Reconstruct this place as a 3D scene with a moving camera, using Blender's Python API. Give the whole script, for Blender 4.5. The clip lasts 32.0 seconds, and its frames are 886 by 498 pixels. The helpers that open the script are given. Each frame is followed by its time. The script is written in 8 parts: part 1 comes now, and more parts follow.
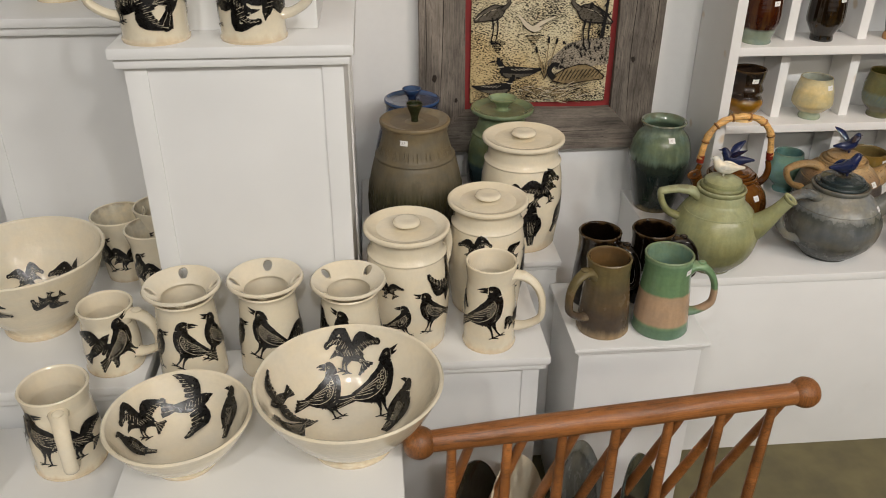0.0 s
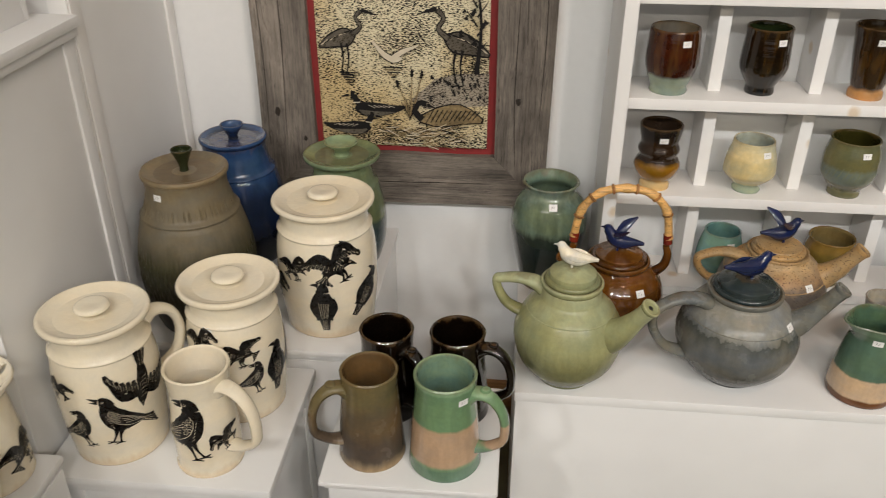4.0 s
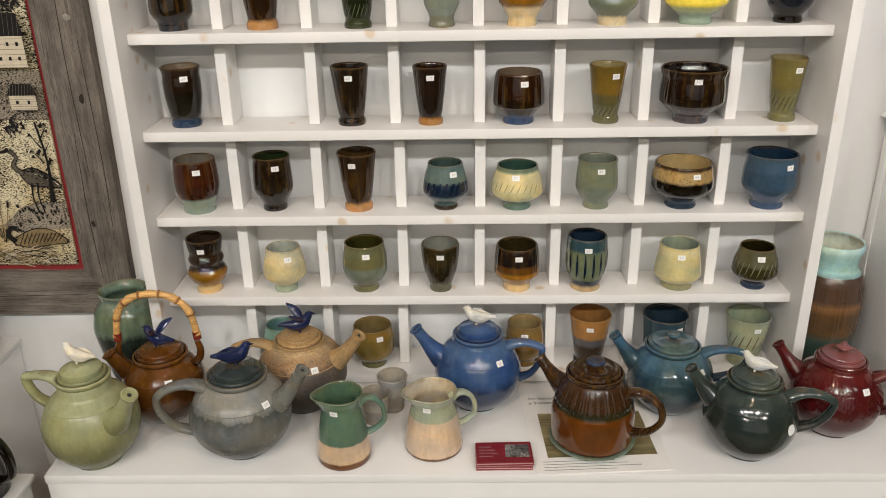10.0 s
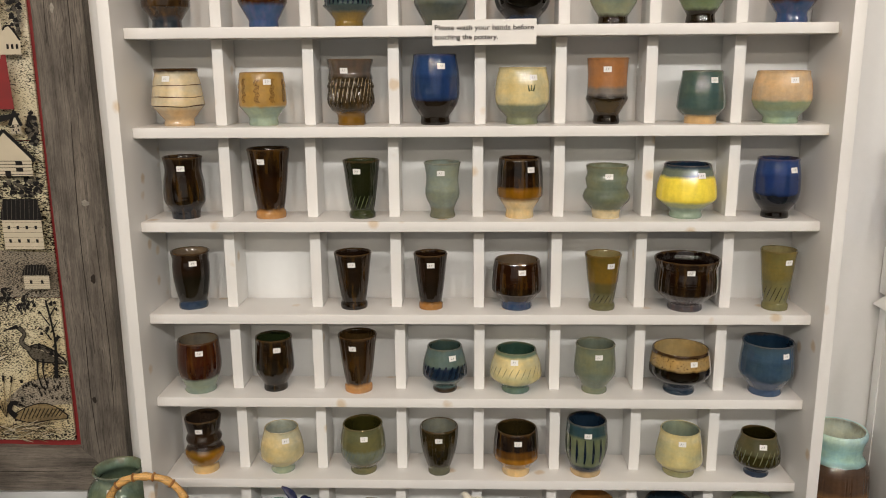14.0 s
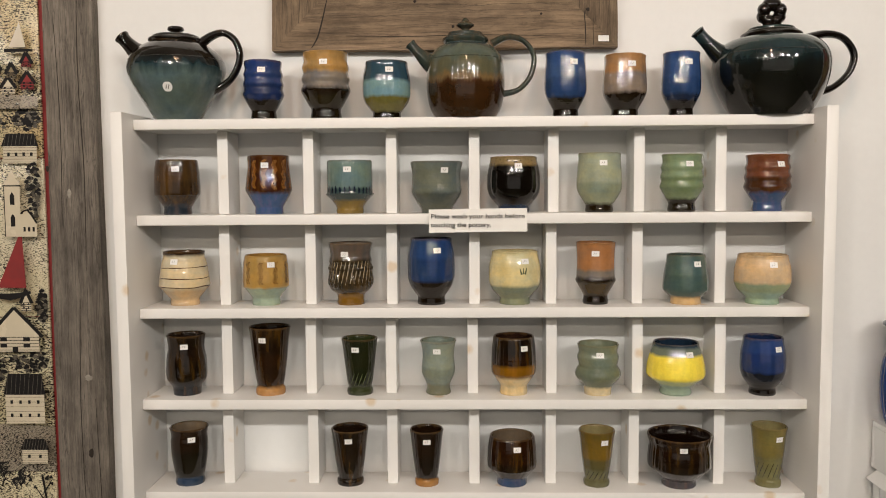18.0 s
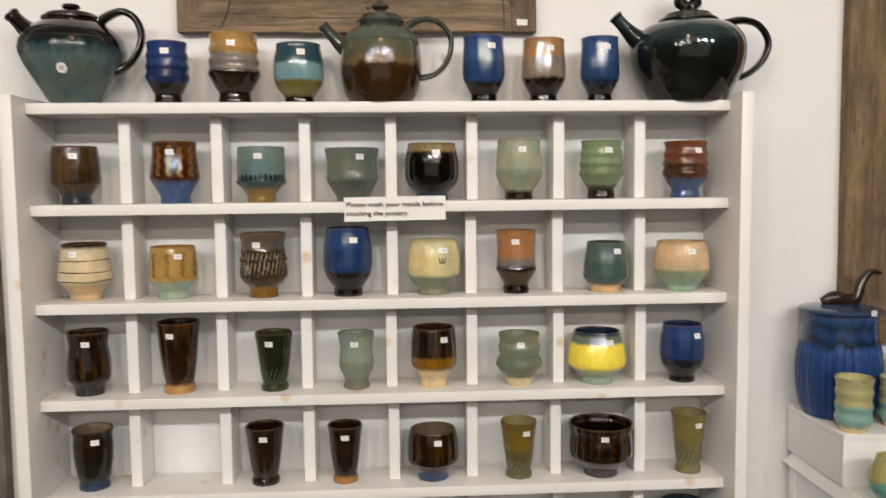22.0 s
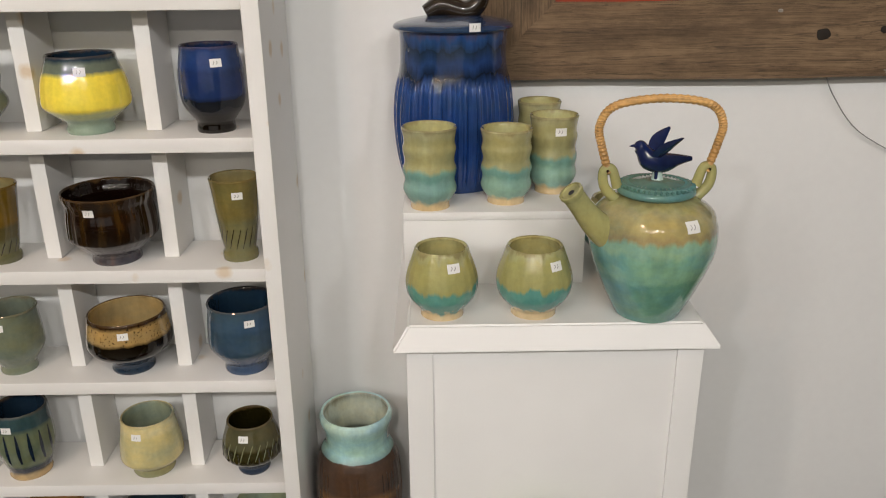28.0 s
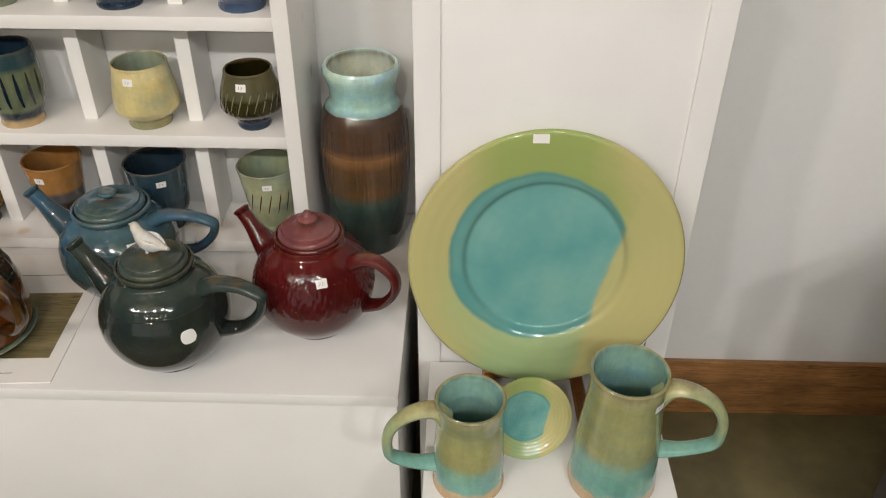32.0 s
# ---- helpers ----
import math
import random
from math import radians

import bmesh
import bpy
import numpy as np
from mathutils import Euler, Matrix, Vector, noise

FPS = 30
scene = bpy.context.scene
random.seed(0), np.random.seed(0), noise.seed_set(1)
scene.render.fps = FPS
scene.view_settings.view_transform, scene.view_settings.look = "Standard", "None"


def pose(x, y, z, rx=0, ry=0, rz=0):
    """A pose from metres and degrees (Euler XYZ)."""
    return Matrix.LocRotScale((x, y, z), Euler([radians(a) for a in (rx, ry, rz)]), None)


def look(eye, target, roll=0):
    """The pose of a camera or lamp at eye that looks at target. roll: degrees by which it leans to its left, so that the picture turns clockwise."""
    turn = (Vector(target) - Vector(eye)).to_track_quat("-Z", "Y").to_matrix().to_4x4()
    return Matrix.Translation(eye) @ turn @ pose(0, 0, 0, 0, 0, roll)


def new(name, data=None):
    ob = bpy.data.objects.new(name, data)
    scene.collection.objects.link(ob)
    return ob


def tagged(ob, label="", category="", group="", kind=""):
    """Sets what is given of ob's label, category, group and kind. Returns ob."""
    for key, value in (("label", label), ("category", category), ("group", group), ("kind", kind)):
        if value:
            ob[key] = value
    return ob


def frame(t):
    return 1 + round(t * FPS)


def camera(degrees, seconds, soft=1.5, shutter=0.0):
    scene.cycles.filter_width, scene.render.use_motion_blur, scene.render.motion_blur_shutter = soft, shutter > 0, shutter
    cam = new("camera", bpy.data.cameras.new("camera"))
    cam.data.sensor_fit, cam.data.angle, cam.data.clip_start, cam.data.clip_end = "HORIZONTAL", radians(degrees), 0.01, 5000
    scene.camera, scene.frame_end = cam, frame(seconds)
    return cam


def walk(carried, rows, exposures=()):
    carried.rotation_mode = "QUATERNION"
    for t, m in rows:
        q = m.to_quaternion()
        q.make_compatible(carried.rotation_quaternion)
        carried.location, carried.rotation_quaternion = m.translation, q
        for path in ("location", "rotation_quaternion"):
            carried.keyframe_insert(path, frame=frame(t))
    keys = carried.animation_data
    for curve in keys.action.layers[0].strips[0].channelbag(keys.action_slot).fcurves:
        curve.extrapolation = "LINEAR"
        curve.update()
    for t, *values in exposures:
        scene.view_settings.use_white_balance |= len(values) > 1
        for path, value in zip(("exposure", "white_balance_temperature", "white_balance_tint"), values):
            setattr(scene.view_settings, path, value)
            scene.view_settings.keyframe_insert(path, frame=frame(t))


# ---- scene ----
cam = camera(56.8, 32.0, 1.0, 0.2)
METRES, EYE, TILT, LEAN, TURN = 3.24, 1.14, 0.0, 0.0, -5.1
ROWS = [
    (0.0, 0.0, 0.0, 0.0, 0.13, -29.01, -0.23),
    (0.5, 0.0285, 0.017, -0.002, 1.32, -29.35, 1.51),
    (1.0, 0.0463, 0.051, -0.0047, 3.59, -30.96, 0.65),
    (1.5, 0.0596, 0.0668, -0.005, 10.15, -31.17, 1.53),
    (2.0, 0.0984, 0.0731, -0.003, 18.05, -30.84, -0.09),
    (2.5, 0.1277, 0.074, -0.0001, 22.16, -29.83, 0.21),
    (4.5, 0.1627, 0.1212, -0.0045, 6.47, -29.86, 0.05),
    (5.0, 0.1985, 0.1314, -0.0027, 5.03, -30.45, 0.41),
    (5.5, 0.2492, 0.134, 0.0017, 5.51, -31.46, 1.35),
    (6.0, 0.2791, 0.1509, 0.002, 5.16, -30.08, 1.18),
    (6.5, 0.3037, 0.1786, -0.0023, 4.45, -30.9, 1.44),
    (7.0, 0.332, 0.177, 0.0005, 8.37, -30.96, 1.74),
    (7.5, 0.3624, 0.1509, 0.0089, 10.78, -29.1, 1.69),
    (8.0, 0.3542, 0.1221, 0.0155, 7.93, -26.99, 1.2),
    (8.5, 0.3468, 0.0993, 0.0209, 5.99, -25.25, 1.03),
    (9.0, 0.3592, 0.0892, 0.0228, 5.94, -24.16, 0.93),
    (9.5, 0.3622, 0.0813, 0.0242, 6.36, -23.84, 1.64),
    (10.0, 0.3597, 0.0764, 0.0257, 6.03, -22.88, 0.9),
    (10.5, 0.358, 0.0754, 0.0259, 5.78, -22.4, 0.86),
    (11.0, 0.3575, 0.0776, 0.0285, 6.05, -21.13, 0.73),
    (11.5, 0.3591, 0.0766, 0.0316, 6.08, -19.38, 0.56),
    (12.0, 0.36, 0.0771, 0.0355, 6.35, -17.9, 0.63),
    (12.5, 0.3612, 0.0776, 0.0388, 6.47, -16.59, 0.75),
    (13.0, 0.3625, 0.0778, 0.0419, 6.54, -15.29, 0.73),
    (13.5, 0.3642, 0.077, 0.0443, 6.66, -13.92, 0.6),
    (14.0, 0.3641, 0.0769, 0.0478, 6.73, -12.87, 0.42),
    (14.5, 0.3646, 0.0762, 0.052, 6.86, -11.71, 0.13),
    (16.5, 0.3639, 0.0708, 0.0664, 7.05, -7.42, 0.4),
    (17.0, 0.365, 0.0683, 0.0709, 6.89, -6.04, 0.26),
    (17.5, 0.3645, 0.0672, 0.0742, 6.64, -5.11, 0.3),
    (18.0, 0.3653, 0.0673, 0.0769, 6.43, -4.14, 0.39),
    (18.5, 0.3666, 0.0682, 0.0813, 6.43, -3.14, 0.72),
    (19.0, 0.368, 0.068, 0.0851, 6.58, -2.19, 1.0),
    (19.5, 0.3681, 0.0653, 0.0892, 6.62, -1.31, 1.01),
    (20.0, 0.368, 0.0627, 0.0929, 6.74, 0.01, 0.89),
    (20.5, 0.3689, 0.0621, 0.0965, 6.68, 1.05, 0.83),
    (21.0, 0.3688, 0.0641, 0.0968, 6.48, 0.84, 0.83),
    (21.5, 0.3702, 0.0675, 0.0927, 5.78, -0.49, 0.78),
    (22.0, 0.3728, 0.0797, 0.0743, 1.82, -4.71, 0.59),
    (22.5, 0.3925, 0.093, 0.0645, -7.75, -9.22, 1.6),
    (23.0, 0.4434, 0.0973, 0.0576, -12.56, -12.91, 0.28),
    (23.5, 0.4913, 0.1085, 0.053, -12.0, -14.06, -0.51),
    (24.0, 0.5284, 0.1571, 0.0466, -9.97, -14.57, -0.52),
    (24.5, 0.5569, 0.1867, 0.0437, -4.84, -15.01, 1.46),
    (26.5, 0.592, 0.2259, 0.0392, 2.98, -18.2, 0.27),
    (27.0, 0.5888, 0.2243, 0.0388, 3.47, -18.21, -0.04),
    (27.5, 0.588, 0.2221, 0.0369, 3.89, -19.1, 0.25),
    (28.0, 0.5871, 0.2231, 0.0327, 4.39, -20.73, 0.56),
    (28.5, 0.5875, 0.2253, 0.0257, 4.85, -22.74, 0.72),
    (29.0, 0.5886, 0.2258, 0.0211, 5.27, -24.78, 0.76),
    (29.5, 0.589, 0.2252, 0.015, 5.53, -26.71, 0.63),
    (30.0, 0.5898, 0.2258, 0.0068, 5.76, -28.55, 0.54),
    (30.5, 0.5904, 0.226, -0.0012, 6.05, -30.48, 0.41),
    (31.0, 0.5914, 0.2256, -0.0083, 6.42, -32.29, 0.38),
    (31.5, 0.5912, 0.2228, -0.0168, 6.46, -33.83, -0.11),
    (32.0, 0.592, 0.2206, -0.0239, 6.6, -35.49, -0.22),
]
walk(cam, [(t, pose(0, 0, EYE, TILT, LEAN, TURN) @ pose(METRES * x, METRES * y, METRES * z, 90 + pitch, roll, yaw)) for t, x, y, z, yaw, pitch, roll in ROWS],
     exposures=[(0.0, -0.16, 6450, 10), (6.0, -0.04, 6450, 10), (10.0, -0.06, 6500, 10), (13.0, -0.28, 6650, 10), (18.0, -0.36, 6850, 11), (20.5, -0.34, 6850, 11), (23.0, -0.25, 6350, 10),
                (24.5, -0.25, 6350, 10), (27.0, -0.31, 6550, 11), (29.5, -0.36, 6400, 10), (32.0, -0.13, 6550, 10)])

# ---- light ----
world = bpy.data.worlds.new("world")
scene.world = world
world.use_nodes = True
world.node_tree.nodes["Background"].inputs[0].default_value = (0.9, 0.95, 1.0, 1)
world.node_tree.nodes["Background"].inputs[1].default_value = 0.03


def lamp(name, kind, power, colour, m, **kw):
    data = bpy.data.lights.new(name, kind)
    data.energy, data.color = power, colour
    for k, v in kw.items():
        if k == "size":
            data.size = v
        elif k == "size_y":
            data.shape, data.size_y = "RECTANGLE", v
        elif k == "radius":
            data.shadow_soft_size = v
        elif k == "cone":
            data.spot_size, data.spot_blend = radians(v), 0.5
    ob = new(name, data)
    ob.matrix_world = m
    return ob


NEUTRAL = (0.99, 0.965, 0.93)
for lx, tx, power in ((-0.80, -0.3, 58), (0.10, 0.3, 56), (0.85, 0.8, 50), (1.70, 1.4, 54), (2.45, 2.1, 64), (3.15, 2.8, 66)):
    lamp("track_spot", "SPOT", power, NEUTRAL, look((lx, -1.25, 2.45), (tx, 1.5, 0.85 if lx < 2 else 1.15)), radius=0.06, cone=84)
for k in range(8):
    lamp("ceiling_bulb", "SPOT", 17, (1.0, 0.90, 0.76), look((-1.0 + 0.6 * k, -2.75, 2.38), (-0.4 + 0.45 * k, 1.5, 1.1)), radius=0.04, cone=90)
lamp("track_spot", "SPOT", 24, (1.0, 0.64, 0.42), look((1.2, 0.1, 2.55), (1.15, 1.565, 2.0)), radius=0.05, cone=110)
# Wide low fill added in front to lift the shelf cells; no known source.
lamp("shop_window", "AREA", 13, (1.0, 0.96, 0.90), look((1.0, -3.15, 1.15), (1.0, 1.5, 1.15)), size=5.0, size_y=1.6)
# Warm ambient fill added overhead in place of bounced light, not a fixture.
lamp("ceiling_panel", "AREA", 13, (1.0, 0.84, 0.66), look((1.1, -1.2, 2.62), (1.1, -1.2, 0)), size=2.6, size_y=1.4)

# ---- materials ----


def nodes_of(name):
    m = bpy.data.materials.new(name)
    m.use_nodes = True
    t = m.node_tree
    return m, t, t.nodes["Principled BSDF"]


def add(t, kind, **kw):
    n = t.nodes.new(kind)
    for k, v in kw.items():
        n.inputs[k].default_value = v
    return n


def coords(t, which="Object", scale=(1, 1, 1), spread=0.0):
    tc = t.nodes.new("ShaderNodeTexCoord")
    mp = t.nodes.new("ShaderNodeMapping")
    mp.inputs["Scale"].default_value = scale
    t.links.new(tc.outputs[which], mp.inputs["Vector"])
    if spread:
        oi = t.nodes.new("ShaderNodeObjectInfo")
        mul = t.nodes.new("ShaderNodeMath")
        mul.operation, mul.inputs[1].default_value = "MULTIPLY", spread
        t.links.new(oi.outputs["Random"], mul.inputs[0])
        t.links.new(mul.outputs[0], mp.inputs["Location"])
    return mp.outputs["Vector"]


def noise_of(t, vec, scale, detail=3, rough=0.55):
    n = add(t, "ShaderNodeTexNoise", Scale=scale, Detail=detail, Roughness=rough)
    t.links.new(vec, n.inputs["Vector"])
    return n.outputs["Fac"]


def ramp_of(t, fac, stops, mode="LINEAR"):
    r = t.nodes.new("ShaderNodeValToRGB")
    r.color_ramp.interpolation = mode
    el = r.color_ramp.elements
    if len(stops) == 1:
        stops = [stops[0], (1.0, stops[0][1])]
    while len(el) < len(stops):
        el.new(0.5)
    for e, (p, c) in zip(el, stops):
        e.position = p
        e.color = (c, c, c, 1) if isinstance(c, (int, float)) else (*c, 1)
    t.links.new(fac, r.inputs["Fac"])
    return r.outputs["Color"]


def mixed(t, fac, a, b, mode="MIX"):
    m = t.nodes.new("ShaderNodeMix")
    m.data_type, m.blend_type = "RGBA", mode
    for sock, v in ((0, fac), (6, a), (7, b)):
        if isinstance(v, (int, float)):
            m.inputs[sock].default_value = v
        elif isinstance(v, tuple):
            m.inputs[sock].default_value = (*v, 1)
        else:
            t.links.new(v, m.inputs[sock])
    return m.outputs[2]


def bumped(t, bsdf, height, strength=0.2, distance=0.001):
    b = t.nodes.new("ShaderNodeBump")
    b.inputs["Strength"].default_value, b.inputs["Distance"].default_value = strength, distance
    t.links.new(height, b.inputs["Height"])
    t.links.new(b.outputs["Normal"], bsdf.inputs["Normal"])


def plain(name, colour, rough=0.5, metal=0.0, vary=0.12, scale=30, bump=0.1, spread=3.0):
    m, t, b = nodes_of(name)
    v = coords(t, spread=spread)
    n = noise_of(t, v, scale)
    big = noise_of(t, v, scale * 0.12, 2)
    lo, hi = 1 - vary, 1 + vary * 0.5
    c = mixed(t, 1.0, colour, ramp_of(t, n, ((0.3, lo), (0.7, hi))), "MULTIPLY")
    c = mixed(t, 1.0, c, ramp_of(t, big, ((0.3, lo), (0.7, 1.0))), "MULTIPLY")
    t.links.new(c, b.inputs["Base Color"])
    t.links.new(ramp_of(t, n, ((0.2, max(0.02, rough - 0.08)), (0.8, min(1, rough + 0.08)))), b.inputs["Roughness"])
    b.inputs["Metallic"].default_value = metal
    if bump:
        bumped(t, b, n, bump)
    return m


def painted_wood(name, colour, knots=True):
    """White painted boards: faint brush marks, scuffs and tan knots that bleed through."""
    m, t, b = nodes_of(name)
    v = coords(t, spread=7.0)
    soft = noise_of(t, v, 6, 3)
    fine = noise_of(t, coords(t, scale=(4, 60, 60)), 5, 3)
    c = mixed(t, 1.0, colour, ramp_of(t, soft, ((0.3, 0.93), (0.7, 1.0))), "MULTIPLY")
    if knots:
        vor = add(t, "ShaderNodeTexVoronoi", Scale=14.0)
        t.links.new(v, vor.inputs["Vector"])
        n = noise_of(t, v, 70, 3)
        d = t.nodes.new("ShaderNodeMath")
        d.operation = "MULTIPLY_ADD"
        d.inputs[1].default_value, d.inputs[2].default_value = 0.14, -0.06
        t.links.new(n, d.inputs[0])
        s = t.nodes.new("ShaderNodeMath")
        s.operation = "ADD"
        t.links.new(vor.outputs["Distance"], s.inputs[0])
        t.links.new(d.outputs[0], s.inputs[1])
        mask = ramp_of(t, s.outputs[0], ((0.08, 0.62), (0.17, 0.0)))
        c = mixed(t, mask, c, (0.60, 0.43, 0.23))
    scuff = noise_of(t, v, 3.2, 5, 0.7)
    c = mixed(t, ramp_of(t, scuff, ((0.66, 0.0), (0.78, 0.18))), c, (0.5, 0.46, 0.40))
    t.links.new(c, b.inputs["Base Color"])
    t.links.new(ramp_of(t, soft, ((0.2, 0.34), (0.8, 0.52))), b.inputs["Roughness"])
    bumped(t, b, fine, 0.12, 0.0006)
    return m


def weathered_wood(name, dark, light, rough=0.85, knots=0.8):
    """Barn boards: fine grain along the board, thin dark checks and a few knots; each board has its own tone."""
    m, t, b = nodes_of(name)
    bend = noise_of(t, coords(t, spread=4.0), 9, 2)
    warp = t.nodes.new("ShaderNodeVectorMath")
    warp.operation = "MULTIPLY_ADD"
    warp.inputs[1].default_value = (0.0, 0.010, 0.010)
    t.links.new(bend, warp.inputs[0])
    t.links.new(coords(t, spread=9.0), warp.inputs[2])

    def along(scale):
        mp = t.nodes.new("ShaderNodeMapping")
        mp.inputs["Scale"].default_value = scale
        t.links.new(warp.outputs[0], mp.inputs["Vector"])
        return mp.outputs["Vector"]
    g = noise_of(t, along((1.8, 30, 30)), 2.2, 6, 0.7)
    f = noise_of(t, along((7.0, 330, 330)), 2.0, 5, 0.75)
    blotch = noise_of(t, along((4.0, 9, 9)), 2.2, 6, 0.72)
    wide = noise_of(t, along((0.8, 5, 5)), 2.0, 3, 0.5)
    c = ramp_of(t, g, ((0.20, dark), (0.5, tuple((a + d) / 2 for a, d in zip(dark, light))), (0.80, light)))
    c = mixed(t, 0.5, c, ramp_of(t, f, ((0.38, 0.35), (0.50, 1.0), (0.64, 1.35))), "MULTIPLY")
    c = mixed(t, 0.8, c, ramp_of(t, blotch, ((0.30, 0.36), (0.66, 1.35))), "MULTIPLY")
    c = mixed(t, 0.6, c, ramp_of(t, wide, ((0.35, (0.62, 0.58, 0.54)), (0.65, (1.25, 1.2, 1.12)))), "MULTIPLY")
    crack = noise_of(t, along((1.0, 46, 46)), 1.7, 4, 0.6)
    c = mixed(t, ramp_of(t, crack, ((0.487, 0.0), (0.5, 0.65), (0.512, 0.0))), c, (0.02, 0.016, 0.012))
    vor = add(t, "ShaderNodeTexVoronoi", Scale=4.4)
    t.links.new(coords(t, scale=(0.8, 1.5, 1.5), spread=6.0), vor.inputs["Vector"])
    c = mixed(t, ramp_of(t, vor.outputs["Distance"], ((0.05, knots), (0.11, 0.0))), c, (0.025, 0.018, 0.012))
    oi = t.nodes.new("ShaderNodeObjectInfo")
    c = mixed(t, 1.0, c, ramp_of(t, oi.outputs["Random"], ((0.0, 0.72), (1.0, 1.12))), "MULTIPLY")
    t.links.new(c, b.inputs["Base Color"])
    b.inputs["Roughness"].default_value = rough
    h = mixed(t, 0.6, g, f)
    bumped(t, b, h, 0.5, 0.0018)
    return m


glaze_count = [0]


def glaze(stops, soft=0.03, drip=0.10, rough=0.10, speck=None, mottle=0.26, streak=0.10, fine=0.14, rings=0.15, amber=0.0, lip=0.4):
    """Fired glaze in bands from foot to rim; drip is how far the band edges wander, speck a colour that freckles it.
    Where amber is set the thin dark glaze breaks to golden runs. Faint throwing rings go round the pot under a clear glassy coat."""
    glaze_count[0] += 1
    m, t, b = nodes_of("glaze_%02d" % glaze_count[0])
    tc = t.nodes.new("ShaderNodeTexCoord")
    sep = t.nodes.new("ShaderNodeSeparateXYZ")
    t.links.new(tc.outputs["Generated"], sep.inputs[0])
    n = noise_of(t, coords(t, "Object", (75, 75, 11), 5.0), 1.0, 3)
    ma = t.nodes.new("ShaderNodeMath")
    ma.operation, ma.inputs[1].default_value, ma.inputs[2].default_value = "MULTIPLY_ADD", drip * 2, -drip
    t.links.new(n, ma.inputs[0])
    su = t.nodes.new("ShaderNodeMath")
    su.operation = "ADD"
    t.links.new(sep.outputs["Z"], su.inputs[0])
    t.links.new(ma.outputs[0], su.inputs[1])
    els = [(0.0, stops[0][1])]
    for (p0, c0), (p1, c1) in zip(stops, stops[1:]):
        els += [(max(0.0, p1 - soft), c0), (min(1.0, p1 + soft), c1)]
    c = ramp_of(t, su.outputs[0], els)
    v = coords(t, "Object", spread=4.0)
    big, small = noise_of(t, v, 26, 4, 0.6), noise_of(t, v, 190, 3)
    st = noise_of(t, coords(t, "Object", (95, 95, 14), 2.0), 1.0, 3, 0.55)
    if amber:
        c = mixed(t, ramp_of(t, st, ((0.46, 0.0), (0.72, amber))), c, (0.17, 0.085, 0.012), "LIGHTEN")
    hue = noise_of(t, coords(t, "Object", (17, 17, 30), 8.0), 1.0, 4, 0.62)
    c = mixed(t, min(1.0, mottle * 2.6), c, ramp_of(t, hue, ((0.34, (0.74, 0.86, 1.06)), (0.66, (1.26, 1.12, 0.84)))), "MULTIPLY")
    c = mixed(t, mottle, c, ramp_of(t, big, ((0.28, 0.35), (0.72, 1.5))), "MULTIPLY")
    if streak:
        c = mixed(t, streak, c, ramp_of(t, st, ((0.35, 0.25), (0.65, 1.7))), "MULTIPLY")
    c = mixed(t, fine, c, ramp_of(t, small, ((0.3, 0.6), (0.7, 1.3))), "MULTIPLY")
    if speck:
        sp = noise_of(t, v, 420, 2)
        c = mixed(t, ramp_of(t, sp, ((0.60, 0.0), (0.66, 0.9))), c, speck)
    if lip:
        c = mixed(t, ramp_of(t, su.outputs[0], ((0.955, 0.0), (1.0, lip))), c, (0.13, 0.075, 0.03))
    t.links.new(c, b.inputs["Base Color"])
    t.links.new(ramp_of(t, big, ((0.3, max(0.03, rough - 0.02)), (0.7, rough + 0.04))), b.inputs["Roughness"])
    b.inputs["Specular IOR Level"].default_value = 0.3
    if rough < 0.22:
        b.inputs["Coat Weight"].default_value = 0.55
        b.inputs["Coat Roughness"].default_value = 0.012
    turned = noise_of(t, coords(t, "Object", (5, 5, 260), 3.0), 1.0, 2)
    lump = noise_of(t, coords(t, "Object", (62, 62, 24), 6.0), 1.0, 3, 0.6)
    bumped(t, b, mixed(t, rings, mixed(t, 0.5, big, lump), turned), 0.55, 0.0024)
    t.links.new(b.inputs["Normal"].links[0].from_socket, b.inputs["Coat Normal"])
    return m


def one(colour, **kw):
    return glaze([(0, colour)], **kw)


# Unseen closing walls, kept very dark so pots and shelf get less bounced light.
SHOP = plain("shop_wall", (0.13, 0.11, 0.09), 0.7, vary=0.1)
WALL = plain("wall_paint", (0.79, 0.795, 0.79), 0.6, vary=0.015, scale=70, bump=0.04)
WHITE = painted_wood("white_board", (0.83, 0.82, 0.80))
WHITE_PANEL = painted_wood("white_panel", (0.80, 0.80, 0.79), knots=False)
FLOOR = plain("olive_floor", (0.15, 0.125, 0.055), 0.45, vary=0.3, scale=14)
CEIL = plain("ceiling_paint", (0.78, 0.77, 0.75), 0.8, vary=0.04)
PINE = weathered_wood("pine_baseboard", (0.30, 0.14, 0.045), (0.45, 0.23, 0.085), 0.45, 0.4)
BARN = weathered_wood("barn_grey", (0.10, 0.086, 0.073), (0.29, 0.258, 0.225))
BARN_BROWN = weathered_wood("barn_brown", (0.085, 0.058, 0.036), (0.31, 0.23, 0.155))
BARN_DARK = weathered_wood("barn_dark", (0.10, 0.064, 0.036), (0.24, 0.165, 0.098))
MAT_RED = plain("red_mat", (0.24, 0.018, 0.018), 0.7, vary=0.15, scale=60)
MAT_ORANGE = plain("rust_mat", (0.33, 0.036, 0.006), 0.6, vary=0.1, scale=60)
MAT_MAUVE = plain("mauve_mat", (0.15, 0.038, 0.036), 0.75, vary=0.12, scale=60)
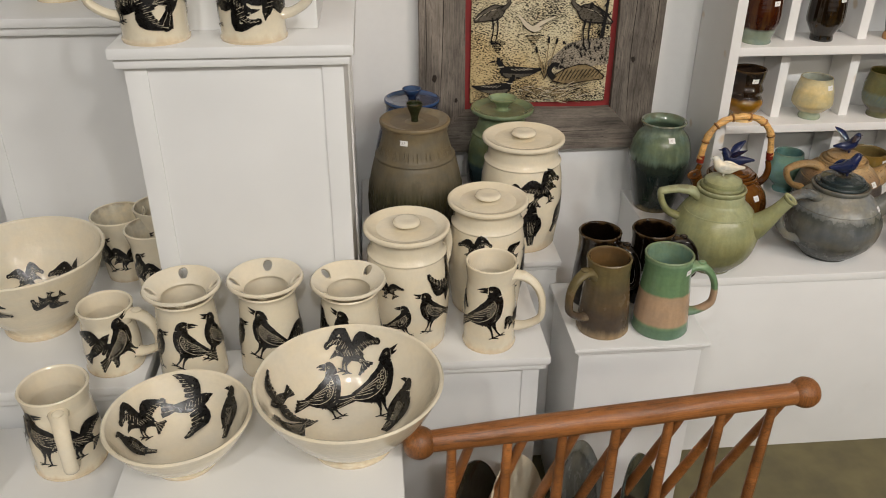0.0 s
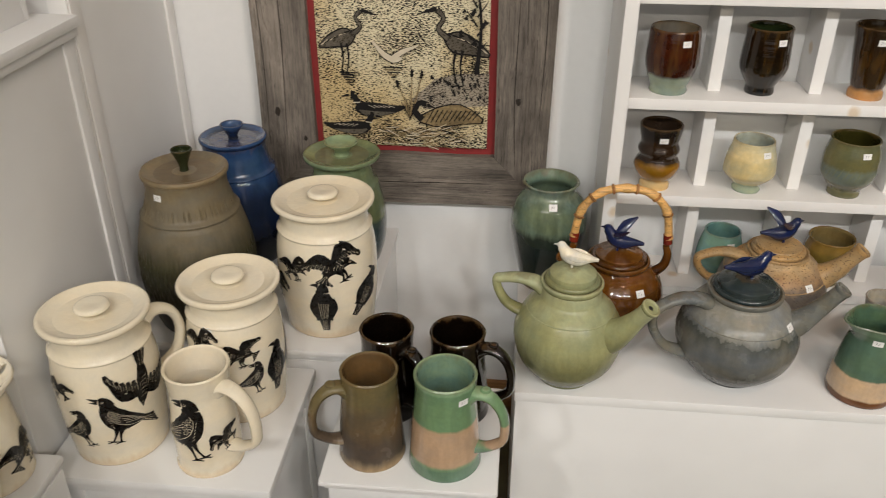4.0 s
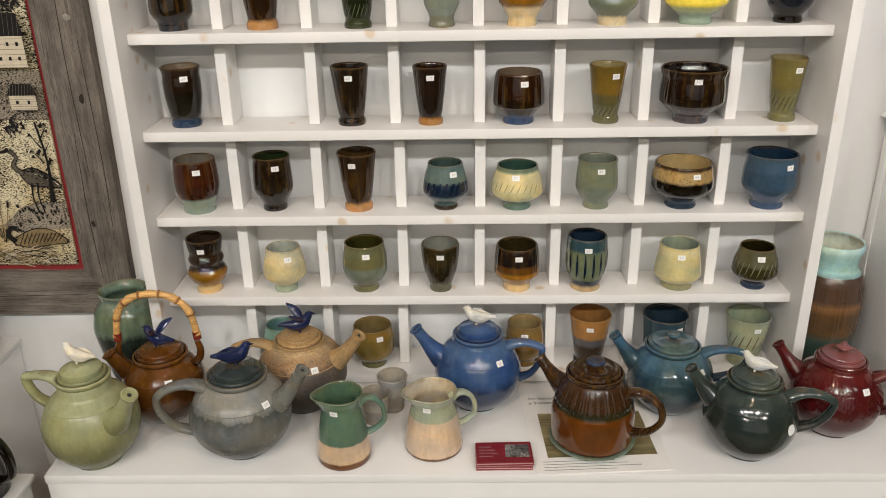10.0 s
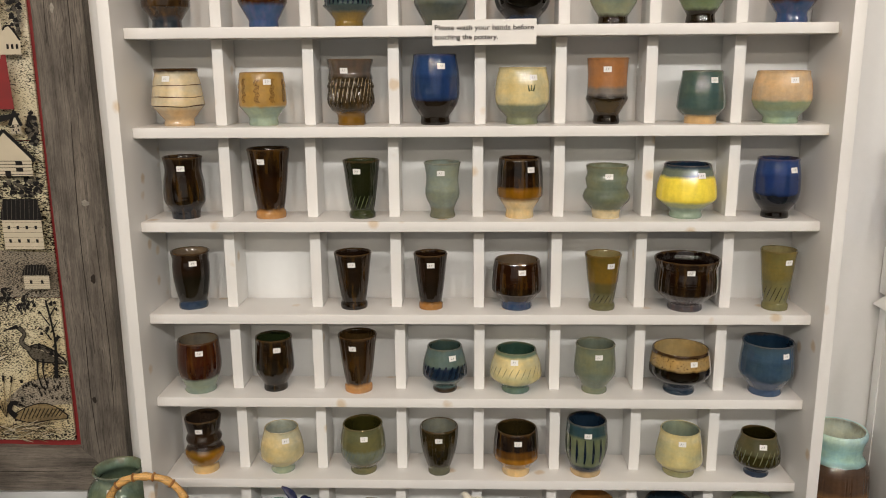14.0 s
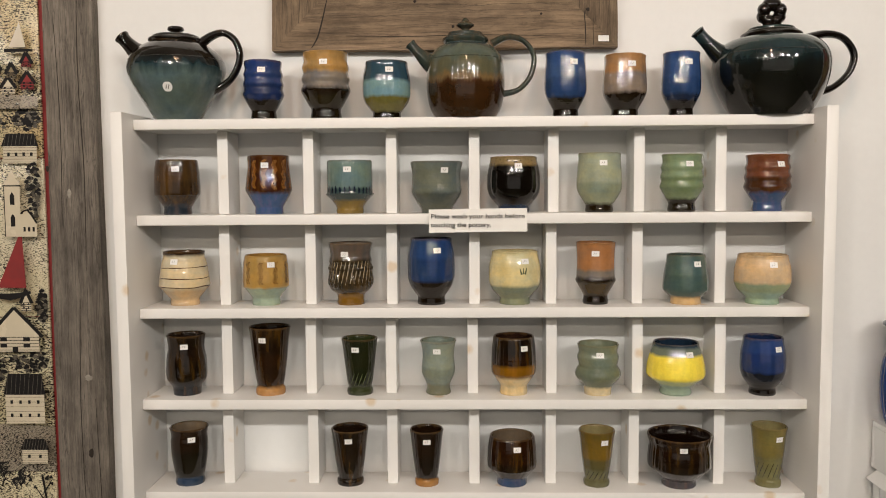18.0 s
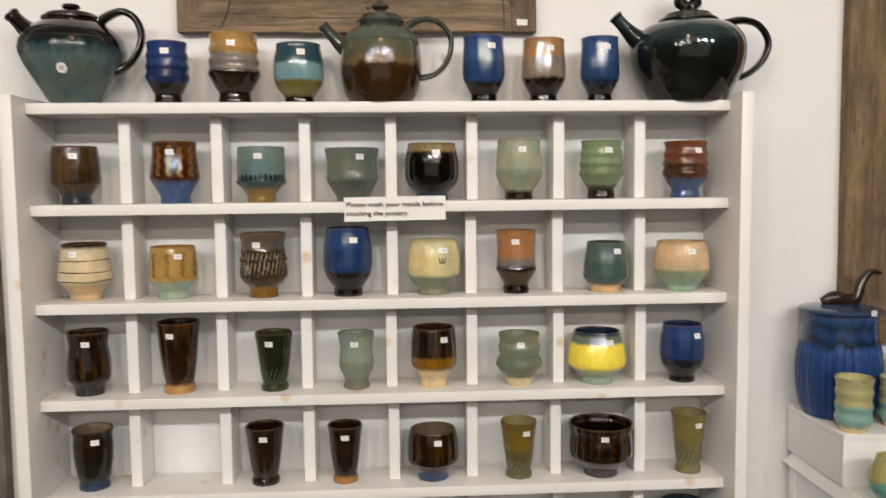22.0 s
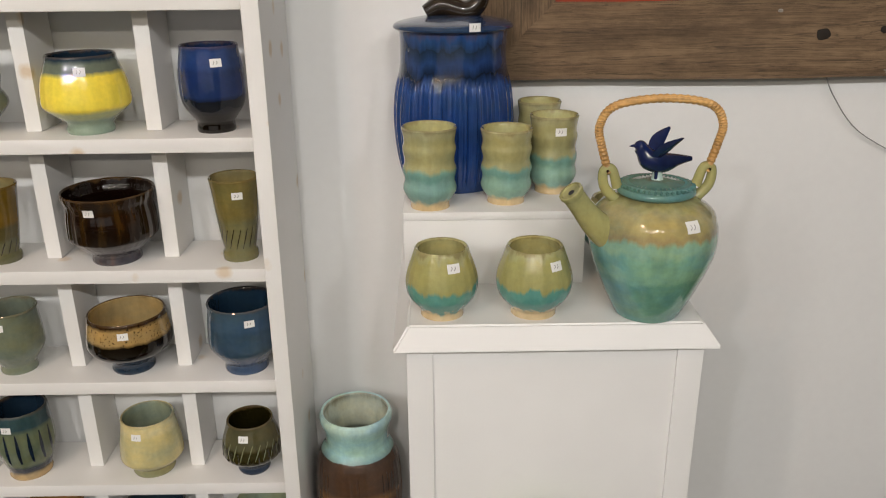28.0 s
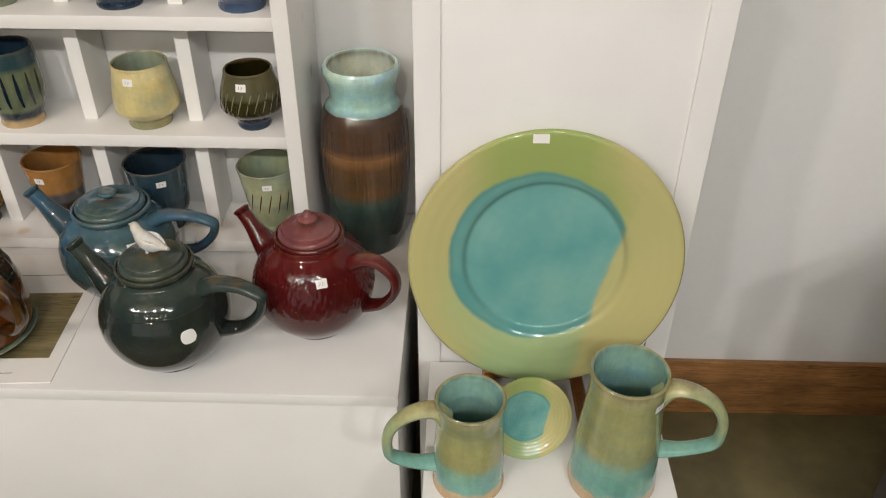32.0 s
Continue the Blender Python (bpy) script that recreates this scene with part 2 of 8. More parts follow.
CHERRY = weathered_wood("cherry_wood", (0.32, 0.115, 0.030), (0.47, 0.19, 0.058), 0.28, 0.0)
PAPER = plain("paper", (0.84, 0.83, 0.80), 0.7, vary=0.03, bump=0)
INK = plain("ink", (0.012, 0.011, 0.011), 0.35, vary=0.1, bump=0)
PRINT_INK = plain("print_ink", (0.010, 0.009, 0.009), 0.6, vary=0.1, bump=0)
PRINT_INK.node_tree.nodes["Principled BSDF"].inputs["Specular IOR Level"].default_value = 0.2
GREY_INK = plain("grey_ink", (0.16, 0.15, 0.14), 0.6, vary=0.1, bump=0)
BLACK_SLIP = plain("black_slip", (0.006, 0.0055, 0.005), 0.28, vary=0.3, scale=200, bump=0.1)
CREAM_LINE = plain("cream_line", (0.60, 0.53, 0.40), 0.25, vary=0.05, bump=0)
TAGM = plain("tag_paper", (0.82, 0.82, 0.80), 0.6, vary=0.03, bump=0)
CREAM = glaze([(0, (0.68, 0.56, 0.39)), (0.05, (0.77, 0.69, 0.53))], mottle=0.06, rough=0.08, fine=0.05, rings=0.15, streak=0.0, lip=0.0)
CREAM_IN = one((0.76, 0.68, 0.53), mottle=0.06, rough=0.08, fine=0.05, rings=0.15, streak=0.0, lip=0.0)
CANE = weathered_wood("cane", (0.46, 0.24, 0.07), (0.70, 0.44, 0.17), 0.35, 0.0)
CANE_DARK = weathered_wood("cane_node", (0.28, 0.12, 0.035), (0.44, 0.22, 0.07), 0.35, 0.0)
COBALT = one((0.010, 0.018, 0.070), rough=0.12, mottle=0.6)
WHITE_BIRD = one((0.68, 0.67, 0.62), rough=0.2)
DARKTOP = plain("dark_pedestal", (0.055, 0.048, 0.042), 0.6, vary=0.25)
KNOT = plain("wood_knot", (0.022, 0.014, 0.009), 0.8, vary=0.4, scale=200)
PALE_MARK = plain("paint_mark", (0.36, 0.33, 0.28), 0.8, vary=0.3, scale=150)
STEEL = plain("wire_steel", (0.35, 0.35, 0.35), 0.4, metal=0.6)

# ---- mesh helpers ----


def mesh_of(name, bm, mats, smooth=True):
    me = bpy.data.meshes.new(name)
    bm.normal_update()
    bm.to_mesh(me)
    bm.free()
    for m in (mats if isinstance(mats, (list, tuple)) else (mats,)):
        me.materials.append(m)
    if smooth:
        me.shade_smooth()
        me.set_sharp_from_angle(angle=radians(38))
    return me


def part(name, bm, mats, parent, label="", smooth=True, m=None):
    ob = new(name, mesh_of(name, bm, mats, smooth))
    ob.parent = parent
    if m is not None:
        ob.matrix_basis = m
    if label:
        ob["label"] = label
    return ob


def thing(name, label, category, m, group="", kind=""):
    ob = new(name)
    ob.empty_display_size = 0.02
    ob.matrix_basis = m
    return tagged(ob, label, category, group, kind)


def solid(name, bm, mats, label, category, m=None, group="", kind="", smooth=True):
    ob = new(name, mesh_of(name, bm, mats, smooth))
    if m is not None:
        ob.matrix_basis = m
    return tagged(ob, label, category, group, kind)


def box_bm(x0, x1, y0, y1, z0, z1, bevel=0.0, bm=None):
    own = bm or bmesh.new()
    made = bmesh.ops.create_cube(own, size=1)["verts"]
    for v in made:
        v.co = ((x0 + x1) / 2 + v.co.x * (x1 - x0), (y0 + y1) / 2 + v.co.y * (y1 - y0), (z0 + z1) / 2 + v.co.z * (z1 - z0))
    if bevel:
        edges = list({e for v in made for e in v.link_edges})
        bmesh.ops.bevel(own, geom=edges, offset=bevel, segments=2, affect="EDGES", profile=0.6)
    return own


def curve_through(points, sub=6):
    """Catmull-Rom through tuples of any length."""
    p = [points[0], *points, points[-1]]
    out = []
    for i in range(1, len(p) - 2):
        for k in range(sub):
            u = k / sub
            out.append(tuple(0.5 * (2 * b + (c - a) * u + (2 * a - 5 * b + 4 * c - d) * u * u + (3 * b - a - 3 * c + d) * u ** 3)
                             for a, b, c, d in zip(p[i - 1], p[i], p[i + 1], p[i + 2])))
    out.append(tuple(points[-1]))
    return out


def spin(bm, prof, seg=40, slot=0, shape=None, caps=(True, True)):
    """Turns a profile of (r, z) round the z axis. shape(angle, z, r) gives the radius where it is not round."""
    rings = []
    for r, z in prof:
        ring = []
        for k in range(seg):
            a = 2 * math.pi * k / seg
            rr = shape(a, z, r) if shape else r
            ring.append(bm.verts.new((rr * math.cos(a), rr * math.sin(a), z)))
        rings.append(ring)
    for lo, hi in zip(rings, rings[1:]):
        for k in range(seg):
            f = bm.faces.new((lo[k], lo[(k + 1) % seg], hi[(k + 1) % seg], hi[k]))
            f.material_index = slot
    if caps[0]:
        bm.faces.new(list(reversed(rings[0]))).material_index = slot
    if caps[1]:
        bm.faces.new(rings[-1]).material_index = slot
    return bm


def vessel_bm(prof, wall=0.004, floor_z=0.010, seg=44, shape=None):
    """A thrown pot, open at the top: prof runs from the foot to the rim; the inside is slot 1."""
    bm = bmesh.new()
    top_r, top_z = prof[-1]
    outer = prof + [(top_r - wall * 0.35, top_z + wall * 0.45), (top_r - wall * 0.8, top_z + wall * 0.3)]
    inner = [(max(0.003, r - wall), z) for r, z in reversed(prof) if z > floor_z + 0.003]
    inner.append((max(0.003, inner[-1][0] * 0.8), floor_z))
    full = outer + inner
    rings = []
    for r, z in full:
        rings.append([bm.verts.new(((shape(a, z, r) if shape else r) * math.cos(a), (shape(a, z, r) if shape else r) * math.sin(a), z))
                      for a in (2 * math.pi * k / seg for k in range(seg))])
    for i, (lo, hi) in enumerate(zip(rings, rings[1:])):
        for k in range(seg):
            f = bm.faces.new((lo[k], lo[(k + 1) % seg], hi[(k + 1) % seg], hi[k]))
            f.material_index = 1 if i >= len(outer) - 1 else 0
    bm.faces.new(list(reversed(rings[0])))
    bm.faces.new(rings[-1]).material_index = 1
    return bm


def tube_bm(points, radii, seg=12, flat=1.0, bm=None, sub=6, side=(0, 1, 0)):
    """A rod along a smooth path; flat squeezes it across the side direction."""
    own = bm or bmesh.new()
    pts = curve_through([(*p, r) for p, r in zip(points, radii)], sub)
    rings = []
    for i, p in enumerate(pts):
        a, b = Vector(pts[max(0, i - 1)][:3]), Vector(pts[min(len(pts) - 1, i + 1)][:3])
        d = (b - a).normalized()
        u = Vector(side)
        u = (u - d * u.dot(d)).normalized()
        w = d.cross(u)
        rings.append([own.verts.new(Vector(p[:3]) + p[3] * (math.cos(k * 2 * math.pi / seg) * u * flat + math.sin(k * 2 * math.pi / seg) * w))
                      for k in range(seg)])
    for lo, hi in zip(rings, rings[1:]):
        for k in range(seg):
            own.faces.new((lo[k], hi[k], hi[(k + 1) % seg], lo[(k + 1) % seg]))
    own.faces.new(rings[0])
    own.faces.new(list(reversed(rings[-1])))
    bmesh.ops.recalc_face_normals(own, faces=own.faces[:])
    return own


def radius_at(prof, z):
    for (r0, z0), (r1, z1) in zip(prof, prof[1:]):
        if min(z0, z1) <= z <= max(z0, z1) and z0 != z1:
            return r0 + (r1 - r0) * (z - z0) / (z1 - z0)
    return prof[-1][0]


def around(prof, a0):
    """A map from flat (u, v, lift) to the outside of a turned pot, with u = 0 at the angle a0."""
    def f(u, v, lift):
        r = radius_at(prof, v)
        a = a0 + u / max(r, 0.01)
        return ((r + lift) * math.cos(a), (r + lift) * math.sin(a), v)
    return f


def strip(bm, put, pts, widths, lift=0.0006, slot=0, across=2, sub=4):
    """A brush stroke with varying half width, laid on a surface."""
    line = curve_through([(*p, w) for p, w in zip(pts, widths)], sub)
    rows = []
    for i, (x, y, w) in enumerate(line):
        ax, ay, _ = line[max(0, i - 1)]
        bx, by, _ = line[min(len(line) - 1, i + 1)]
        L = math.hypot(bx - ax, by - ay) or 1
        nx, ny = -(by - ay) / L, (bx - ax) / L
        rows.append([bm.verts.new(put(x + nx * w * k / across, y + ny * w * k / across, lift)) for k in range(-across, across + 1)])
    for lo, hi in zip(rows, rows[1:]):
        for k in range(2 * across):
            f = bm.faces.new((lo[k], lo[k + 1], hi[k + 1], hi[k]))
            f.material_index = slot


def tag_on(parent, prof, a, z, w=0.0125, h=0.0088, text=None):
    put = around(prof, a)
    bm = bmesh.new()
    strip(bm, put, [(-w / 2, z), (0, z), (w / 2, z)], [h / 2] * 3, 0.0007, 0, 1, 2)
    for k in range(2):
        strip(bm, put, [(-w * 0.26 + k * w * 0.26, z - h * 0.18), (-w * 0.12 + k * w * 0.26, z + h * 0.05), (-w * 0.20 + k * w * 0.26, z + h * 0.22)], [0.00025] * 3, 0.0010, 1, 1, 2)
    return part("price_tag", bm, [TAGM, GREY_INK], parent, "small white paper price sticker", smooth=False)


def bird_strokes(bm, put, kind, x, y, s, turn=0.0, flip=1, lift=0.0006):
    """A black painted bird with scratched feather lines."""
    ca, sa = math.cos(turn), math.sin(turn)

    def mp(px, py):
        px *= flip
        return (x + s * (px * ca - py * sa), y + s * (px * sa + py * ca))

    step = [0]

    def go(pts, ws, slot=0, sub=4):
        step[0] += 1
        strip(bm, put, [mp(*p) for p in pts], [w * s * (0.46 if slot else 1.0) for w in ws], lift + (0.0005 if slot else 0) + 0.00003 * step[0], slot, 2, sub)

    def wing(S, W, T, back, n, L):
        """Feathers in a row along the leading edge S-W-T, swept to the back direction, with scratched lines between."""
        pts = []
        for k in range(n):
            u = k / (n - 1)
            px = (1 - u) ** 2 * S[0] + 2 * u * (1 - u) * W[0] + u * u * T[0]
            py = (1 - u) ** 2 * S[1] + 2 * u * (1 - u) * W[1] + u * u * T[1]
            dx, dy = back[0] * (1 - u) + (T[0] - W[0]) * u * 0.9 + back[0] * u * 0.35, back[1] * (1 - u) + (T[1] - W[1]) * u * 0.9 + back[1] * u * 0.35
            D = math.hypot(dx, dy)
            pts.append((px, py, dx / D, dy / D, L * (1 - 0.30 * u)))
        go([S, W, T], [0.085, 0.085, 0.04], 0, 4)
        for px, py, dx, dy, q in pts:
            go([(px, py), (px + dx * q * 0.5, py + dy * q * 0.5), (px + dx * q, py + dy * q)], [0.05, 0.062, 0.03], 0, 3)
        for (ax, ay, adx, ady, q), (bx, by, bdx, bdy, q2) in zip(pts, pts[1:]):
            mx, my, dx, dy = (ax + bx) / 2, (ay + by) / 2, (adx + bdx) / 2, (ady + bdy) / 2
            go([(mx + dx * q * 0.18, my + dy * q * 0.18), (mx + dx * q * 0.92, my + dy * q * 0.92)], [0.006, 0.011], 1, 2)
        for (ax, ay, adx, ady, q) in pts:
            go([(ax + adx * q * 0.30, ay + ady * q * 0.30), (ax + adx * q * 0.62, ay + ady * q * 0.62)], [0.004, 0.005], 1, 1)

    def scales(cells, r):
        for cx, cy in cells:
            go([(cx + r * math.cos(k * math.pi / 3), cy + r * 0.85 * math.sin(k * math.pi / 3)) for k in range(7)], [0.010] * 7, 1, 1)

    def feet(*legs):
        for hip, knee, foot in legs:
            go([hip, knee, foot], [0.065, 0.022, 0.018])
            for tx, ty in ((0.11, -0.03), (0.10, 0.04), (-0.08, -0.02)):
                go([foot, (foot[0] + tx, foot[1] + ty)], [0.018, 0.008], 0, 1)

    if kind in ("stand", "glance"):
        go([(-0.46, -0.06), (-0.22, 0.0), (0.0, 0.09), (0.13, 0.28), (0.17, 0.46)], [0.06, 0.17, 0.245, 0.20, 0.135])
        for k in range(4):
            go([(-0.36, -0.04), (-0.56, -0.19 + 0.03 * k), (-0.74 + 0.02 * k, -0.36 + 0.085 * k)], [0.06, 0.045, 0.022], 0, 2)
        for k in range(4):
            go([(-0.10 + 0.05 * k, -0.10), (-0.13 + 0.06 * k, -0.19)], [0.03, 0.006], 0, 1)
        if kind == "stand":
            go([(0.13, 0.44), (0.21, 0.57), (0.29, 0.59)], [0.13, 0.125, 0.075])
            go([(0.30, 0.625), (0.40, 0.66), (0.48, 0.69)], [0.040, 0.024, 0.004])
            go([(0.31, 0.575), (0.39, 0.585), (0.45, 0.60)], [0.032, 0.018, 0.004])
        else:
            go([(0.17, 0.44), (0.13, 0.58), (0.05, 0.60)], [0.13, 0.125, 0.08])
            go([(0.04, 0.63), (-0.07, 0.63), (-0.17, 0.60)], [0.042, 0.026, 0.004])
            go([(0.03, 0.575), (-0.06, 0.57), (-0.13, 0.565)], [0.032, 0.018, 0.004])
        feet(((-0.02, -0.10), (0.04, -0.28), (0.06, -0.46)), ((0.08, -0.06), (0.12, -0.26), (0.20, -0.42)))
        go([(-0.42, -0.10), (-0.16, -0.08), (0.08, 0.05), (0.17, 0.26), (0.13, 0.38)], [0.008, 0.011, 0.011, 0.011, 0.008], 1)
        for k in range(5):
            go([(-0.44 + 0.045 * k, -0.05 + 0.035 * k), (-0.10 + 0.03 * k, 0.0 + 0.062 * k)], [0.008, 0.010], 1, 2)
        for k in range(3):
            go([(-0.42, -0.09 + 0.02 * k), (-0.68 + 0.02 * k, -0.30 + 0.085 * k)], [0.007, 0.010], 1, 2)
        scales([(0.02, 0.08), (0.09, 0.13), (0.02, 0.17), (0.10, 0.22), (0.04, 0.26), (0.11, 0.31)], 0.036)
        for k in range(6):
            go([(0.10 + 0.022 * k, -0.06 + 0.060 * k), (0.14 + 0.016 * k, -0.03 + 0.062 * k)], [0.009, 0.007], 1, 1)
        ex = 0.22 if kind == "stand" else 0.10
        scales([(ex, 0.595)], 0.022)
    elif kind == "perch":
        go([(0.02, -0.62), (0.0, -0.30), (-0.02, 0.05), (-0.01, 0.34)], [0.07, 0.13, 0.25, 0.15])
        go([(0.0, 0.34), (-0.02, 0.47), (-0.08, 0.52)], [0.13, 0.13, 0.08])
        go([(-0.08, 0.53), (-0.17, 0.545), (-0.25, 0.53)], [0.05, 0.03, 0.005])
        for k in (-1, 1):
            go([(0.13 * k, 0.18), (0.19 * k, -0.05), (0.11 * k, -0.34)], [0.10, 0.10, 0.03])
            go([(0.10 * k, -0.22), (0.16 * k, -0.36)], [0.03, 0.02], 0, 2)
        for k in range(5):
            go([(-0.10 + 0.05 * k, 0.10), (-0.06 + 0.03 * k, -0.30)], [0.008, 0.008], 1, 2)
        for k in range(3):
            go([(-0.03 + 0.03 * k, -0.34), (-0.03 + 0.04 * k, -0.60)], [0.007, 0.008], 1, 2)
    elif kind == "fly":
        go([(-0.20, -0.14), (-0.08, -0.05), (0.08, 0.03), (0.24, 0.03), (0.33, 0.01)], [0.07, 0.13, 0.155, 0.105, 0.075])
        go([(0.32, 0.00), (0.40, -0.06), (0.47, -0.12)], [0.055, 0.030, 0.004])
        for k in range(5):
            go([(-0.12, -0.10), (-0.22, -0.22), (-0.40 + 0.075 * k, -0.27 - 0.035 * k)], [0.06, 0.05, 0.022], 0, 2)
        wing((0.04, 0.08), (0.24, 0.40), (0.50, 0.14), (0.40, -0.60), 8, 0.18)
        wing((-0.04, 0.04), (-0.22, 0.24), (-0.54, 0.10), (-0.25, -0.45), 8, 0.18)
        feet(((0.06, -0.10), (0.14, -0.22), (0.12, -0.34)), ((0.12, -0.08), (0.20, -0.18), (0.21, -0.30)))
        for k in range(4):
            go([(-0.16, -0.14), (-0.35 + 0.072 * k, -0.25 - 0.035 * k)], [0.006, 0.010], 1, 1)
        for k in range(4):
            go([(-0.02 + 0.06 * k, -0.06), (0.02 + 0.06 * k, 0.02)], [0.008, 0.006], 1, 1)
        scales([(0.32, 0.02)], 0.020)
    elif kind == "dive":
        go([(-0.46, 0.04), (-0.14, 0.0), (0.18, 0.0), (0.42, 0.0)], [0.06, 0.13, 0.14, 0.08])
        go([(0.36, 0.0), (0.44, 0.0), (0.55, -0.02)], [0.085, 0.055, 0.005])
        for k in (-1, 0, 1):
            go([(-0.34, 0.03), (-0.68, 0.03 + 0.12 * k)], [0.06, 0.05], 0, 2)
        for sgn in (-1, 1):
            wing((0.16, 0.06 * sgn), (0.24, 0.40 * sgn), (-0.10, 0.66 * sgn), (-0.9, 0.12 * sgn), 7, 0.30)
            go([(-0.38, 0.03 + 0.03 * sgn), (-0.64, 0.03 + 0.06 * sgn)], [0.006, 0.008], 1, 1)
        for k in range(6):
            go([(-0.16 + 0.08 * k, -0.06), (-0.10 + 0.08 * k, 0.06)], [0.007, 0.006], 1, 1)
        go([(0.40, 0.03), (0.44, 0.03)], [0.014, 0.014], 1, 1)


def painted_bird(parent, put, kind, x, y, s, turn=0.0, flip=1):
    bm = bmesh.new()
    bird_strokes(bm, put, kind, x, y, s, turn, flip)
    part("painted_bird", bm, [BLACK_SLIP, CREAM_LINE], parent, "black painted blackbird with scratched feather lines", smooth=False)


def bird_bm(wings="folded", s=0.05):
    """A small modelled bird that looks along +x and stands at z = 0."""
    bm = bmesh.new()
    tube_bm([(-0.75, 0, 0.42), (-0.45, 0, 0.40), (-0.1, 0, 0.34), (0.2, 0, 0.42), (0.36, 0, 0.60), (0.46, 0, 0.72), (0.56, 0, 0.74)],
            [0.05, 0.13, 0.24, 0.25, 0.17, 0.15, 0.06], 12, 0.9, bm, 4)
    tube_bm([(0.5, 0, 0.74), (0.68, 0, 0.72)], [0.06, 0.01], 8, 0.8, bm, 2)
    for sgn in (-1, 1):
        if wings == "folded":
            tube_bm([(0.2, 0.2 * sgn, 0.46), (-0.15, 0.22 * sgn, 0.45), (-0.6, 0.08 * sgn, 0.42)], [0.08, 0.13, 0.03], 8, 0.5, bm, 3)
        else:
            tube_bm([(0.12, 0.14 * sgn, 0.48), (-0.05, 0.36 * sgn, 0.78), (-0.35, 0.55 * sgn, 1.02)], [0.12, 0.16, 0.03], 8, 0.28, bm, 4, side=(0, 1, -0.8 * sgn))
        tube_bm([(0.05, 0.09 * sgn, 0.2), (0.05, 0.09 * sgn, -0.02)], [0.05, 0.04], 6, 1, bm, 1, side=(1, 0, 0))
    for v in bm.verts:
        v.co *= s
    return bm

# ---- the room ----
WY = 1.565          # face of the long wall
TABLE = 0.40


def wall(name, x0, x1, y0, y1, z0, z1, m, label, cat="wall"):
    return solid(name, box_bm(x0, x1, y0, y1, z0, z1), m, label, cat, kind="structure", smooth=False)


wall("wall_north", -2.4, 4.4, WY, WY + 0.1, 0, 2.7, WALL, "off-white painted wall behind the pottery displays")
wall("wall_south", -2.4, 4.4, -3.3, -3.2, 0, 2.7, SHOP, "unseen dark brown wall closing the room, dark to cut bounce")
wall("wall_west", -2.5, -2.4, -3.3, WY + 0.1, 0, 2.7, SHOP, "unseen dark brown wall closing the room, dark to cut bounce")
wall("wall_east", 4.4, 4.5, -3.3, WY + 0.1, 0, 2.7, SHOP, "unseen dark brown wall closing the room, dark to cut bounce")
wall("floor", -2.4, 4.4, -3.2, WY, -0.08, 0, FLOOR, "olive brown smooth floor", "floor")
wall("ceiling", -2.4, 4.4, -3.2, WY, 2.7, 2.78, CEIL, "plain off-white ceiling", "ceiling")
solid("baseboard", box_bm(-1.2, 1.2, -0.011, 0.0, 0, 0.118, 0.003), PINE, "stained pine baseboard along the wall", "baseboard",
      pose(1.0, WY - 0.001, 0), kind="structure")
solid("baseboard", box_bm(-1.1, 1.1, -0.011, 0.0, 0, 0.118, 0.003), PINE, "stained pine baseboard along the wall", "baseboard",
      pose(3.3, WY - 0.001, 0), kind="structure")

# ---- pedestals ----


def moulded_top(bm, x0, x1, y0, y1, z1, step=0.012, h=0.026):
    box_bm(x0, x1, y0, y1, z1 - h * 0.55, z1, 0.004, bm)
    box_bm(x0 + step * 0.45, x1 - step * 0.45, y0 + step * 0.45, y1 - 0.001, z1 - h, z1 - h * 0.55, 0.003, bm)


def pedestal(name, label, x0, x1, y0, y1, z1, trim=True, over=0.016, h=0.026, flare=False):
    cx, cy = (x0 + x1) / 2, (y0 + y1) / 2
    t = thing(name, label, "pedestal", pose(cx, cy, 0))
    X, Y = (x1 - x0) / 2, (y1 - y0) / 2
    a, b = X - over, Y - over
    part("body", box_bm(-a, a, -b, Y - 0.002, 0, z1 - h, 0.0015), WHITE_PANEL, t)
    bm = bmesh.new()
    if flare:
        made = bmesh.ops.create_cube(bm, size=1)["verts"]
        for v in made:
            s = 1.0 if v.co.z < 0 else (1.0 - 0.016 / X)
            sy = 1.0 if v.co.z < 0 else (1.0 - 0.016 / Y)
            v.co = (v.co.x * 2 * X * s, v.co.y * 2 * Y * sy, z1 - h / 2 + v.co.z * h)
        bmesh.ops.bevel(bm, geom=bm.edges[:], offset=0.002, segments=2, affect="EDGES")
    else:
        moulded_top(bm, -X, X, -Y, Y, z1, h=h)
    part("top_board", bm, WHITE_PANEL, t)
    if trim:
        for s in (-1, 1):
            part("corner_trim", box_bm(s * a - 0.013 - 0.011 * s, s * a + 0.013 - 0.011 * s, -b - 0.003, -b + 0.001, 0.001, z1 - h, 0.001), WHITE_PANEL, t)
            part("corner_trim", box_bm(s * a - 0.002, s * a + 0.003 if s > 0 else s * a + 0.002, Y - 0.026, Y - 0.003, 0.001, z1 - h, 0.001), WHITE_PANEL, t)
    return t


pedestal("pedestal", "tall white panelled pedestal with a moulded top holding two mugs", -0.304, -0.020, 0.957, 1.245, 0.885)
pedestal("pedestal", "white panelled pedestal with a moulded top under cream jars", -0.030, 0.246, 0.955, 1.185, 0.42)
pedestal("pedestal", "white square pedestal behind the cream jars", -0.030, 0.310, 1.19, 1.56, 0.445, trim=False, over=0.006, h=0.02)
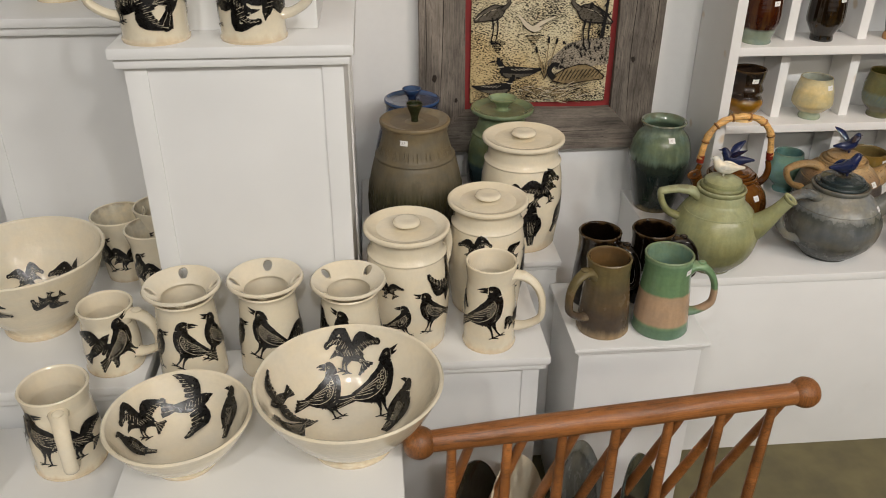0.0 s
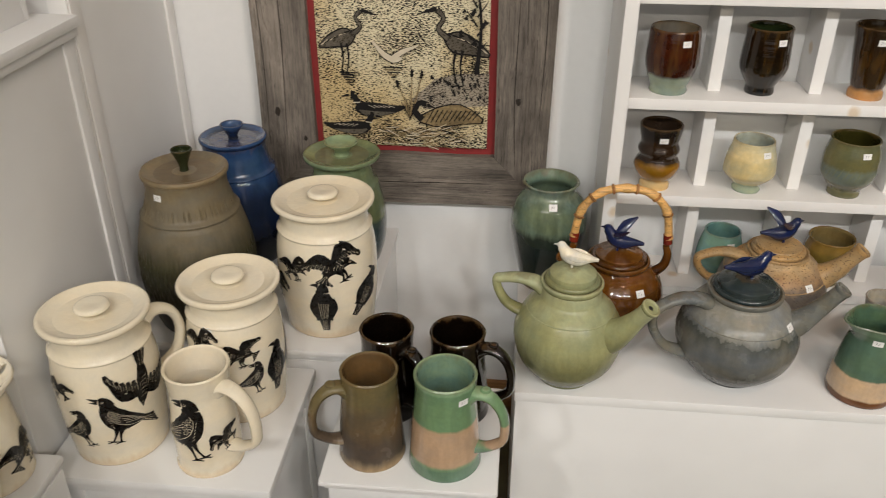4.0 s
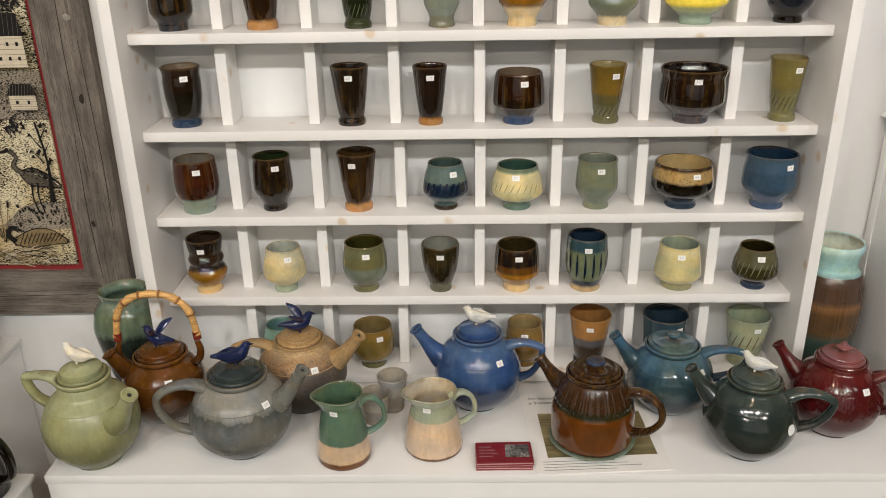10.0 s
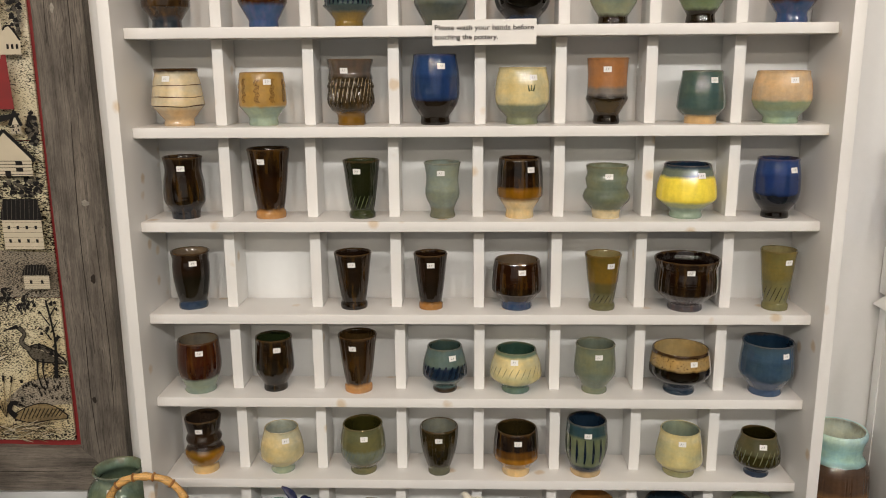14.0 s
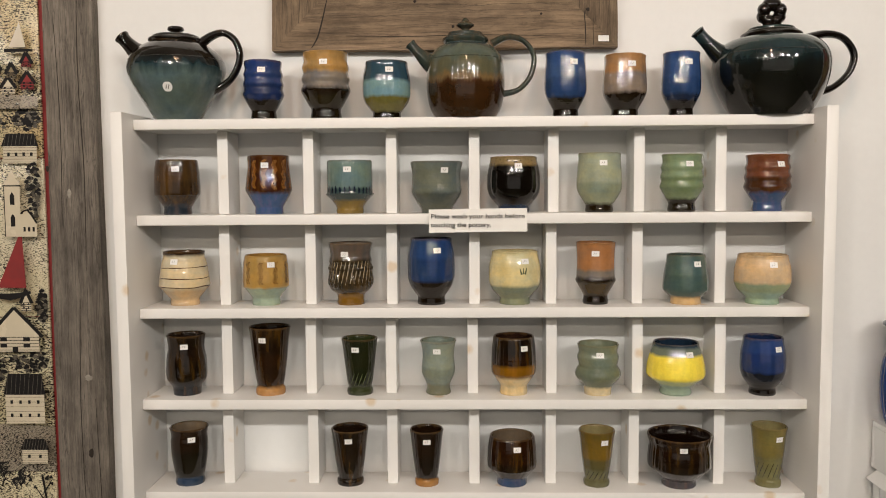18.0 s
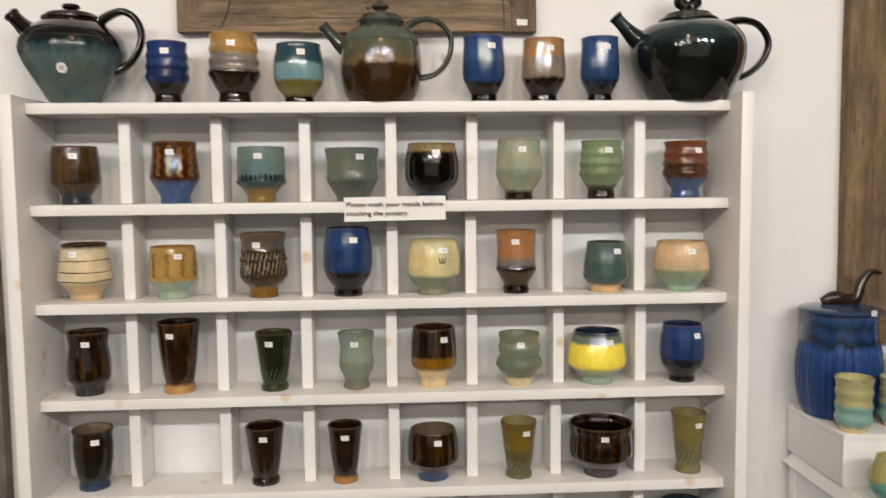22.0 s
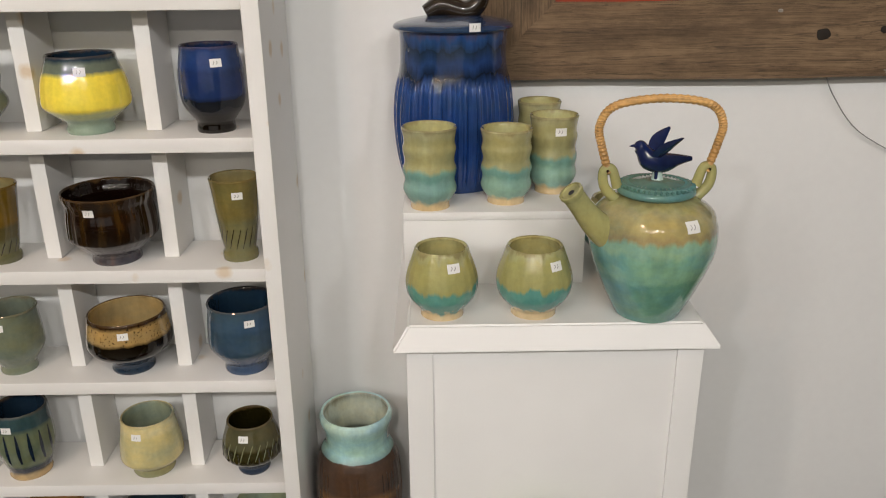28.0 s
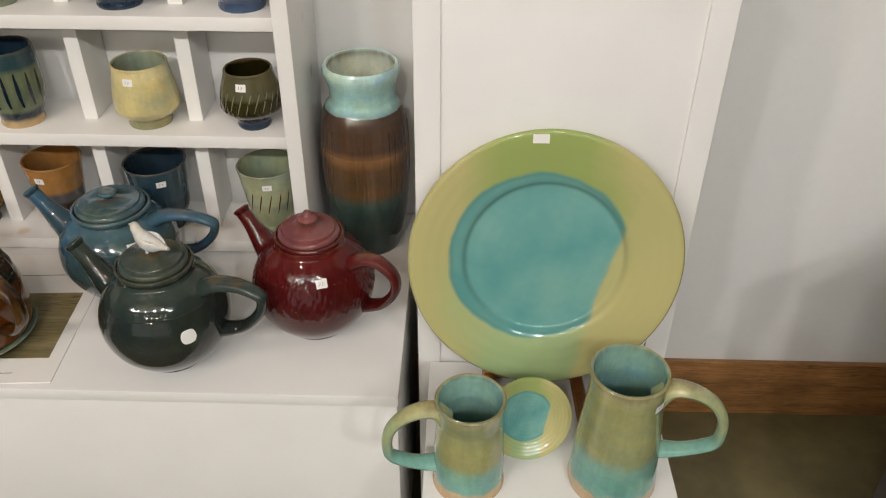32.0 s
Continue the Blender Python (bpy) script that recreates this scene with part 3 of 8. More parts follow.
pedestal("pedestal", "low white box pedestal under four mugs", 0.291, 0.506, 0.994, 1.19, 0.402, trim=False, over=0.010, h=0.016)
pedestal("pedestal", "white pedestal with a sloping lip beside the cup shelf", 1.914, 2.236, 1.256, 1.56, 0.893, h=0.022, over=0.016, flare=True)
pedestal("pedestal", "low white pedestal under painted bowls and vases", -0.300, 0.018, 0.58, 0.942, 0.47, trim=False, over=0.004, h=0.02)
pedestal("pedestal", "white panelled pedestal with a lipped top", -0.75, -0.312, 0.87, 1.19, 0.47)
pedestal("pedestal", "low tan white pedestal under a bird mug", -0.75, -0.312, 0.50, 0.862, 0.42, trim=False, over=0.004)
pedestal("pedestal", "tall white pedestal with a moulded top holding a bowl", -0.60, -0.318, 1.20, 1.50, 0.865)
# a tall white panel box behind the mugs
t = thing("display_column", "tall white panelled display column against the wall", "column", pose(-0.18, 1.41, 0))
part("body", box_bm(-0.138, 0.138, -0.150, 0.150, 0, 1.75, 0.002), WHITE_PANEL, t)
for yy in (-0.138, 0.138):
    part("corner_trim", box_bm(0.137, 0.142, yy - 0.013, yy + 0.013, 0, 1.75, 0.001), WHITE, t)
part("corner_trim", box_bm(0.115, 0.140, -0.154, -0.149, 0, 1.75, 0.001), WHITE, t)
def riser(label, x, y, z, X, Y, H):
    t = thing("riser_box", label, "box", pose(x, y, z), "riser boxes")
    part("top_panel", box_bm(-X, X, -Y, Y, H - 0.009, H, 0.0015), WHITE_PANEL, t)
    part("front_panel", box_bm(-X, X, -Y, -Y + 0.009, 0, H - 0.0092, 0.001), WHITE_PANEL, t)
    part("back_panel", box_bm(-X, X, Y - 0.009, Y, 0, H - 0.0092, 0.001), WHITE_PANEL, t)
    for s in (-1, 1):
        part("side_panel", box_bm(s * X - (0.009 if s > 0 else 0), s * X + (0.009 if s < 0 else 0), -Y + 0.0092, Y - 0.0092, 0, H - 0.0092, 0.001), WHITE_PANEL, t)


riser("small white riser box on the tall pedestal", -0.150, 1.125, 0.885, 0.085, 0.09, 0.22)
riser("small white riser box under a blue jar", 2.021, 1.465, 0.893, 0.097, 0.092, 0.083)
riser("low white riser box in front of the pedestal", 2.070, 1.145, 0, 0.128, 0.115, 0.385)

# the long display table
t = thing("display_table", "long low white box table under the teapots", "table", pose(1.216, 1.375, 0))
part("top_board", box_bm(-0.694, 0.694, -0.190, 0.185, TABLE - 0.016, TABLE, 0.002), WHITE_PANEL, t)
part("front_panel", box_bm(-0.692, 0.692, -0.188, -0.172, 0, TABLE - 0.0165, 0.001), WHITE_PANEL, t)
for s in (-1, 1):
    part("side_panel", box_bm(min(s * 0.692, s * 0.676), max(s * 0.692, s * 0.676), -0.171, 0.184, 0, TABLE - 0.0165, 0.001), WHITE_PANEL, t)

# ---- the cup shelf ----
LEVELS = [1.507, 1.350, 1.195, 1.041, 0.883, 0.733, 0.580, 0.419]
DIVIDERS = [0.794, 0.938, 1.078, 1.2165, 1.350, 1.4925, 1.6325]
X0, X1, FRONT = 0.660, 1.765, 1.452
rack = thing("cup_shelf", "white painted pigeonhole shelf full of pottery cups", "shelf", pose(0, 0, 0))
for x, s in ((X0, -1), (X1, 1)):
    part("side_post", box_bm(min(x, x + s * 0.019), max(x, x + s * 0.019), 1.408, WY - 0.003, TABLE, 1.516, 0.002), WHITE, rack)
for i, z in enumerate(LEVELS):
    part("shelf_board", box_bm(X0 + 0.0005, X1 - 0.0005, FRONT, WY - 0.011, z - 0.017, z, 0.0018), WHITE, rack)
rng = random.Random(5)
for i in range(7):
    for x in DIVIDERS:
        j = rng.uniform(-0.0025, 0.0025)
        part("divider", box_bm(x + j - 0.009, x + j + 0.009, FRONT + 0.040 + abs(j), WY - 0.004, LEVELS[i + 1] + 0.0003, LEVELS[i] - 0.0173, 0.001), WHITE, rack)

# ---- cups ----


def raw(h):
    return tuple(v / 12.92 if v < 0.04045 else ((v + 0.055) / 1.055) ** 2.4 for v in (int(h[k:k + 2], 16) / 255 for k in (0, 2, 4)))


def col(h):
    out = []
    for k in (0, 2, 4):
        v = int(h[k:k + 2], 16) / 255
        out.append(v / 12.92 if v < 0.04045 else ((v + 0.055) / 1.055) ** 2.4)
    r, g, b = out
    grey = 0.3 * r + 0.6 * g + 0.1 * b
    if b > 1.25 * max(r, g):                       # cobalt and slate blues
        return tuple(f * (0.76 * v + 0.24 * grey) for f, v in zip((0.56, 0.68, 0.54), out))
    if r > 1.15 * b and grey < 0.075:              # dark iron browns
        return (0.46 * r, 0.44 * g, 0.30 * b)
    if g > r and g > b:                            # copper greens
        return tuple(0.88 * (0.62 * v + 0.38 * grey) for v in out)
    if r > 1.55 * g:                               # tan and ochre
        return (0.88 * r, 0.86 * g, 1.10 * b)
    return tuple(0.88 * v + 0.12 * grey for v in out)


SHAPES = {
    "widebowl": [(0.52, 0), (0.54, 0.03), (0.52, 0.12), (0.62, 0.18), (0.90, 0.34), (0.97, 0.42), (0.96, 0.66), (0.93, 0.82), (0.98, 0.93), (1.0, 1)],
    "carin": [(0.60, 0), (0.62, 0.03), (0.60, 0.13), (0.68, 0.19), (0.93, 0.34), (0.99, 0.38), (1.0, 0.52), (0.97, 0.8), (0.91, 1)],
    "lip": [(0.56, 0), (0.58, 0.06), (0.58, 0.13), (0.80, 0.27), (1.0, 0.36), (1.01, 0.385), (0.95, 0.41), (0.96, 0.65), (0.95, 1)],
    "flare": [(0.60, 0), (0.61, 0.03), (0.60, 0.11), (0.66, 0.16), (0.96, 0.38), (1.0, 0.43), (0.97, 0.56), (0.89, 0.82), (0.90, 1)],
    "collar": [(0.58, 0), (0.60, 0.08), (0.74, 0.20), (0.94, 0.40), (0.93, 0.55), (0.92, 0.78), (0.97, 0.92), (1.0, 1)],
    "barrel": [(0.58, 0), (0.60, 0.03), (0.58, 0.11), (0.66, 0.16), (0.88, 0.28), (0.98, 0.40), (1.0, 0.52), (0.98, 0.74), (0.89, 0.94), (0.89, 1)],
    "footed": [(0.60, 0), (0.62, 0.03), (0.60, 0.11), (0.64, 0.15), (0.88, 0.30), (0.98, 0.39), (1.0, 0.50), (0.97, 0.72), (0.93, 0.92), (0.95, 1)],
    "cone": [(0.56, 0), (0.58, 0.04), (0.56, 0.11), (0.70, 0.19), (0.97, 0.35), (1.0, 0.38), (0.98, 0.46), (0.87, 0.80), (0.80, 0.90), (0.82, 1)],
    "ridged": [(0.60, 0), (0.62, 0.03), (0.60, 0.10), (0.64, 0.17), (0.86, 0.24), (0.99, 0.34), (1.0, 0.42), (0.95, 0.54), (0.99, 0.60), (0.91, 0.67), (0.95, 0.73), (0.90, 0.82), (0.97, 0.95), (1.0, 1)],
    "goblet": [(0.62, 0), (0.64, 0.04), (0.60, 0.12), (0.64, 0.17), (0.90, 0.32), (1.0, 0.39), (0.95, 0.46), (0.93, 0.7), (0.97, 0.95), (1.0, 1)],
    "tapercup": [(0.66, 0), (0.68, 0.04), (0.66, 0.12), (0.80, 0.18), (0.98, 0.28), (1.0, 0.37), (0.96, 0.6), (0.86, 0.88), (0.84, 1)],
    "tumbler": [(0.70, 0), (0.72, 0.04), (0.70, 0.09), (0.64, 0.13), (0.70, 0.24), (0.82, 0.52), (0.93, 0.85), (1.0, 1)],
    "taper": [(0.57, 0), (0.59, 0.05), (0.58, 0.12), (0.66, 0.20), (0.86, 0.45), (0.96, 0.72), (1.0, 0.92), (0.99, 1)],
    "waisted": [(0.64, 0), (0.68, 0.03), (0.62, 0.12), (0.68, 0.22), (0.86, 0.36), (0.90, 0.48), (0.84, 0.72), (0.92, 0.94), (0.98, 1)],
    "beaker": [(0.74, 0), (0.76, 0.05), (0.72, 0.13), (0.80, 0.24), (0.92, 0.5), (0.95, 0.74), (0.92, 0.88), (1.0, 1)],
    "twist": [(0.68, 0), (0.70, 0.08), (0.74, 0.14), (0.96, 0.25), (1.0, 0.35), (0.96, 0.6), (0.88, 0.78), (0.92, 0.92), (0.96, 1)],
    "double": [(0.58, 0), (0.60, 0.10), (0.66, 0.18), (0.94, 0.33), (1.0, 0.42), (0.92, 0.52), (0.84, 0.58), (0.88, 0.68), (0.90, 0.76), (0.84, 0.86), (0.90, 1)],
    "egg": [(0.70, 0), (0.73, 0.03), (0.70, 0.09), (0.80, 0.20), (0.96, 0.40), (1.0, 0.56), (0.97, 0.84), (0.93, 1)],
    "bowl": [(0.50, 0), (0.52, 0.04), (0.49, 0.11), (0.55, 0.20), (0.86, 0.35), (0.99, 0.46), (1.0, 0.62), (0.95, 0.84), (0.92, 1)],
    "pot": [(0.52, 0), (0.55, 0.04), (0.52, 0.12), (0.66, 0.20), (0.92, 0.32), (1.0, 0.42), (0.94, 0.68), (0.80, 0.93), (0.78, 1)],
    "bucket": [(0.62, 0), (0.64, 0.05), (0.70, 0.18), (0.86, 0.32), (0.90, 0.55), (0.95, 0.85), (1.0, 1)],
    "wavy": [(0.66, 0), (0.66, 0.06), (0.62, 0.13), (0.84, 0.22), (1.0, 0.36), (0.90, 0.46), (0.80, 0.52), (0.90, 0.62), (0.80, 0.72), (0.84, 0.80), (0.90, 0.92), (0.92, 1)],
    "rings": [(0.62, 0), (0.64, 0.04), (0.60, 0.15), (0.70, 0.22), (0.97, 0.40), (1.0, 0.46), (0.94, 0.54), (0.985, 0.62), (0.92, 0.71), (0.96, 0.79), (0.89, 0.88), (0.93, 1)],
    "ripple": [(0.72, 0), (0.72, 0.07), (0.86, 0.14), (0.98, 0.24), (0.92, 0.36), (0.98, 0.48), (0.90, 0.60), (0.97, 0.74), (0.92, 0.84), (1.0, 1)],
}


def ribbed(n, depth, twist=0.0, lo=0.0, hi=9.0):
    """Carved flutes: narrow grooves between broad ribs, fading out at the ends of the carved band."""
    def f(a, z, r):
        if z < lo or z > hi:
            return r
        fade = min(1.0, (z - lo) / 0.006 + (0.3 if lo == 0 else 0), (hi - z) / 0.006)
        c = math.cos(n * a + twist * z)
        return r * (1 + 1.8 * depth * max(0.0, fade) * (0.3 - abs(c) ** 3 if c < 0 else 0.3 * (1 - c)))
    f.count = n
    return f


def both(f, g):
    """Two carved bands on one pot."""
    def h(a, z, r):
        return g(a, z, f(a, z, r))
    h.count = max(f.count, g.count)
    return h


def cup(label, x, y, z, h, r, shape, stops, inner, rib=None, tag=-1.5, name="cup", group="cups on the shelf", gk=None, wall=0.0035, cat="cup", tagz=0.84, category=None, tint=col):
    prof = curve_through([(a * r, b * h) for a, b in SHAPES[shape]], 4)
    bm = vessel_bm(prof, wall, max(0.008, 0.10 * h), 44 if rib is None else max(44, min(168, rib.count * 6)), rib)
    body = solid(name, bm, [glaze([(p, tint(c)) for p, c in stops], **(gk or {})), one(tint(inner), mottle=0.2)], label, category or cat,
                 pose(x, y, z, 0, 0, 0), group)
    if tag is not None:
        tag_on(body, prof, tag, h * tagz)
    return body


DK = "1d1512"
ROW = {
    1: [(0.713, 1.502, 0.091, 0.038, "carin", [(0, "2a3350"), (.20, "4b382a"), (.6, "5a4330")], "6b5a44", None, "small brown cup with a dark blue foot"),
        (0.870, 1.502, 0.097, 0.039, "flare", [(0, "3f62ad"), (.36, "51291a"), (.7, "6b3d24")], "3a241a", ribbed(9, .012, 30), "glossy brown cup with a bright blue foot"),
        (1.008, 1.502, 0.088, 0.040, "lip", [(0, "76601f"), (.26, "33504c"), (.48, "62877f")], "56706a", ribbed(24, .006), "teal cup with an amber foot"),
        (1.155, 1.502, 0.085, 0.0445, "collar", [(0, "4f5a52"), (.4, "67746a")], "565f55", None, "wide grey green cup"),
        (1.285, 1.502, 0.092, 0.0445, "barrel", [(0, "2b3f70"), (.16, "120e0d"), (.84, "8a7448")], "241c18", None, "black cup with a speckled tan rim"),
        (1.429, 1.501, 0.097, 0.038, "footed", [(0, "352a1c"), (.15, "8d9a72"), (.5, "a3ae86")], "99a37e", None, "pale celadon cup with a dark foot"),
        (1.566, 1.498, 0.094, 0.036, "rings", [(0, "2c2318"), (.22, "6f8a4c"), (.6, "7f9a5a")], "6c8250", None, "green ringed cup with a dark foot"),
        (1.708, 1.497, 0.092, 0.038, "rings", [(0, "35559e"), (.34, "6a3c22"), (.6, "744326")], "4b2a1a", None, "reddish brown ringed cup with a blue foot")],
    2: [(0.720, 1.505, 0.091, 0.043, "cone", [(0, "c9a674"), (.3, "d6c197"), (.93, "3b2418")], "4a3020", None, "cream swirled cup with a brown rim"),
        (0.861, 1.505, 0.084, 0.039, "carin", [(0, "9db58e"), (.36, "bd9648")], "a07a36", None, "amber cup with brown waves and celadon foot"),
        (1.007, 1.505, 0.104, 0.038, "ridged", [(0, "7b5b1c"), (.2, "4c4238"), (.75, "5a5148")], "5b5046", ribbed(24, .040, 160, .028, .076), "dark brown cup with carved twisting ribs"),
        (1.145, 1.505, 0.111, 0.040, "barrel", [(0, "241a12"), (.22, "2a1d14"), (.36, "26458f"), (.7, "2d52a4")], "22386f", ribbed(6, .02, 25), "cobalt blue cup over a dark brown base"),
        (1.287, 1.504, 0.089, 0.044, "barrel", [(0, "7c8a66"), (.36, "d8c88f")], "c9b985", ribbed(4, .015), "pale yellow cup with a grey green foot"),
        (1.424, 1.502, 0.103, 0.034, "goblet", [(0, "20170f"), (.16, "5c4718"), (.36, "2a1c14"), (.44, "7a7168"), (.56, "b07d4a")], "8a5d34", None, "tan cup running into a dark base"),
        (1.575, 1.498, 0.082, 0.038, "tapercup", [(0, "c0a070"), (.16, "3f625a"), (.6, "486c63")], "2c4a42", None, "dark teal cup with a bare clay foot"),
        (1.703, 1.497, 0.081, 0.046, "barrel", [(0, "8bb08a"), (.26, "93a76c"), (.44, "d4b183")], "c6a577", None, "wide tan pink cup with a green foot")],
    3: [(0.721, 1.500, 0.102, 0.034, "twist", [(0, "1b2036"), (.22, "1e1512"), (.6, "2a1c17")], "2a1c17", ribbed(7, .03, 45, .03), "dark brown twisted cup"),
        (0.866, 1.501, 0.115, 0.0355, "tumbler", [(0, "b88a4c"), (.12, "3a2214"), (.6, "2c1b13")], "3a281c", ribbed(10, .012), "tall dark brown tumbler with a tan foot"),
        (1.021, 1.500, 0.095, 0.031, "tumbler", [(0, "47523c"), (.16, "26301f"), (.5, "2f3524")], "3f4a34", ribbed(30, .008, 120), "dark green tumbler with slanted lines"),
        (1.156, 1.500, 0.091, 0.032, "waisted", [(0, "6f6f58"), (.2, "788a7c"), (.5, "86998a")], "74887a", None, "grey green footed cup"),
        (1.285, 1.499, 0.098, 0.038, "carin", [(0, "d8bd8c"), (.31, "7d5410"), (.52, "241408"), (.7, "140d08")], "2a1a12", ribbed(16, .012), "amber cup with black rim and cream foot"),
        (1.428, 1.496, 0.085, 0.039, "double", [(0, "cfb98a"), (.16, "6e7a55"), (.6, "7e8a64")], "7a8660", None, "olive ringed cup with a bare foot"),
        (1.560, 1.497, 0.087, 0.049, "pot", [(0, "8aa98c"), (.22, "b8c24a"), (.32, "ffe400"), (.78, "6f8068"), (.93, "2a4468")], "23395e", ribbed(12, .015, 0, .03, .065), "bright yellow cup with a blue rim"),
        (1.706, 1.495, 0.096, 0.037, "barrel", [(0, "17110f"), (.24, "131a33"), (.42, "203a8c"), (.75, "2a4aa3")], "1e3270", None, "deep blue cup with a dark brown foot")],
    4: [(0.721, 1.502, 0.098, 0.033, "beaker", [(0, "2c4272"), (.14, "1f1a12"), (.6, "35231a")], "6a5a48", None, "dark tumbler with a blue foot"),
        (1.002, 1.500, 0.096, 0.032, "tumbler", [(0, DK), (.4, "2a1c16")], "2a1c16", ribbed(18, .014, 60), "dark brown tumbler with carved lines"),
        (1.135, 1.497, 0.095, 0.029, "tumbler", [(0, "a97838"), (.12, "251711"), (.5, "2e1d15")], "2e1d15", ribbed(14, .012), "slim dark tumbler with an amber foot"),
        (1.282, 1.500, 0.083, 0.042, "carin", [(0, "3c5590"), (.2, "26160f"), (.5, "3a2015")], "6c5b48", ribbed(14, .014), "dark brown barrel cup with a blue foot"),
        (1.427, 1.496, 0.094, 0.031, "tumbler", [(0, "67643f"), (.3, "5d5328"), (.5, "77601f")], "8a7a4a", ribbed(26, .006, 90, 0, .04), "olive amber tumbler"),
        (1.568, 1.495, 0.087, 0.054, "widebowl", [(0, "44424a"), (.3, "271813"), (.6, "2e1b15")], "1d100d", ribbed(22, .010), "wide dark brown footed bowl"),
        (1.719, 1.495, 0.101, 0.030, "tumbler", [(0, "6c683f"), (.5, "766a30")], "85784a", ribbed(26, .006, 90, 0, .05), "olive tumbler with slanted lines")],
    5: [(0.726, 1.493, 0.092, 0.038, "egg", [(0, "8aa184"), (.3, "4c2118"), (.6, "55281b")], "6f6453", None, "red brown cup with a celadon foot"),
        (0.858, 1.499, 0.095, 0.034, "footed", [(0, "1b1b22"), (.3, "241a15"), (.7, "2c1f18")], "33402c", ribbed(12, .012), "black brown footed cup"),
        (1.006, 1.495, 0.101, 0.034, "tumbler", [(0, "c08f50"), (.14, "4a3015"), (.7, "3a2413")], "54412c", ribbed(12, .016), "tall faceted brown tumbler with a tan foot"),
        (1.158, 1.497, 0.080, 0.039, "pot", [(0, "4a3a30"), (.1, "4a6a7c"), (.34, "1f3358"), (.62, "55756f")], "3c5a50", ribbed(14, .012, 40), "blue cup with navy slashes"),
        (1.282, 1.496, 0.075, 0.045, "pot", [(0, "5d7f62"), (.26, "c9be85"), (.5, "d6c890"), (.9, "6f8f6a")], "2f5f48", ribbed(18, .012, 50, .02, .06), "pale yellow cup with a green inside"),
        (1.419, 1.495, 0.085, 0.036, "footed", [(0, "7c8a68"), (.4, "76825f")], "737a5c", None, "plain grey green cup"),
        (1.566, 1.496, 0.077, 0.052, "bowl", [(0, "2b3f66"), (.24, "1a120c"), (.66, "a88a50"), (.92, "4a3220")], "b4965a", None, "black bowl cup with a speckled tan band"),
        (1.713, 1.492, 0.092, 0.045, "footed", [(0, "4a5f9a"), (.3, "3f5a88"), (.7, "466292")], "223c62", ribbed(20, .006), "large slate blue cup")],
    6: [(0.725, 1.490, 0.101, 0.035, "wavy", [(0, "d0b07a"), (.14, "8a5f14"), (.44, "2a1d12"), (.8, "1a1410")], "2a2018", None, "black and amber wavy cup with a tan foot"),
        (0.865, 1.491, 0.081, 0.039, "pot", [(0, "97b092"), (.2, "c9ba88"), (.7, "d0c294")], "b9c0a8", None, "pale yellow cup with a celadon foot"),
        (1.011, 1.492, 0.089, 0.040, "barrel", [(0, "6c6740"), (.16, "5f5a38"), (.28, "76836a"), (.55, "6d6a40")], "4a4a2c", None, "olive cup with a grey green band"),
        (1.147, 1.487, 0.087, 0.034, "taper", [(0, "5c6042"), (.2, "3c3420"), (.6, "453b24")], "7d7f6c", ribbed(14, .010), "dark olive tapered cup"),
        (1.284, 1.489, 0.083, 0.040, "carin", [(0, "d5b684"), (.20, "93641a"), (.46, "5a3a14"), (.62, "1a1210")], "2b2412", ribbed(16, .010), "amber cup with a black rim and cream foot"),
        (1.408, 1.490, 0.099, 0.037, "egg", [(0, "b99a66"), (.10, "22304f"), (.22, "6e7c48"), (.78, "3c5a6e")], "1f3458", ribbed(10, .014), "tall blue cup with green stripes"),
        (1.573, 1.493, 0.081, 0.041, "tapercup", [(0, "8e8a5c"), (.2, "c4bb84"), (.8, "cdc492")], "93a27e", None, "pale yellow green cup"),
        (1.709, 1.489, 0.076, 0.039, "pot", [(0, "2b3b66"), (.2, "4a4526"), (.6, "5c5634")], "33301c", ribbed(16, .03, 60, .02, .06), "dark olive ribbed cup with a navy foot")],
    7: [(0.846, 1.497, .083, .037, "pot", [(0, "4fa09a"), (.4, "66b0a8")], "5aa096", None, "turquoise cup"),
        (1.017, 1.497, .080, .040, "barrel", [(0, "5d5a30"), (.3, "7a6420"), (.8, "8a7030")], "7d6a3c", ribbed(14, .010), "amber cup with drips"),
        (1.302, 1.497, .084, .036, "barrel", [(0, "7a5e20"), (.5, "8a7038")], "9a8250", None, "olive amber cup"),
        (1.423, 1.497, .101, .039, "tumbler", [(0, "2c2019"), (.2, "4a3424"), (.44, "55565a"), (.6, "a87b3c")], "8a6230", None, "tall tan cup with a grey band and dark foot"),
        (1.562, 1.497, .099, .042, "bucket", [(0, "31465f"), (.5, "3d5876")], "2a3a54", ribbed(16, .008), "slate blue cup"),
        (1.714, 1.497, .097, .041, "tumbler", [(0, "8f9e72"), (.5, "9fae84")], "8a9a70", None, "celadon cup with scratched slashes")],
}
SLIP = {"rust": one(col("6a3a20")), "gold": one(col("b07a34")), "navy": one(col("16284a")), "pale": one(col("d6cfa0")), "leaf": one(col("5a6638")), "umber": one(col("3a2a1c")),
        "blue": one(col("37507a")), "olive": one(col("7d8450")), "tan": one(raw("9a8a70"))}


def scaled_prof(shape, r, h):
    return curve_through([(a * r, b * h) for a, b in SHAPES[shape]], 4)


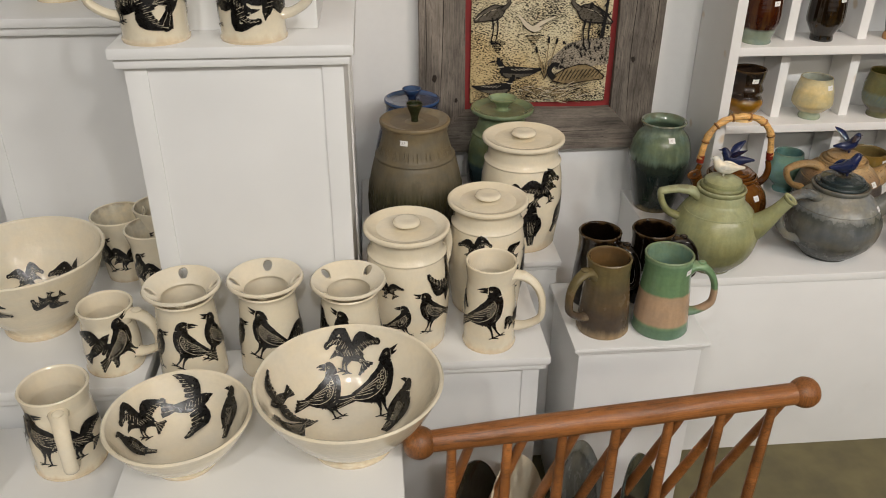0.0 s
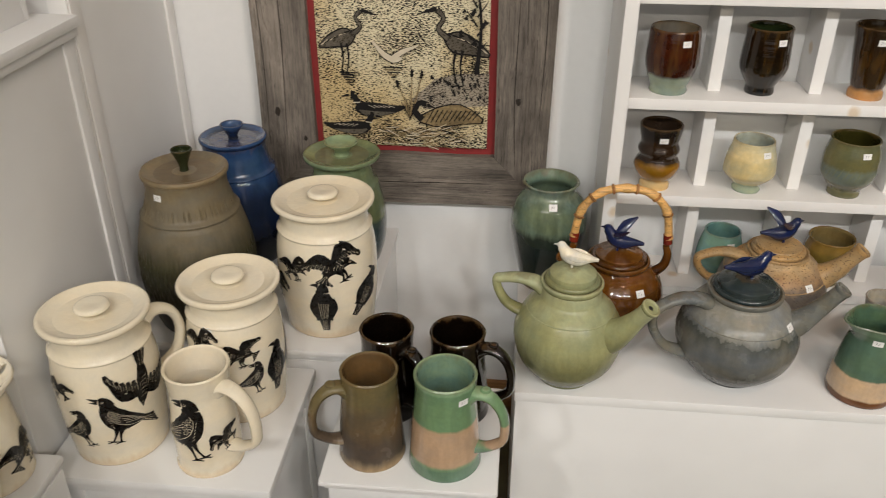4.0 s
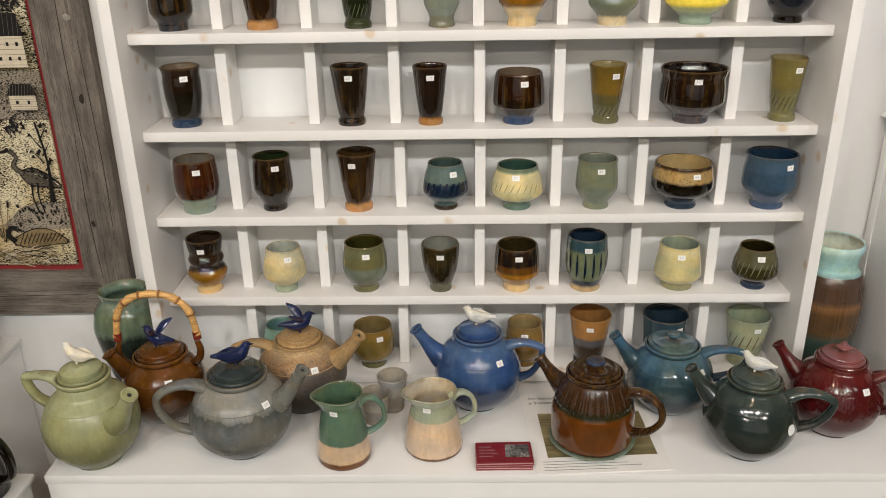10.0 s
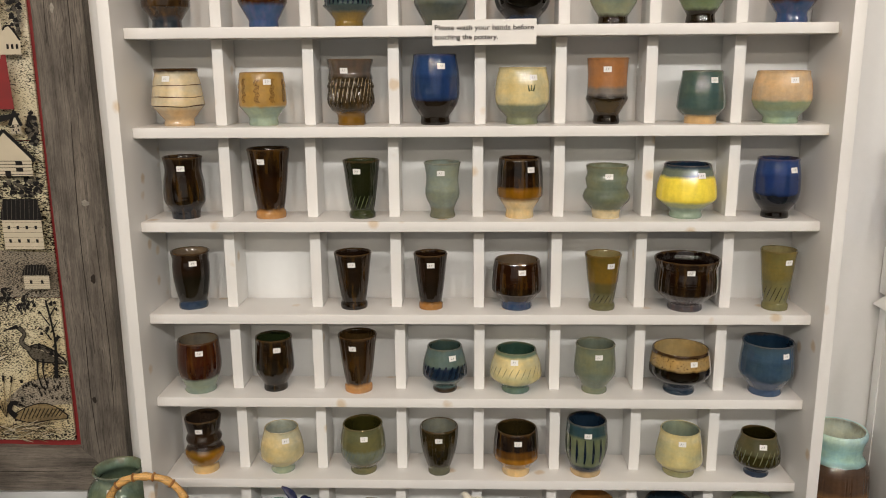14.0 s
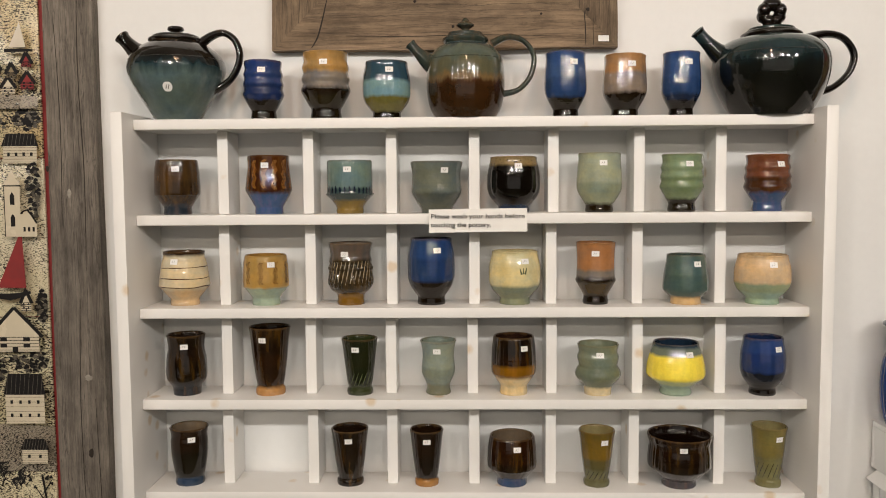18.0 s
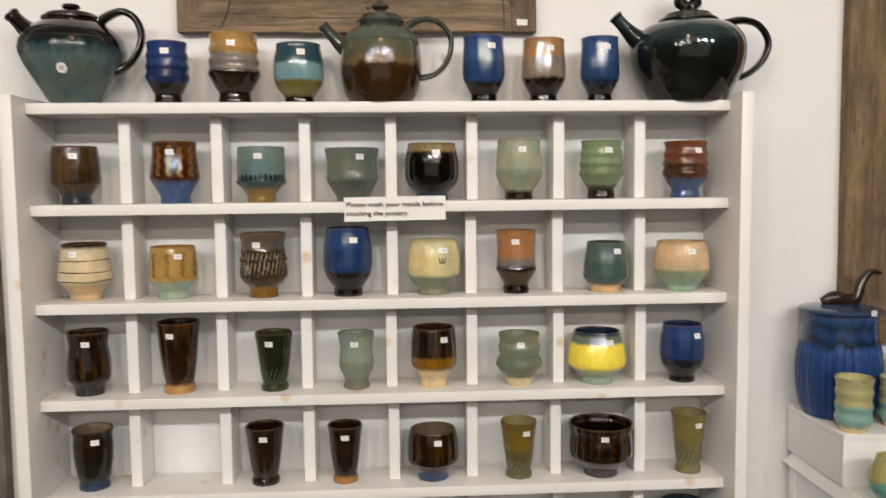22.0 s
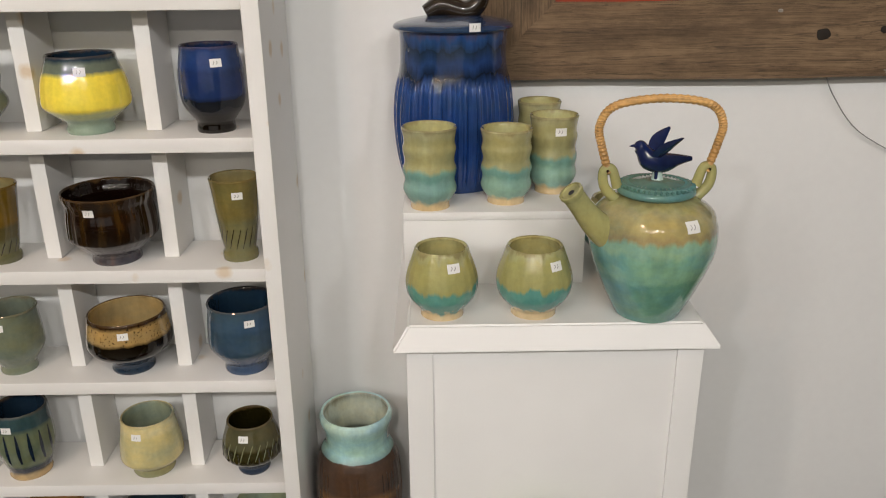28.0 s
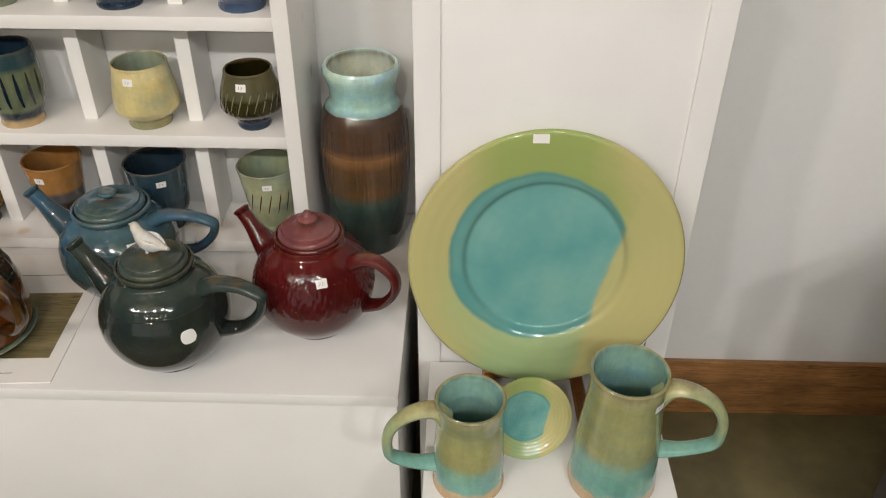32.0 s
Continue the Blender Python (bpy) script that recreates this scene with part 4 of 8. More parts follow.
def brushwork(ob, prof, h, kind, slip, count, lo, hi, width):
    """Brushed or combed marks on the outside: slashes, zigzag runs, bands or a leaf."""
    put, bm = around(prof, -math.pi / 2), bmesh.new()
    r0 = max(p[0] for p in prof)
    span = math.pi * r0
    r = random.Random(count * 31 + int(h * 9000))
    for i in range(count):
        u = -span / 2 + span * (i + 0.5) / count
        a, b = lo * h + r.uniform(-0.001, 0.001), hi * h + r.uniform(-0.001, 0.001)
        if kind == "slash":
            strip(bm, put, [(u - 0.004, a), (u, (a + b) / 2), (u + 0.004, b)], [width * 0.4, width, width * 0.5], 0.0004, 0, 1, 3)
        elif kind == "zigzag":
            for c in (-1.5, -0.5, 0.5, 1.5):
                strip(bm, put, [(u + 0.0019 * c + 0.0020 * (-1) ** q, a + (b - a) * (q + r.uniform(-0.1, 0.1)) / 6) for q in range(7)], [width * 0.5] * 7, 0.0004, 0, 1, 2)
        elif kind == "upright":
            strip(bm, put, [(u, a), (u + 0.0006, (a + b) / 2), (u, b)], [width * 0.5, width, width * 0.3], 0.0004, 0, 1, 3)
        elif kind == "band":
            z = a + (b - a) * i / max(1, count - 1)
            strip(bm, put, [(span * (q / 6 - 0.5), z + r.uniform(-0.0015, 0.0015)) for q in range(7)], [width * r.uniform(0.3, 1.2) for q in range(7)], 0.0004, 0, 1, 3)
        elif kind == "leaf":
            strip(bm, put, [(0.012 + 0.003 * (i - 1), a), (0.012 + 0.006 * (i - 1), b)], [width, width * 0.4], 0.0004, 0, 1, 3)
    tagged(part("brushwork", bm, SLIP[slip], ob), "brushed marks in the glaze", "", "", "stuff")


BRUSHED = {(1, 1): ("zigzag", "gold", 7, .44, .94, .0007), (1, 2): ("upright", "navy", 16, .38, .52, .0018), (2, 0): ("band", "rust", 3, .36, .72, .0009), (2, 1): ("zigzag", "rust", 5, .45, .90, .0006),
           (2, 2): ("slash", "tan", 17, .36, .72, .0010), (2, 4): ("leaf", "leaf", 3, .60, .72, .0016), (3, 2): ("slash", "leaf", 14, .18, .40, .0006), (4, 4): ("slash", "umber", 12, .12, .30, .0005), (4, 6): ("slash", "umber", 12, .16, .42, .0005),
           (5, 3): ("slash", "navy", 11, .40, .66, .0028), (5, 4): ("slash", "olive", 13, .48, .70, .0006), (6, 2): ("slash", "olive", 15, .36, .60, .0007),
           (6, 5): ("upright", "navy", 8, .30, .76, .0022), (6, 7): ("slash", "olive", 12, .42, .72, .0009), (7, 5): ("slash", "rust", 10, .38, .70, .0009)}
STREAKY = {(2, 3), (3, 4), (6, 4), (6, 5)}
for level, items in ROW.items():
    for k, (x, y, h, r, shape, stops, inner, rib, label) in enumerate(items):
        dark = sum(sum(col(c)) for _, c in stops[1:]) / len(stops[1:]) < 0.16
        gk = {"drip": 0.035, "streak": 0.06, "amber": 0.28 if dark and "brown" in label and "blue" not in label[:14] else 0.0}
        if (level, k) in STREAKY:
            gk = {"drip": 0.018, "streak": 0.15, "amber": 0.0 if "blue" in label else 0.35, "soft": 0.03}
        if "speckled" in label:
            gk["speck"] = col("1a1412")
        if label.startswith("bright yellow"):
            gk["mottle"] = 0.08
        cell = [X0 - 0.009, *DIVIDERS, X1 + 0.009]
        left = max(c for c in cell if c < x)
        right = min(c for c in cell if c > x)
        r = min(r, (right - left) / 2 - 0.0115)
        x = min(max(x, left + 0.011 + r), right - 0.011 - r)
        if len(label.split()) < 10:
            label += " on the shelf"
        ob = cup(label, x, y, LEVELS[level], h, r, shape, stops, inner, rib, rng.uniform(-1.75, -1.1), gk=gk, tint=raw if (level, k) in ((3, 4), (6, 4), (6, 0)) else col)
        if (level, k) in BRUSHED:
            brushwork(ob, scaled_prof(shape, r, h), h, *BRUSHED[(level, k)])

for x, h, r, shape, stops, inner, rib, label in [
        (0.866, .096, .034, "rings", [(0, "241a12"), (.34, "22387e"), (.6, "2a48a0")], "22387e", None, "blue ringed cup with a dark foot"),
        (0.971, .109, .041, "rings", [(0, "241a12"), (.2, "3a3018"), (.34, "2a1c12"), (.46, "77706a"), (.7, "b8904c")], "9a7a44", None, "tan cup with a grey band and dark foot"),
        (1.073, .093, .040, "barrel", [(0, "1f1a12"), (.12, "6a6428"), (.38, "6f97a0"), (.66, "36587c")], "3a5a72", ribbed(12, .01), "blue cup over olive drips"),
        (1.371, .105, .035, "footed", [(0, "1a1310"), (.2, "2a2416"), (.30, "2e4f9a"), (.6, "3a5cae")], "2c4a8c", ribbed(5, .02, 15), "bright blue footed cup"),
        (1.469, .100, .036, "footed", [(0, "221a10"), (.26, "2a1d14"), (.38, "85776c"), (.7, "ad8450")], "7d5c34", ribbed(5, .02), "tan and grey cup with a dark foot"),
        (1.562, .103, .032, "footed", [(0, "1a1310"), (.24, "22305f"), (.34, "2e4f9a"), (.6, "3a5cae")], "2c4a8c", ribbed(5, .02, 15), "bright blue footed cup with a dark base")]:
    cup(label, x, 1.495, LEVELS[0], h, r, shape, stops, inner, rib, rng.uniform(-1.6, -1.2), gk={"drip": 0.05})

# the notice pinned on the shelf edge
t = thing("paper_sign", "small white paper notice stuck on the shelf edge", "sign", pose(1.224, FRONT - 0.004, 1.338))
bm = bmesh.new()
strip(bm, lambda u, v, l: (u, -l - 0.0012 * (u / 0.08) ** 2, v), [(-0.080, 0), (0, 0.001), (0.080, 0.0015)], [0.019] * 3, 0.0006, 0, 2, 6)
part("sheet", bm, PAPER, t, smooth=False)


def lettering(parent, body, size, x, z, m, y=-0.0028, name="lettering", fit_to=None):
    cu = bpy.data.curves.new(name, "FONT")
    cu.body, cu.size, cu.align_x, cu.offset = body, size, "LEFT", size * 0.010
    tmp = bpy.data.objects.new("tmp", cu)
    scene.collection.objects.link(tmp)
    me = bpy.data.meshes.new_from_object(tmp.evaluated_get(bpy.context.evaluated_depsgraph_get()))
    bpy.data.objects.remove(tmp)
    me.materials.clear()
    me.materials.append(m)
    ob = new(name, me)
    ob.parent = parent
    ob.matrix_basis = pose(x, y, z, 90, 0, 0)
    wide = max(v.co.x for v in me.vertices)
    if fit_to:
        ob.matrix_basis = ob.matrix_basis @ Matrix.Diagonal((fit_to / wide, 1, 1, 1))
    return ob


lettering(t, "Please wash your hands before", 0.0105, -0.077, 0.0045, INK, fit_to=0.153)
lettering(t, "touching the pottery.", 0.0105, -0.077, -0.0095, INK, fit_to=0.098)

# ---- teapots, jugs and jars ----
GLOBE = [(0.50, 0), (0.53, 0.03), (0.60, 0.06), (0.86, 0.22), (1.0, 0.46), (0.95, 0.66), (0.76, 0.84), (0.54, 0.95), (0.48, 1)]
DRUM = [(0.90, 0), (0.97, 0.03), (1.0, 0.12), (1.0, 0.40), (0.97, 0.52), (0.92, 0.60), (0.90, 0.66), (0.72, 0.88), (0.60, 0.97), (0.56, 1)]


def scaled(shape, r, h, sub=5):
    return curve_through([(a * r, b * h) for a, b in shape], sub)


def lid_bm(r, h, flange=True):
    """A turned lid with a small step at its edge."""
    pts = [(r * 0.86, -0.006), (r * 0.90, -0.002), (r, 0.0), (r * 1.02, 0.003), (r * 0.97, 0.006), (r * 0.88, 0.0065), (r * 0.86, h * 0.45 + 0.004),
           (r * 0.62, h * 0.8), (r * 0.3, h), (r * 0.04, h)]
    bm = bmesh.new()
    return spin(bm, curve_through(pts, 3), 36)


def knob_bm(r, h, kind="ball"):
    bm = bmesh.new()
    pts = {"ball": [(r * 0.5, 0), (r * 0.45, h * 0.25), (r * 0.9, h * 0.5), (r, h * 0.72), (r * 0.7, h * 0.95), (0.0005, h)],
           "disc": [(r * 0.45, 0), (r * 0.4, h * 0.4), (r * 0.95, h * 0.6), (r, h * 0.8), (r * 0.8, h), (0.0005, h * 0.96)],
           "cup": [(r * 0.5, 0), (r * 0.42, h * 0.3), (r * 0.65, h * 0.6), (r, h * 0.95), (r * 0.9, h), (r * 0.7, h * 0.75), (0.0005, h * 0.7)],
           "tier": [(r * 0.5, 0), (r * 0.45, h * 0.2), (r, h * 0.42), (r * 0.8, h * 0.6), (r * 0.5, h * 0.7), (r * 0.3, h * 0.9), (0.0005, h)]}[kind]
    return spin(bm, curve_through(pts, 4), 24)


def spout_parts(t, m, base, tip, r0=0.024, r1=0.010):
    """A conical spout from inside the body to its tip, in the local x-z plane; it sags a little and lifts towards the
    tip.
    """
    (bx, bz), (tx, tz) = base, tip
    L = math.hypot(tx - bx, tz - bz)
    pts = [(bx + (tx - bx) * u, 0, bz + (tz - bz) * u - 0.16 * L * math.sin(math.pi * u) * (1 - 0.35 * u)) for u in (0.0, 0.3, 0.55, 0.8, 1.0)]
    bm = tube_bm(pts, [r0 * 1.15, r0, r0 * 0.45 + r1 * 0.55, r1 * 1.04, r1], 18, 1.0)
    part("spout", bm, m, t)
    d = Vector(pts[4]) - Vector(pts[3])
    q = d.to_track_quat("Z", "Y").to_matrix().to_4x4()
    # The spout stays closed; a black cap paints the shade inside its mouth.
    hole = bmesh.new()
    spin(hole, [(r1 * 1.00, -0.004), (r1 * 1.15, 0.0), (r1 * 1.12, 0.0020), (r1 * 0.92, 0.0024), (r1 * 0.80, 0.0008), (r1 * 0.3, 0.0004)], 20)
    for f in hole.faces:
        if len(f.verts) > 8 and f.calc_center_median().z > -0.002:
            f.material_index = 1
    part("spout_lip", hole, [m, INK], t, m=Matrix.Translation(pts[4]) @ q)


def loop_handle(t, m, pts, radii, flat=1.5, name="handle", seg=12):
    part(name, tube_bm(pts, radii, seg, flat), m, t)


def side_handle(r, zt, zb, out, w=0.0056):
    """The points of an ear-shaped loop on the -x side."""
    cx, cz, A, B = -r - out * 0.22, (zt + zb) / 2 + out * 0.08, out * 0.86, (zt - zb) / 2 + out * 0.20
    ear = [(cx + A * math.cos(radians(d)), 0, cz + B * math.sin(radians(d))) for d in (80, 106, 132, 158, 184, 208)]
    ex, _, ez = ear[-1]
    ear.append((ex * 0.5 - r * 0.465, 0, ez * 0.24 + zb * 0.76))
    return ([(-r * 0.78, 0, zt), *ear, (-r * 0.93, 0, zb)], [w * 1.6, w * 1.3, w * 1.1, w, w * 0.95, w * 0.92, w * 0.95, w * 1.0, w * 1.3])


def ear(prof, h, zt, zb, reach, zm, lift=0.010, w=0.0058):
    """A strap handle on the -x side that springs from the shoulder, reaches out to its widest at zm and tucks back in at zb."""
    rt, rb = radius_at(prof, h * zt), radius_at(prof, h * zb)
    a, b, z0, z1 = reach - rt, reach - rb, h * zt, h * zb
    pts = [(-rt * 0.86, 0, z0 - 0.002), (-(rt + a * 0.18), 0, z0 + lift * 0.8), (-(rt + a * 0.55), 0, z0 + lift), (-(rt + a * 0.90), 0, z0 * 0.6 + zm * 0.4 + lift * 0.5), (-reach, 0, zm),
           (-(rb + b * 0.88), 0, zm * 0.62 + z1 * 0.38), (-(rb + b * 0.50), 0, zm * 0.22 + z1 * 0.78), (-rb * 0.93, 0, z1)]
    return pts, [w * 1.7, w * 1.35, w * 1.1, w, w * 0.95, w * 0.95, w, w * 1.25]


def teapot(label, x, y, z, r, h, shape, body, lid, turn, top, bird=None, tip=(0.11, 0.14), zs=0.55, r0=0.024, r1=0.010, grip=(0.80, 0.35, 0.12, 0.10), hdir=None, path=None, lid_r=None, lid_h=0.018,
           tag=None, handle_m=None, rib=None, spout_m=None, w=0.0058):
    """tip: the spout's mouth, out from the axis and up; grip: the handle's upper and lower joint in parts of h, its reach and the height of that; path: or the handle's own points."""
    t = thing("teapot", label, "teapot", pose(x, y, z, 0, 0, turn), "teapots")
    prof = scaled(shape, r, h)
    bm = bmesh.new()
    spin(bm, prof, 56 if rib is None else 220, 0, rib)
    part("body", bm, body, t)
    spout_parts(t, spout_m or body, (r * 0.52, h * zs), tip, r0, r1)
    if path:
        part("handle", tube_bm([(-px, 0, pz) for px, pz in path], [w * 1.5, w * 1.2] + [w] * (len(path) - 3) + [w * 1.25], 14, 1.4), handle_m or body, t)
    elif grip:
        p, ws = ear(prof, h, *grip, w=w)
        part("handle", tube_bm(p, ws, 14, 1.5), handle_m or body, t, m=pose(0, 0, 0, 0, 0, 0 if hdir is None else hdir - 180 - turn))
    lr = lid_r or r * 0.50
    li = part("lid", lid_bm(lr, lid_h), lid, t, m=pose(0, 0, h + 0.001))
    ring = [(lr * 0.98, h - 0.010), (lr * 1.10, h - 0.006), (lr * 1.16, h - 0.001), (lr * 1.14, h + 0.0022), (lr * 1.07, h + 0.0025), (lr * 1.03, h - 0.002)]
    part("gallery", spin(bmesh.new(), curve_through(ring, 3), 40, 0, None, (False, False)), handle_m or body, t)
    zr = h * 0.74
    rr = radius_at(prof, zr)
    part("incised_ring", spin(bmesh.new(), [(rr - 0.0006, zr - 0.0014), (rr + 0.0006, zr), (rr - 0.0012, zr + 0.0014)], 48, 0, None, (False, False)), handle_m or body, t)
    if bird:
        mat, wings, size, ang = bird
        part("bird_knob", bird_bm(wings, size), mat, li, "modelled bird on the lid", m=pose(0, 0, lid_h - 0.002, 0, 0, ang - turn))
    elif top:
        kind, kr, kh, km = top
        part("knob", knob_bm(kr, kh, kind), km, li, m=pose(0, 0, lid_h - 0.002))
    if tag is not None:
        tag_on(t, prof, radians(tag - turn), h * 0.78)
    return t, prof


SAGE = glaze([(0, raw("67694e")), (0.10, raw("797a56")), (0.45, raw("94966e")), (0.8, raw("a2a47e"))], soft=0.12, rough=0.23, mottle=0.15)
GREYG = glaze([(0, col("4a4d48")), (0.3, col("6f706a")), (0.62, col("4f534c")), (0.70, col("8b8c85"))], soft=0.06, rough=0.25, mottle=0.2)
GREYLID = one(col("3c4350"), rough=0.2)
AMBERB = glaze([(0, raw("301a0a")), (0.3, raw("4c2b0e")), (0.7, raw("603a12"))], soft=0.1, rough=0.09, mottle=0.3, amber=0.3)
TANB = glaze([(0, col("4a4440")), (0.46, col("5b524a")), (0.76, col("b08f5e")), (0.9, col("bd9d6c"))], soft=0.05, rough=0.4, speck=col("4a3a28"))
BLUEB = glaze([(0, raw("3a4648")), (0.08, raw("263858")), (0.5, raw("344e78")), (0.8, raw("456087"))], soft=0.06, rough=0.11)
TANP, GREYP = one(raw("a88a60"), rough=0.4, speck=raw("4a3a28")), one(raw("6c6c66"), rough=0.25)
DKP = one(raw("301e10"), rough=0.08, amber=0.4)
BROWNB = glaze([(0, raw("351c0a")), (0.05, raw("5c330e")), (0.52, raw("63380f")), (0.56, raw("2a2817")), (0.66, raw("3a2614")), (0.9, raw("402a18"))], soft=0.02, drip=0.02, rough=0.08)
TEALB = glaze([(0, raw("2a3846")), (0.4, raw("324852")), (0.75, raw("446270"))], soft=0.1, rough=0.08, mottle=0.4)
DKGREEN = glaze([(0, col("222a28")), (0.4, col("26342f")), (0.8, col("33463e"))], soft=0.1, rough=0.10)
OXBLOOD = glaze([(0, raw("3c0e0e")), (0.5, raw("4c1314")), (0.9, raw("5a1c1b"))], soft=0.1, rough=0.09)
OXLID = one(col("7d4a44"), rough=0.2)
BLACKG = one(col("17100e"), rough=0.12, mottle=0.5)

SAGESHAPE = [(0.52, 0), (0.54, 0.03), (0.62, 0.06), (0.88, 0.22), (1.0, 0.42), (0.97, 0.58), (0.80, 0.74), (0.60, 0.84), (0.56, 0.88), (0.54, 0.94), (0.50, 1)]
BELLY = [(0.50, 0), (0.52, 0.03), (0.64, 0.08), (0.90, 0.26), (1.0, 0.46), (0.96, 0.62), (0.80, 0.80), (0.63, 0.90), (0.58, 0.93), (0.56, 0.97), (0.54, 1)]
POT = [(0.52, 0), (0.56, 0.03), (0.78, 0.16), (0.96, 0.36), (1.0, 0.52), (0.94, 0.70), (0.76, 0.86), (0.60, 0.93), (0.57, 0.97), (0.54, 1)]
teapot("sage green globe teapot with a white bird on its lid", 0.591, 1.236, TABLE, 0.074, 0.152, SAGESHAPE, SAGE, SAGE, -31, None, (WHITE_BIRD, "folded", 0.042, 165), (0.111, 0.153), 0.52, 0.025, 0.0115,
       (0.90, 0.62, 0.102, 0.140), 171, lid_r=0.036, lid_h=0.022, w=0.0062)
teapot("grey globe teapot with a blue bird on its lid", 0.824, 1.264, TABLE, 0.082, 0.136, BELLY, GREYG, GREYLID, -14, None, (COBALT, "folded", 0.048, 12), (0.116, 0.160), 0.60, 0.020, 0.0105,
       (0.88, 0.30, 0.127, 0.104), 194, lid_r=0.043, tag=-38, spout_m=GREYP, handle_m=GREYP, w=0.0066)
teapot("tan and brown teapot with a flying blue bird on its lid", 0.901, 1.394, TABLE, 0.079, 0.127, POT, TANB, TANP, -13, None, (COBALT, "up", 0.046, 15), (0.111, 0.147), 0.66, 0.021, 0.011,
       (0.90, 0.58, 0.117, 0.112), 185, lid_r=0.038, lid_h=0.014, tag=-60, spout_m=TANP, handle_m=TANP)
teapot("blue teapot with a white bird on its lid", 1.212, 1.394, TABLE, 0.076, 0.136, BELLY, BLUEB, BLUEB, 180, None, (WHITE_BIRD, "folded", 0.042, 170), (0.107, 0.146), 0.58, 0.024, 0.0105,
       (0.84, 0.38, 0.112, 0.112), -8, lid_r=0.038, tag=-55)
teapot("brown drum teapot with a blue knob on a green saucer", 1.396, 1.272, TABLE + 0.012, 0.067, 0.120, DRUM, BROWNB, DKP, 140, ("disc", 0.015, 0.012, one(col("2c3f74"))), None, (0.106, 0.108), 0.60, 0.021, 0.0095,
       (0.78, 0.22, 0.112, 0.070), -28, lid_r=0.040, lid_h=0.012, rib=ribbed(34, 0.018, 0, 0.070, 0.112), spout_m=DKP, handle_m=DKP)
teapot("teal teapot with a round lid", 1.546, 1.380, TABLE, 0.073, 0.120, POT, TEALB, one(col("46606a"), rough=0.08, mottle=0.5), 175, ("disc", 0.011, 0.012, TEALB), None, (0.099, 0.135), 0.62, 0.022, 0.0095,
       (0.86, 0.46, 0.128, 0.100), -4, lid_r=0.041, lid_h=0.011, tag=-52)
dkg, dkg_prof = teapot("dark green teapot with a white bird on its lid", 1.642, 1.252, TABLE, 0.072, 0.130, BELLY, DKGREEN, one(col("3f4f47"), rough=0.14), 167, None, (WHITE_BIRD, "folded", 0.040, 150), (0.097, 0.138), 0.62,
                       0.022, 0.0095, (0.80, 0.36, 0.121, 0.098), -10, lid_r=0.037, lid_h=0.014, w=0.0064)
bm = bmesh.new()
strip(bm, around(dkg_prof, radians(-52 - 167)), [(-0.0085, 0.074), (-0.005, 0.074), (0.005, 0.074), (0.0085, 0.074)], [0.002, 0.0075, 0.0075, 0.002], 0.0009, 0, 2, 3)
part("price_tag", bm, TAGM, dkg, "round white price sticker", smooth=False)
teapot("glossy oxblood red teapot with carved swirls", 1.802, 1.313, TABLE, 0.072, 0.130, BELLY, OXBLOOD, OXLID, 154, ("tier", 0.012, 0.020, OXLID), None, (0.097, 0.134), 0.62, 0.022, 0.009,
       (0.80, 0.34, 0.108, 0.088), -20, lid_r=0.035, lid_h=0.014, tag=-70, rib=ribbed(26, 0.022, 420, 0.060, 0.112), w=0.0062)

# brown kettle with a bamboo handle
t, prof = teapot("glossy brown kettle with a bamboo handle and a blue bird", 0.666, 1.362, TABLE, 0.071, 0.118, POT, AMBERB, AMBERB, 192, None, (COBALT, "up", 0.046, 160), (0.082, 0.128), 0.62, 0.018, 0.0115, None,
                 lid_r=0.040, lid_h=0.014, tag=-62)
arch = [(0.060, 0, 0.010), (0.068, 0, 0.042), (0.060, 0, 0.085), (0.036, 0, 0.112), (0.0, 0, 0.120), (-0.036, 0, 0.112), (-0.060, 0, 0.085), (-0.068, 0, 0.042), (-0.060, 0, 0.010)]
hm = pose(0, 0, 0.112, 0, 0, 18)
hb = bmesh.new()
line = curve_through(arch[1:-1], 8)
tube_bm([p for p in line[::2]], [0.0058 + (0.0013 if i % 4 == 0 else 0) for i in range(len(line[::2]))], 12, 1, hb, 3)
part("bamboo_handle", hb, CANE, t, "bent bamboo handle with red wrapped ends", m=hm @ pose(0, 0, 0, 0, 0, -28))
for q in range(6, len(line) - 6, 7):
    p, nx = Vector(line[q]), Vector(line[q + 1]) - Vector(line[q])
    part("bamboo_node", spin(bmesh.new(), [(0.0060, -0.0024), (0.0078, -0.0008), (0.0080, 0.0006), (0.0060, 0.0022)], 14), CANE_DARK, t, m=hm @ pose(0, 0, 0, 0, 0, -28) @ Matrix.Translation(p) @ nx.to_track_quat("Z", "Y").to_matrix().to_4x4())
for s in (1, -1):
    part("red_wrap", tube_bm([(s * 0.0665, 0, 0.048), (s * 0.068, 0, 0.034)], [0.0068, 0.0068], 12, 1, None, 2), one((0.16, 0.02, 0.012)), t, m=hm @ pose(0, 0, 0, 0, 0, -28))
    part("lug", tube_bm([(s * 0.052, 0, -0.016), (s * 0.066, 0, -0.004), (s * 0.070, 0, 0.014), (s * 0.066, 0, 0.030)], [0.008, 0.007, 0.006, 0.005], 10), AMBERB, t, m=hm @ pose(0, 0, 0, 0, 0, -28))

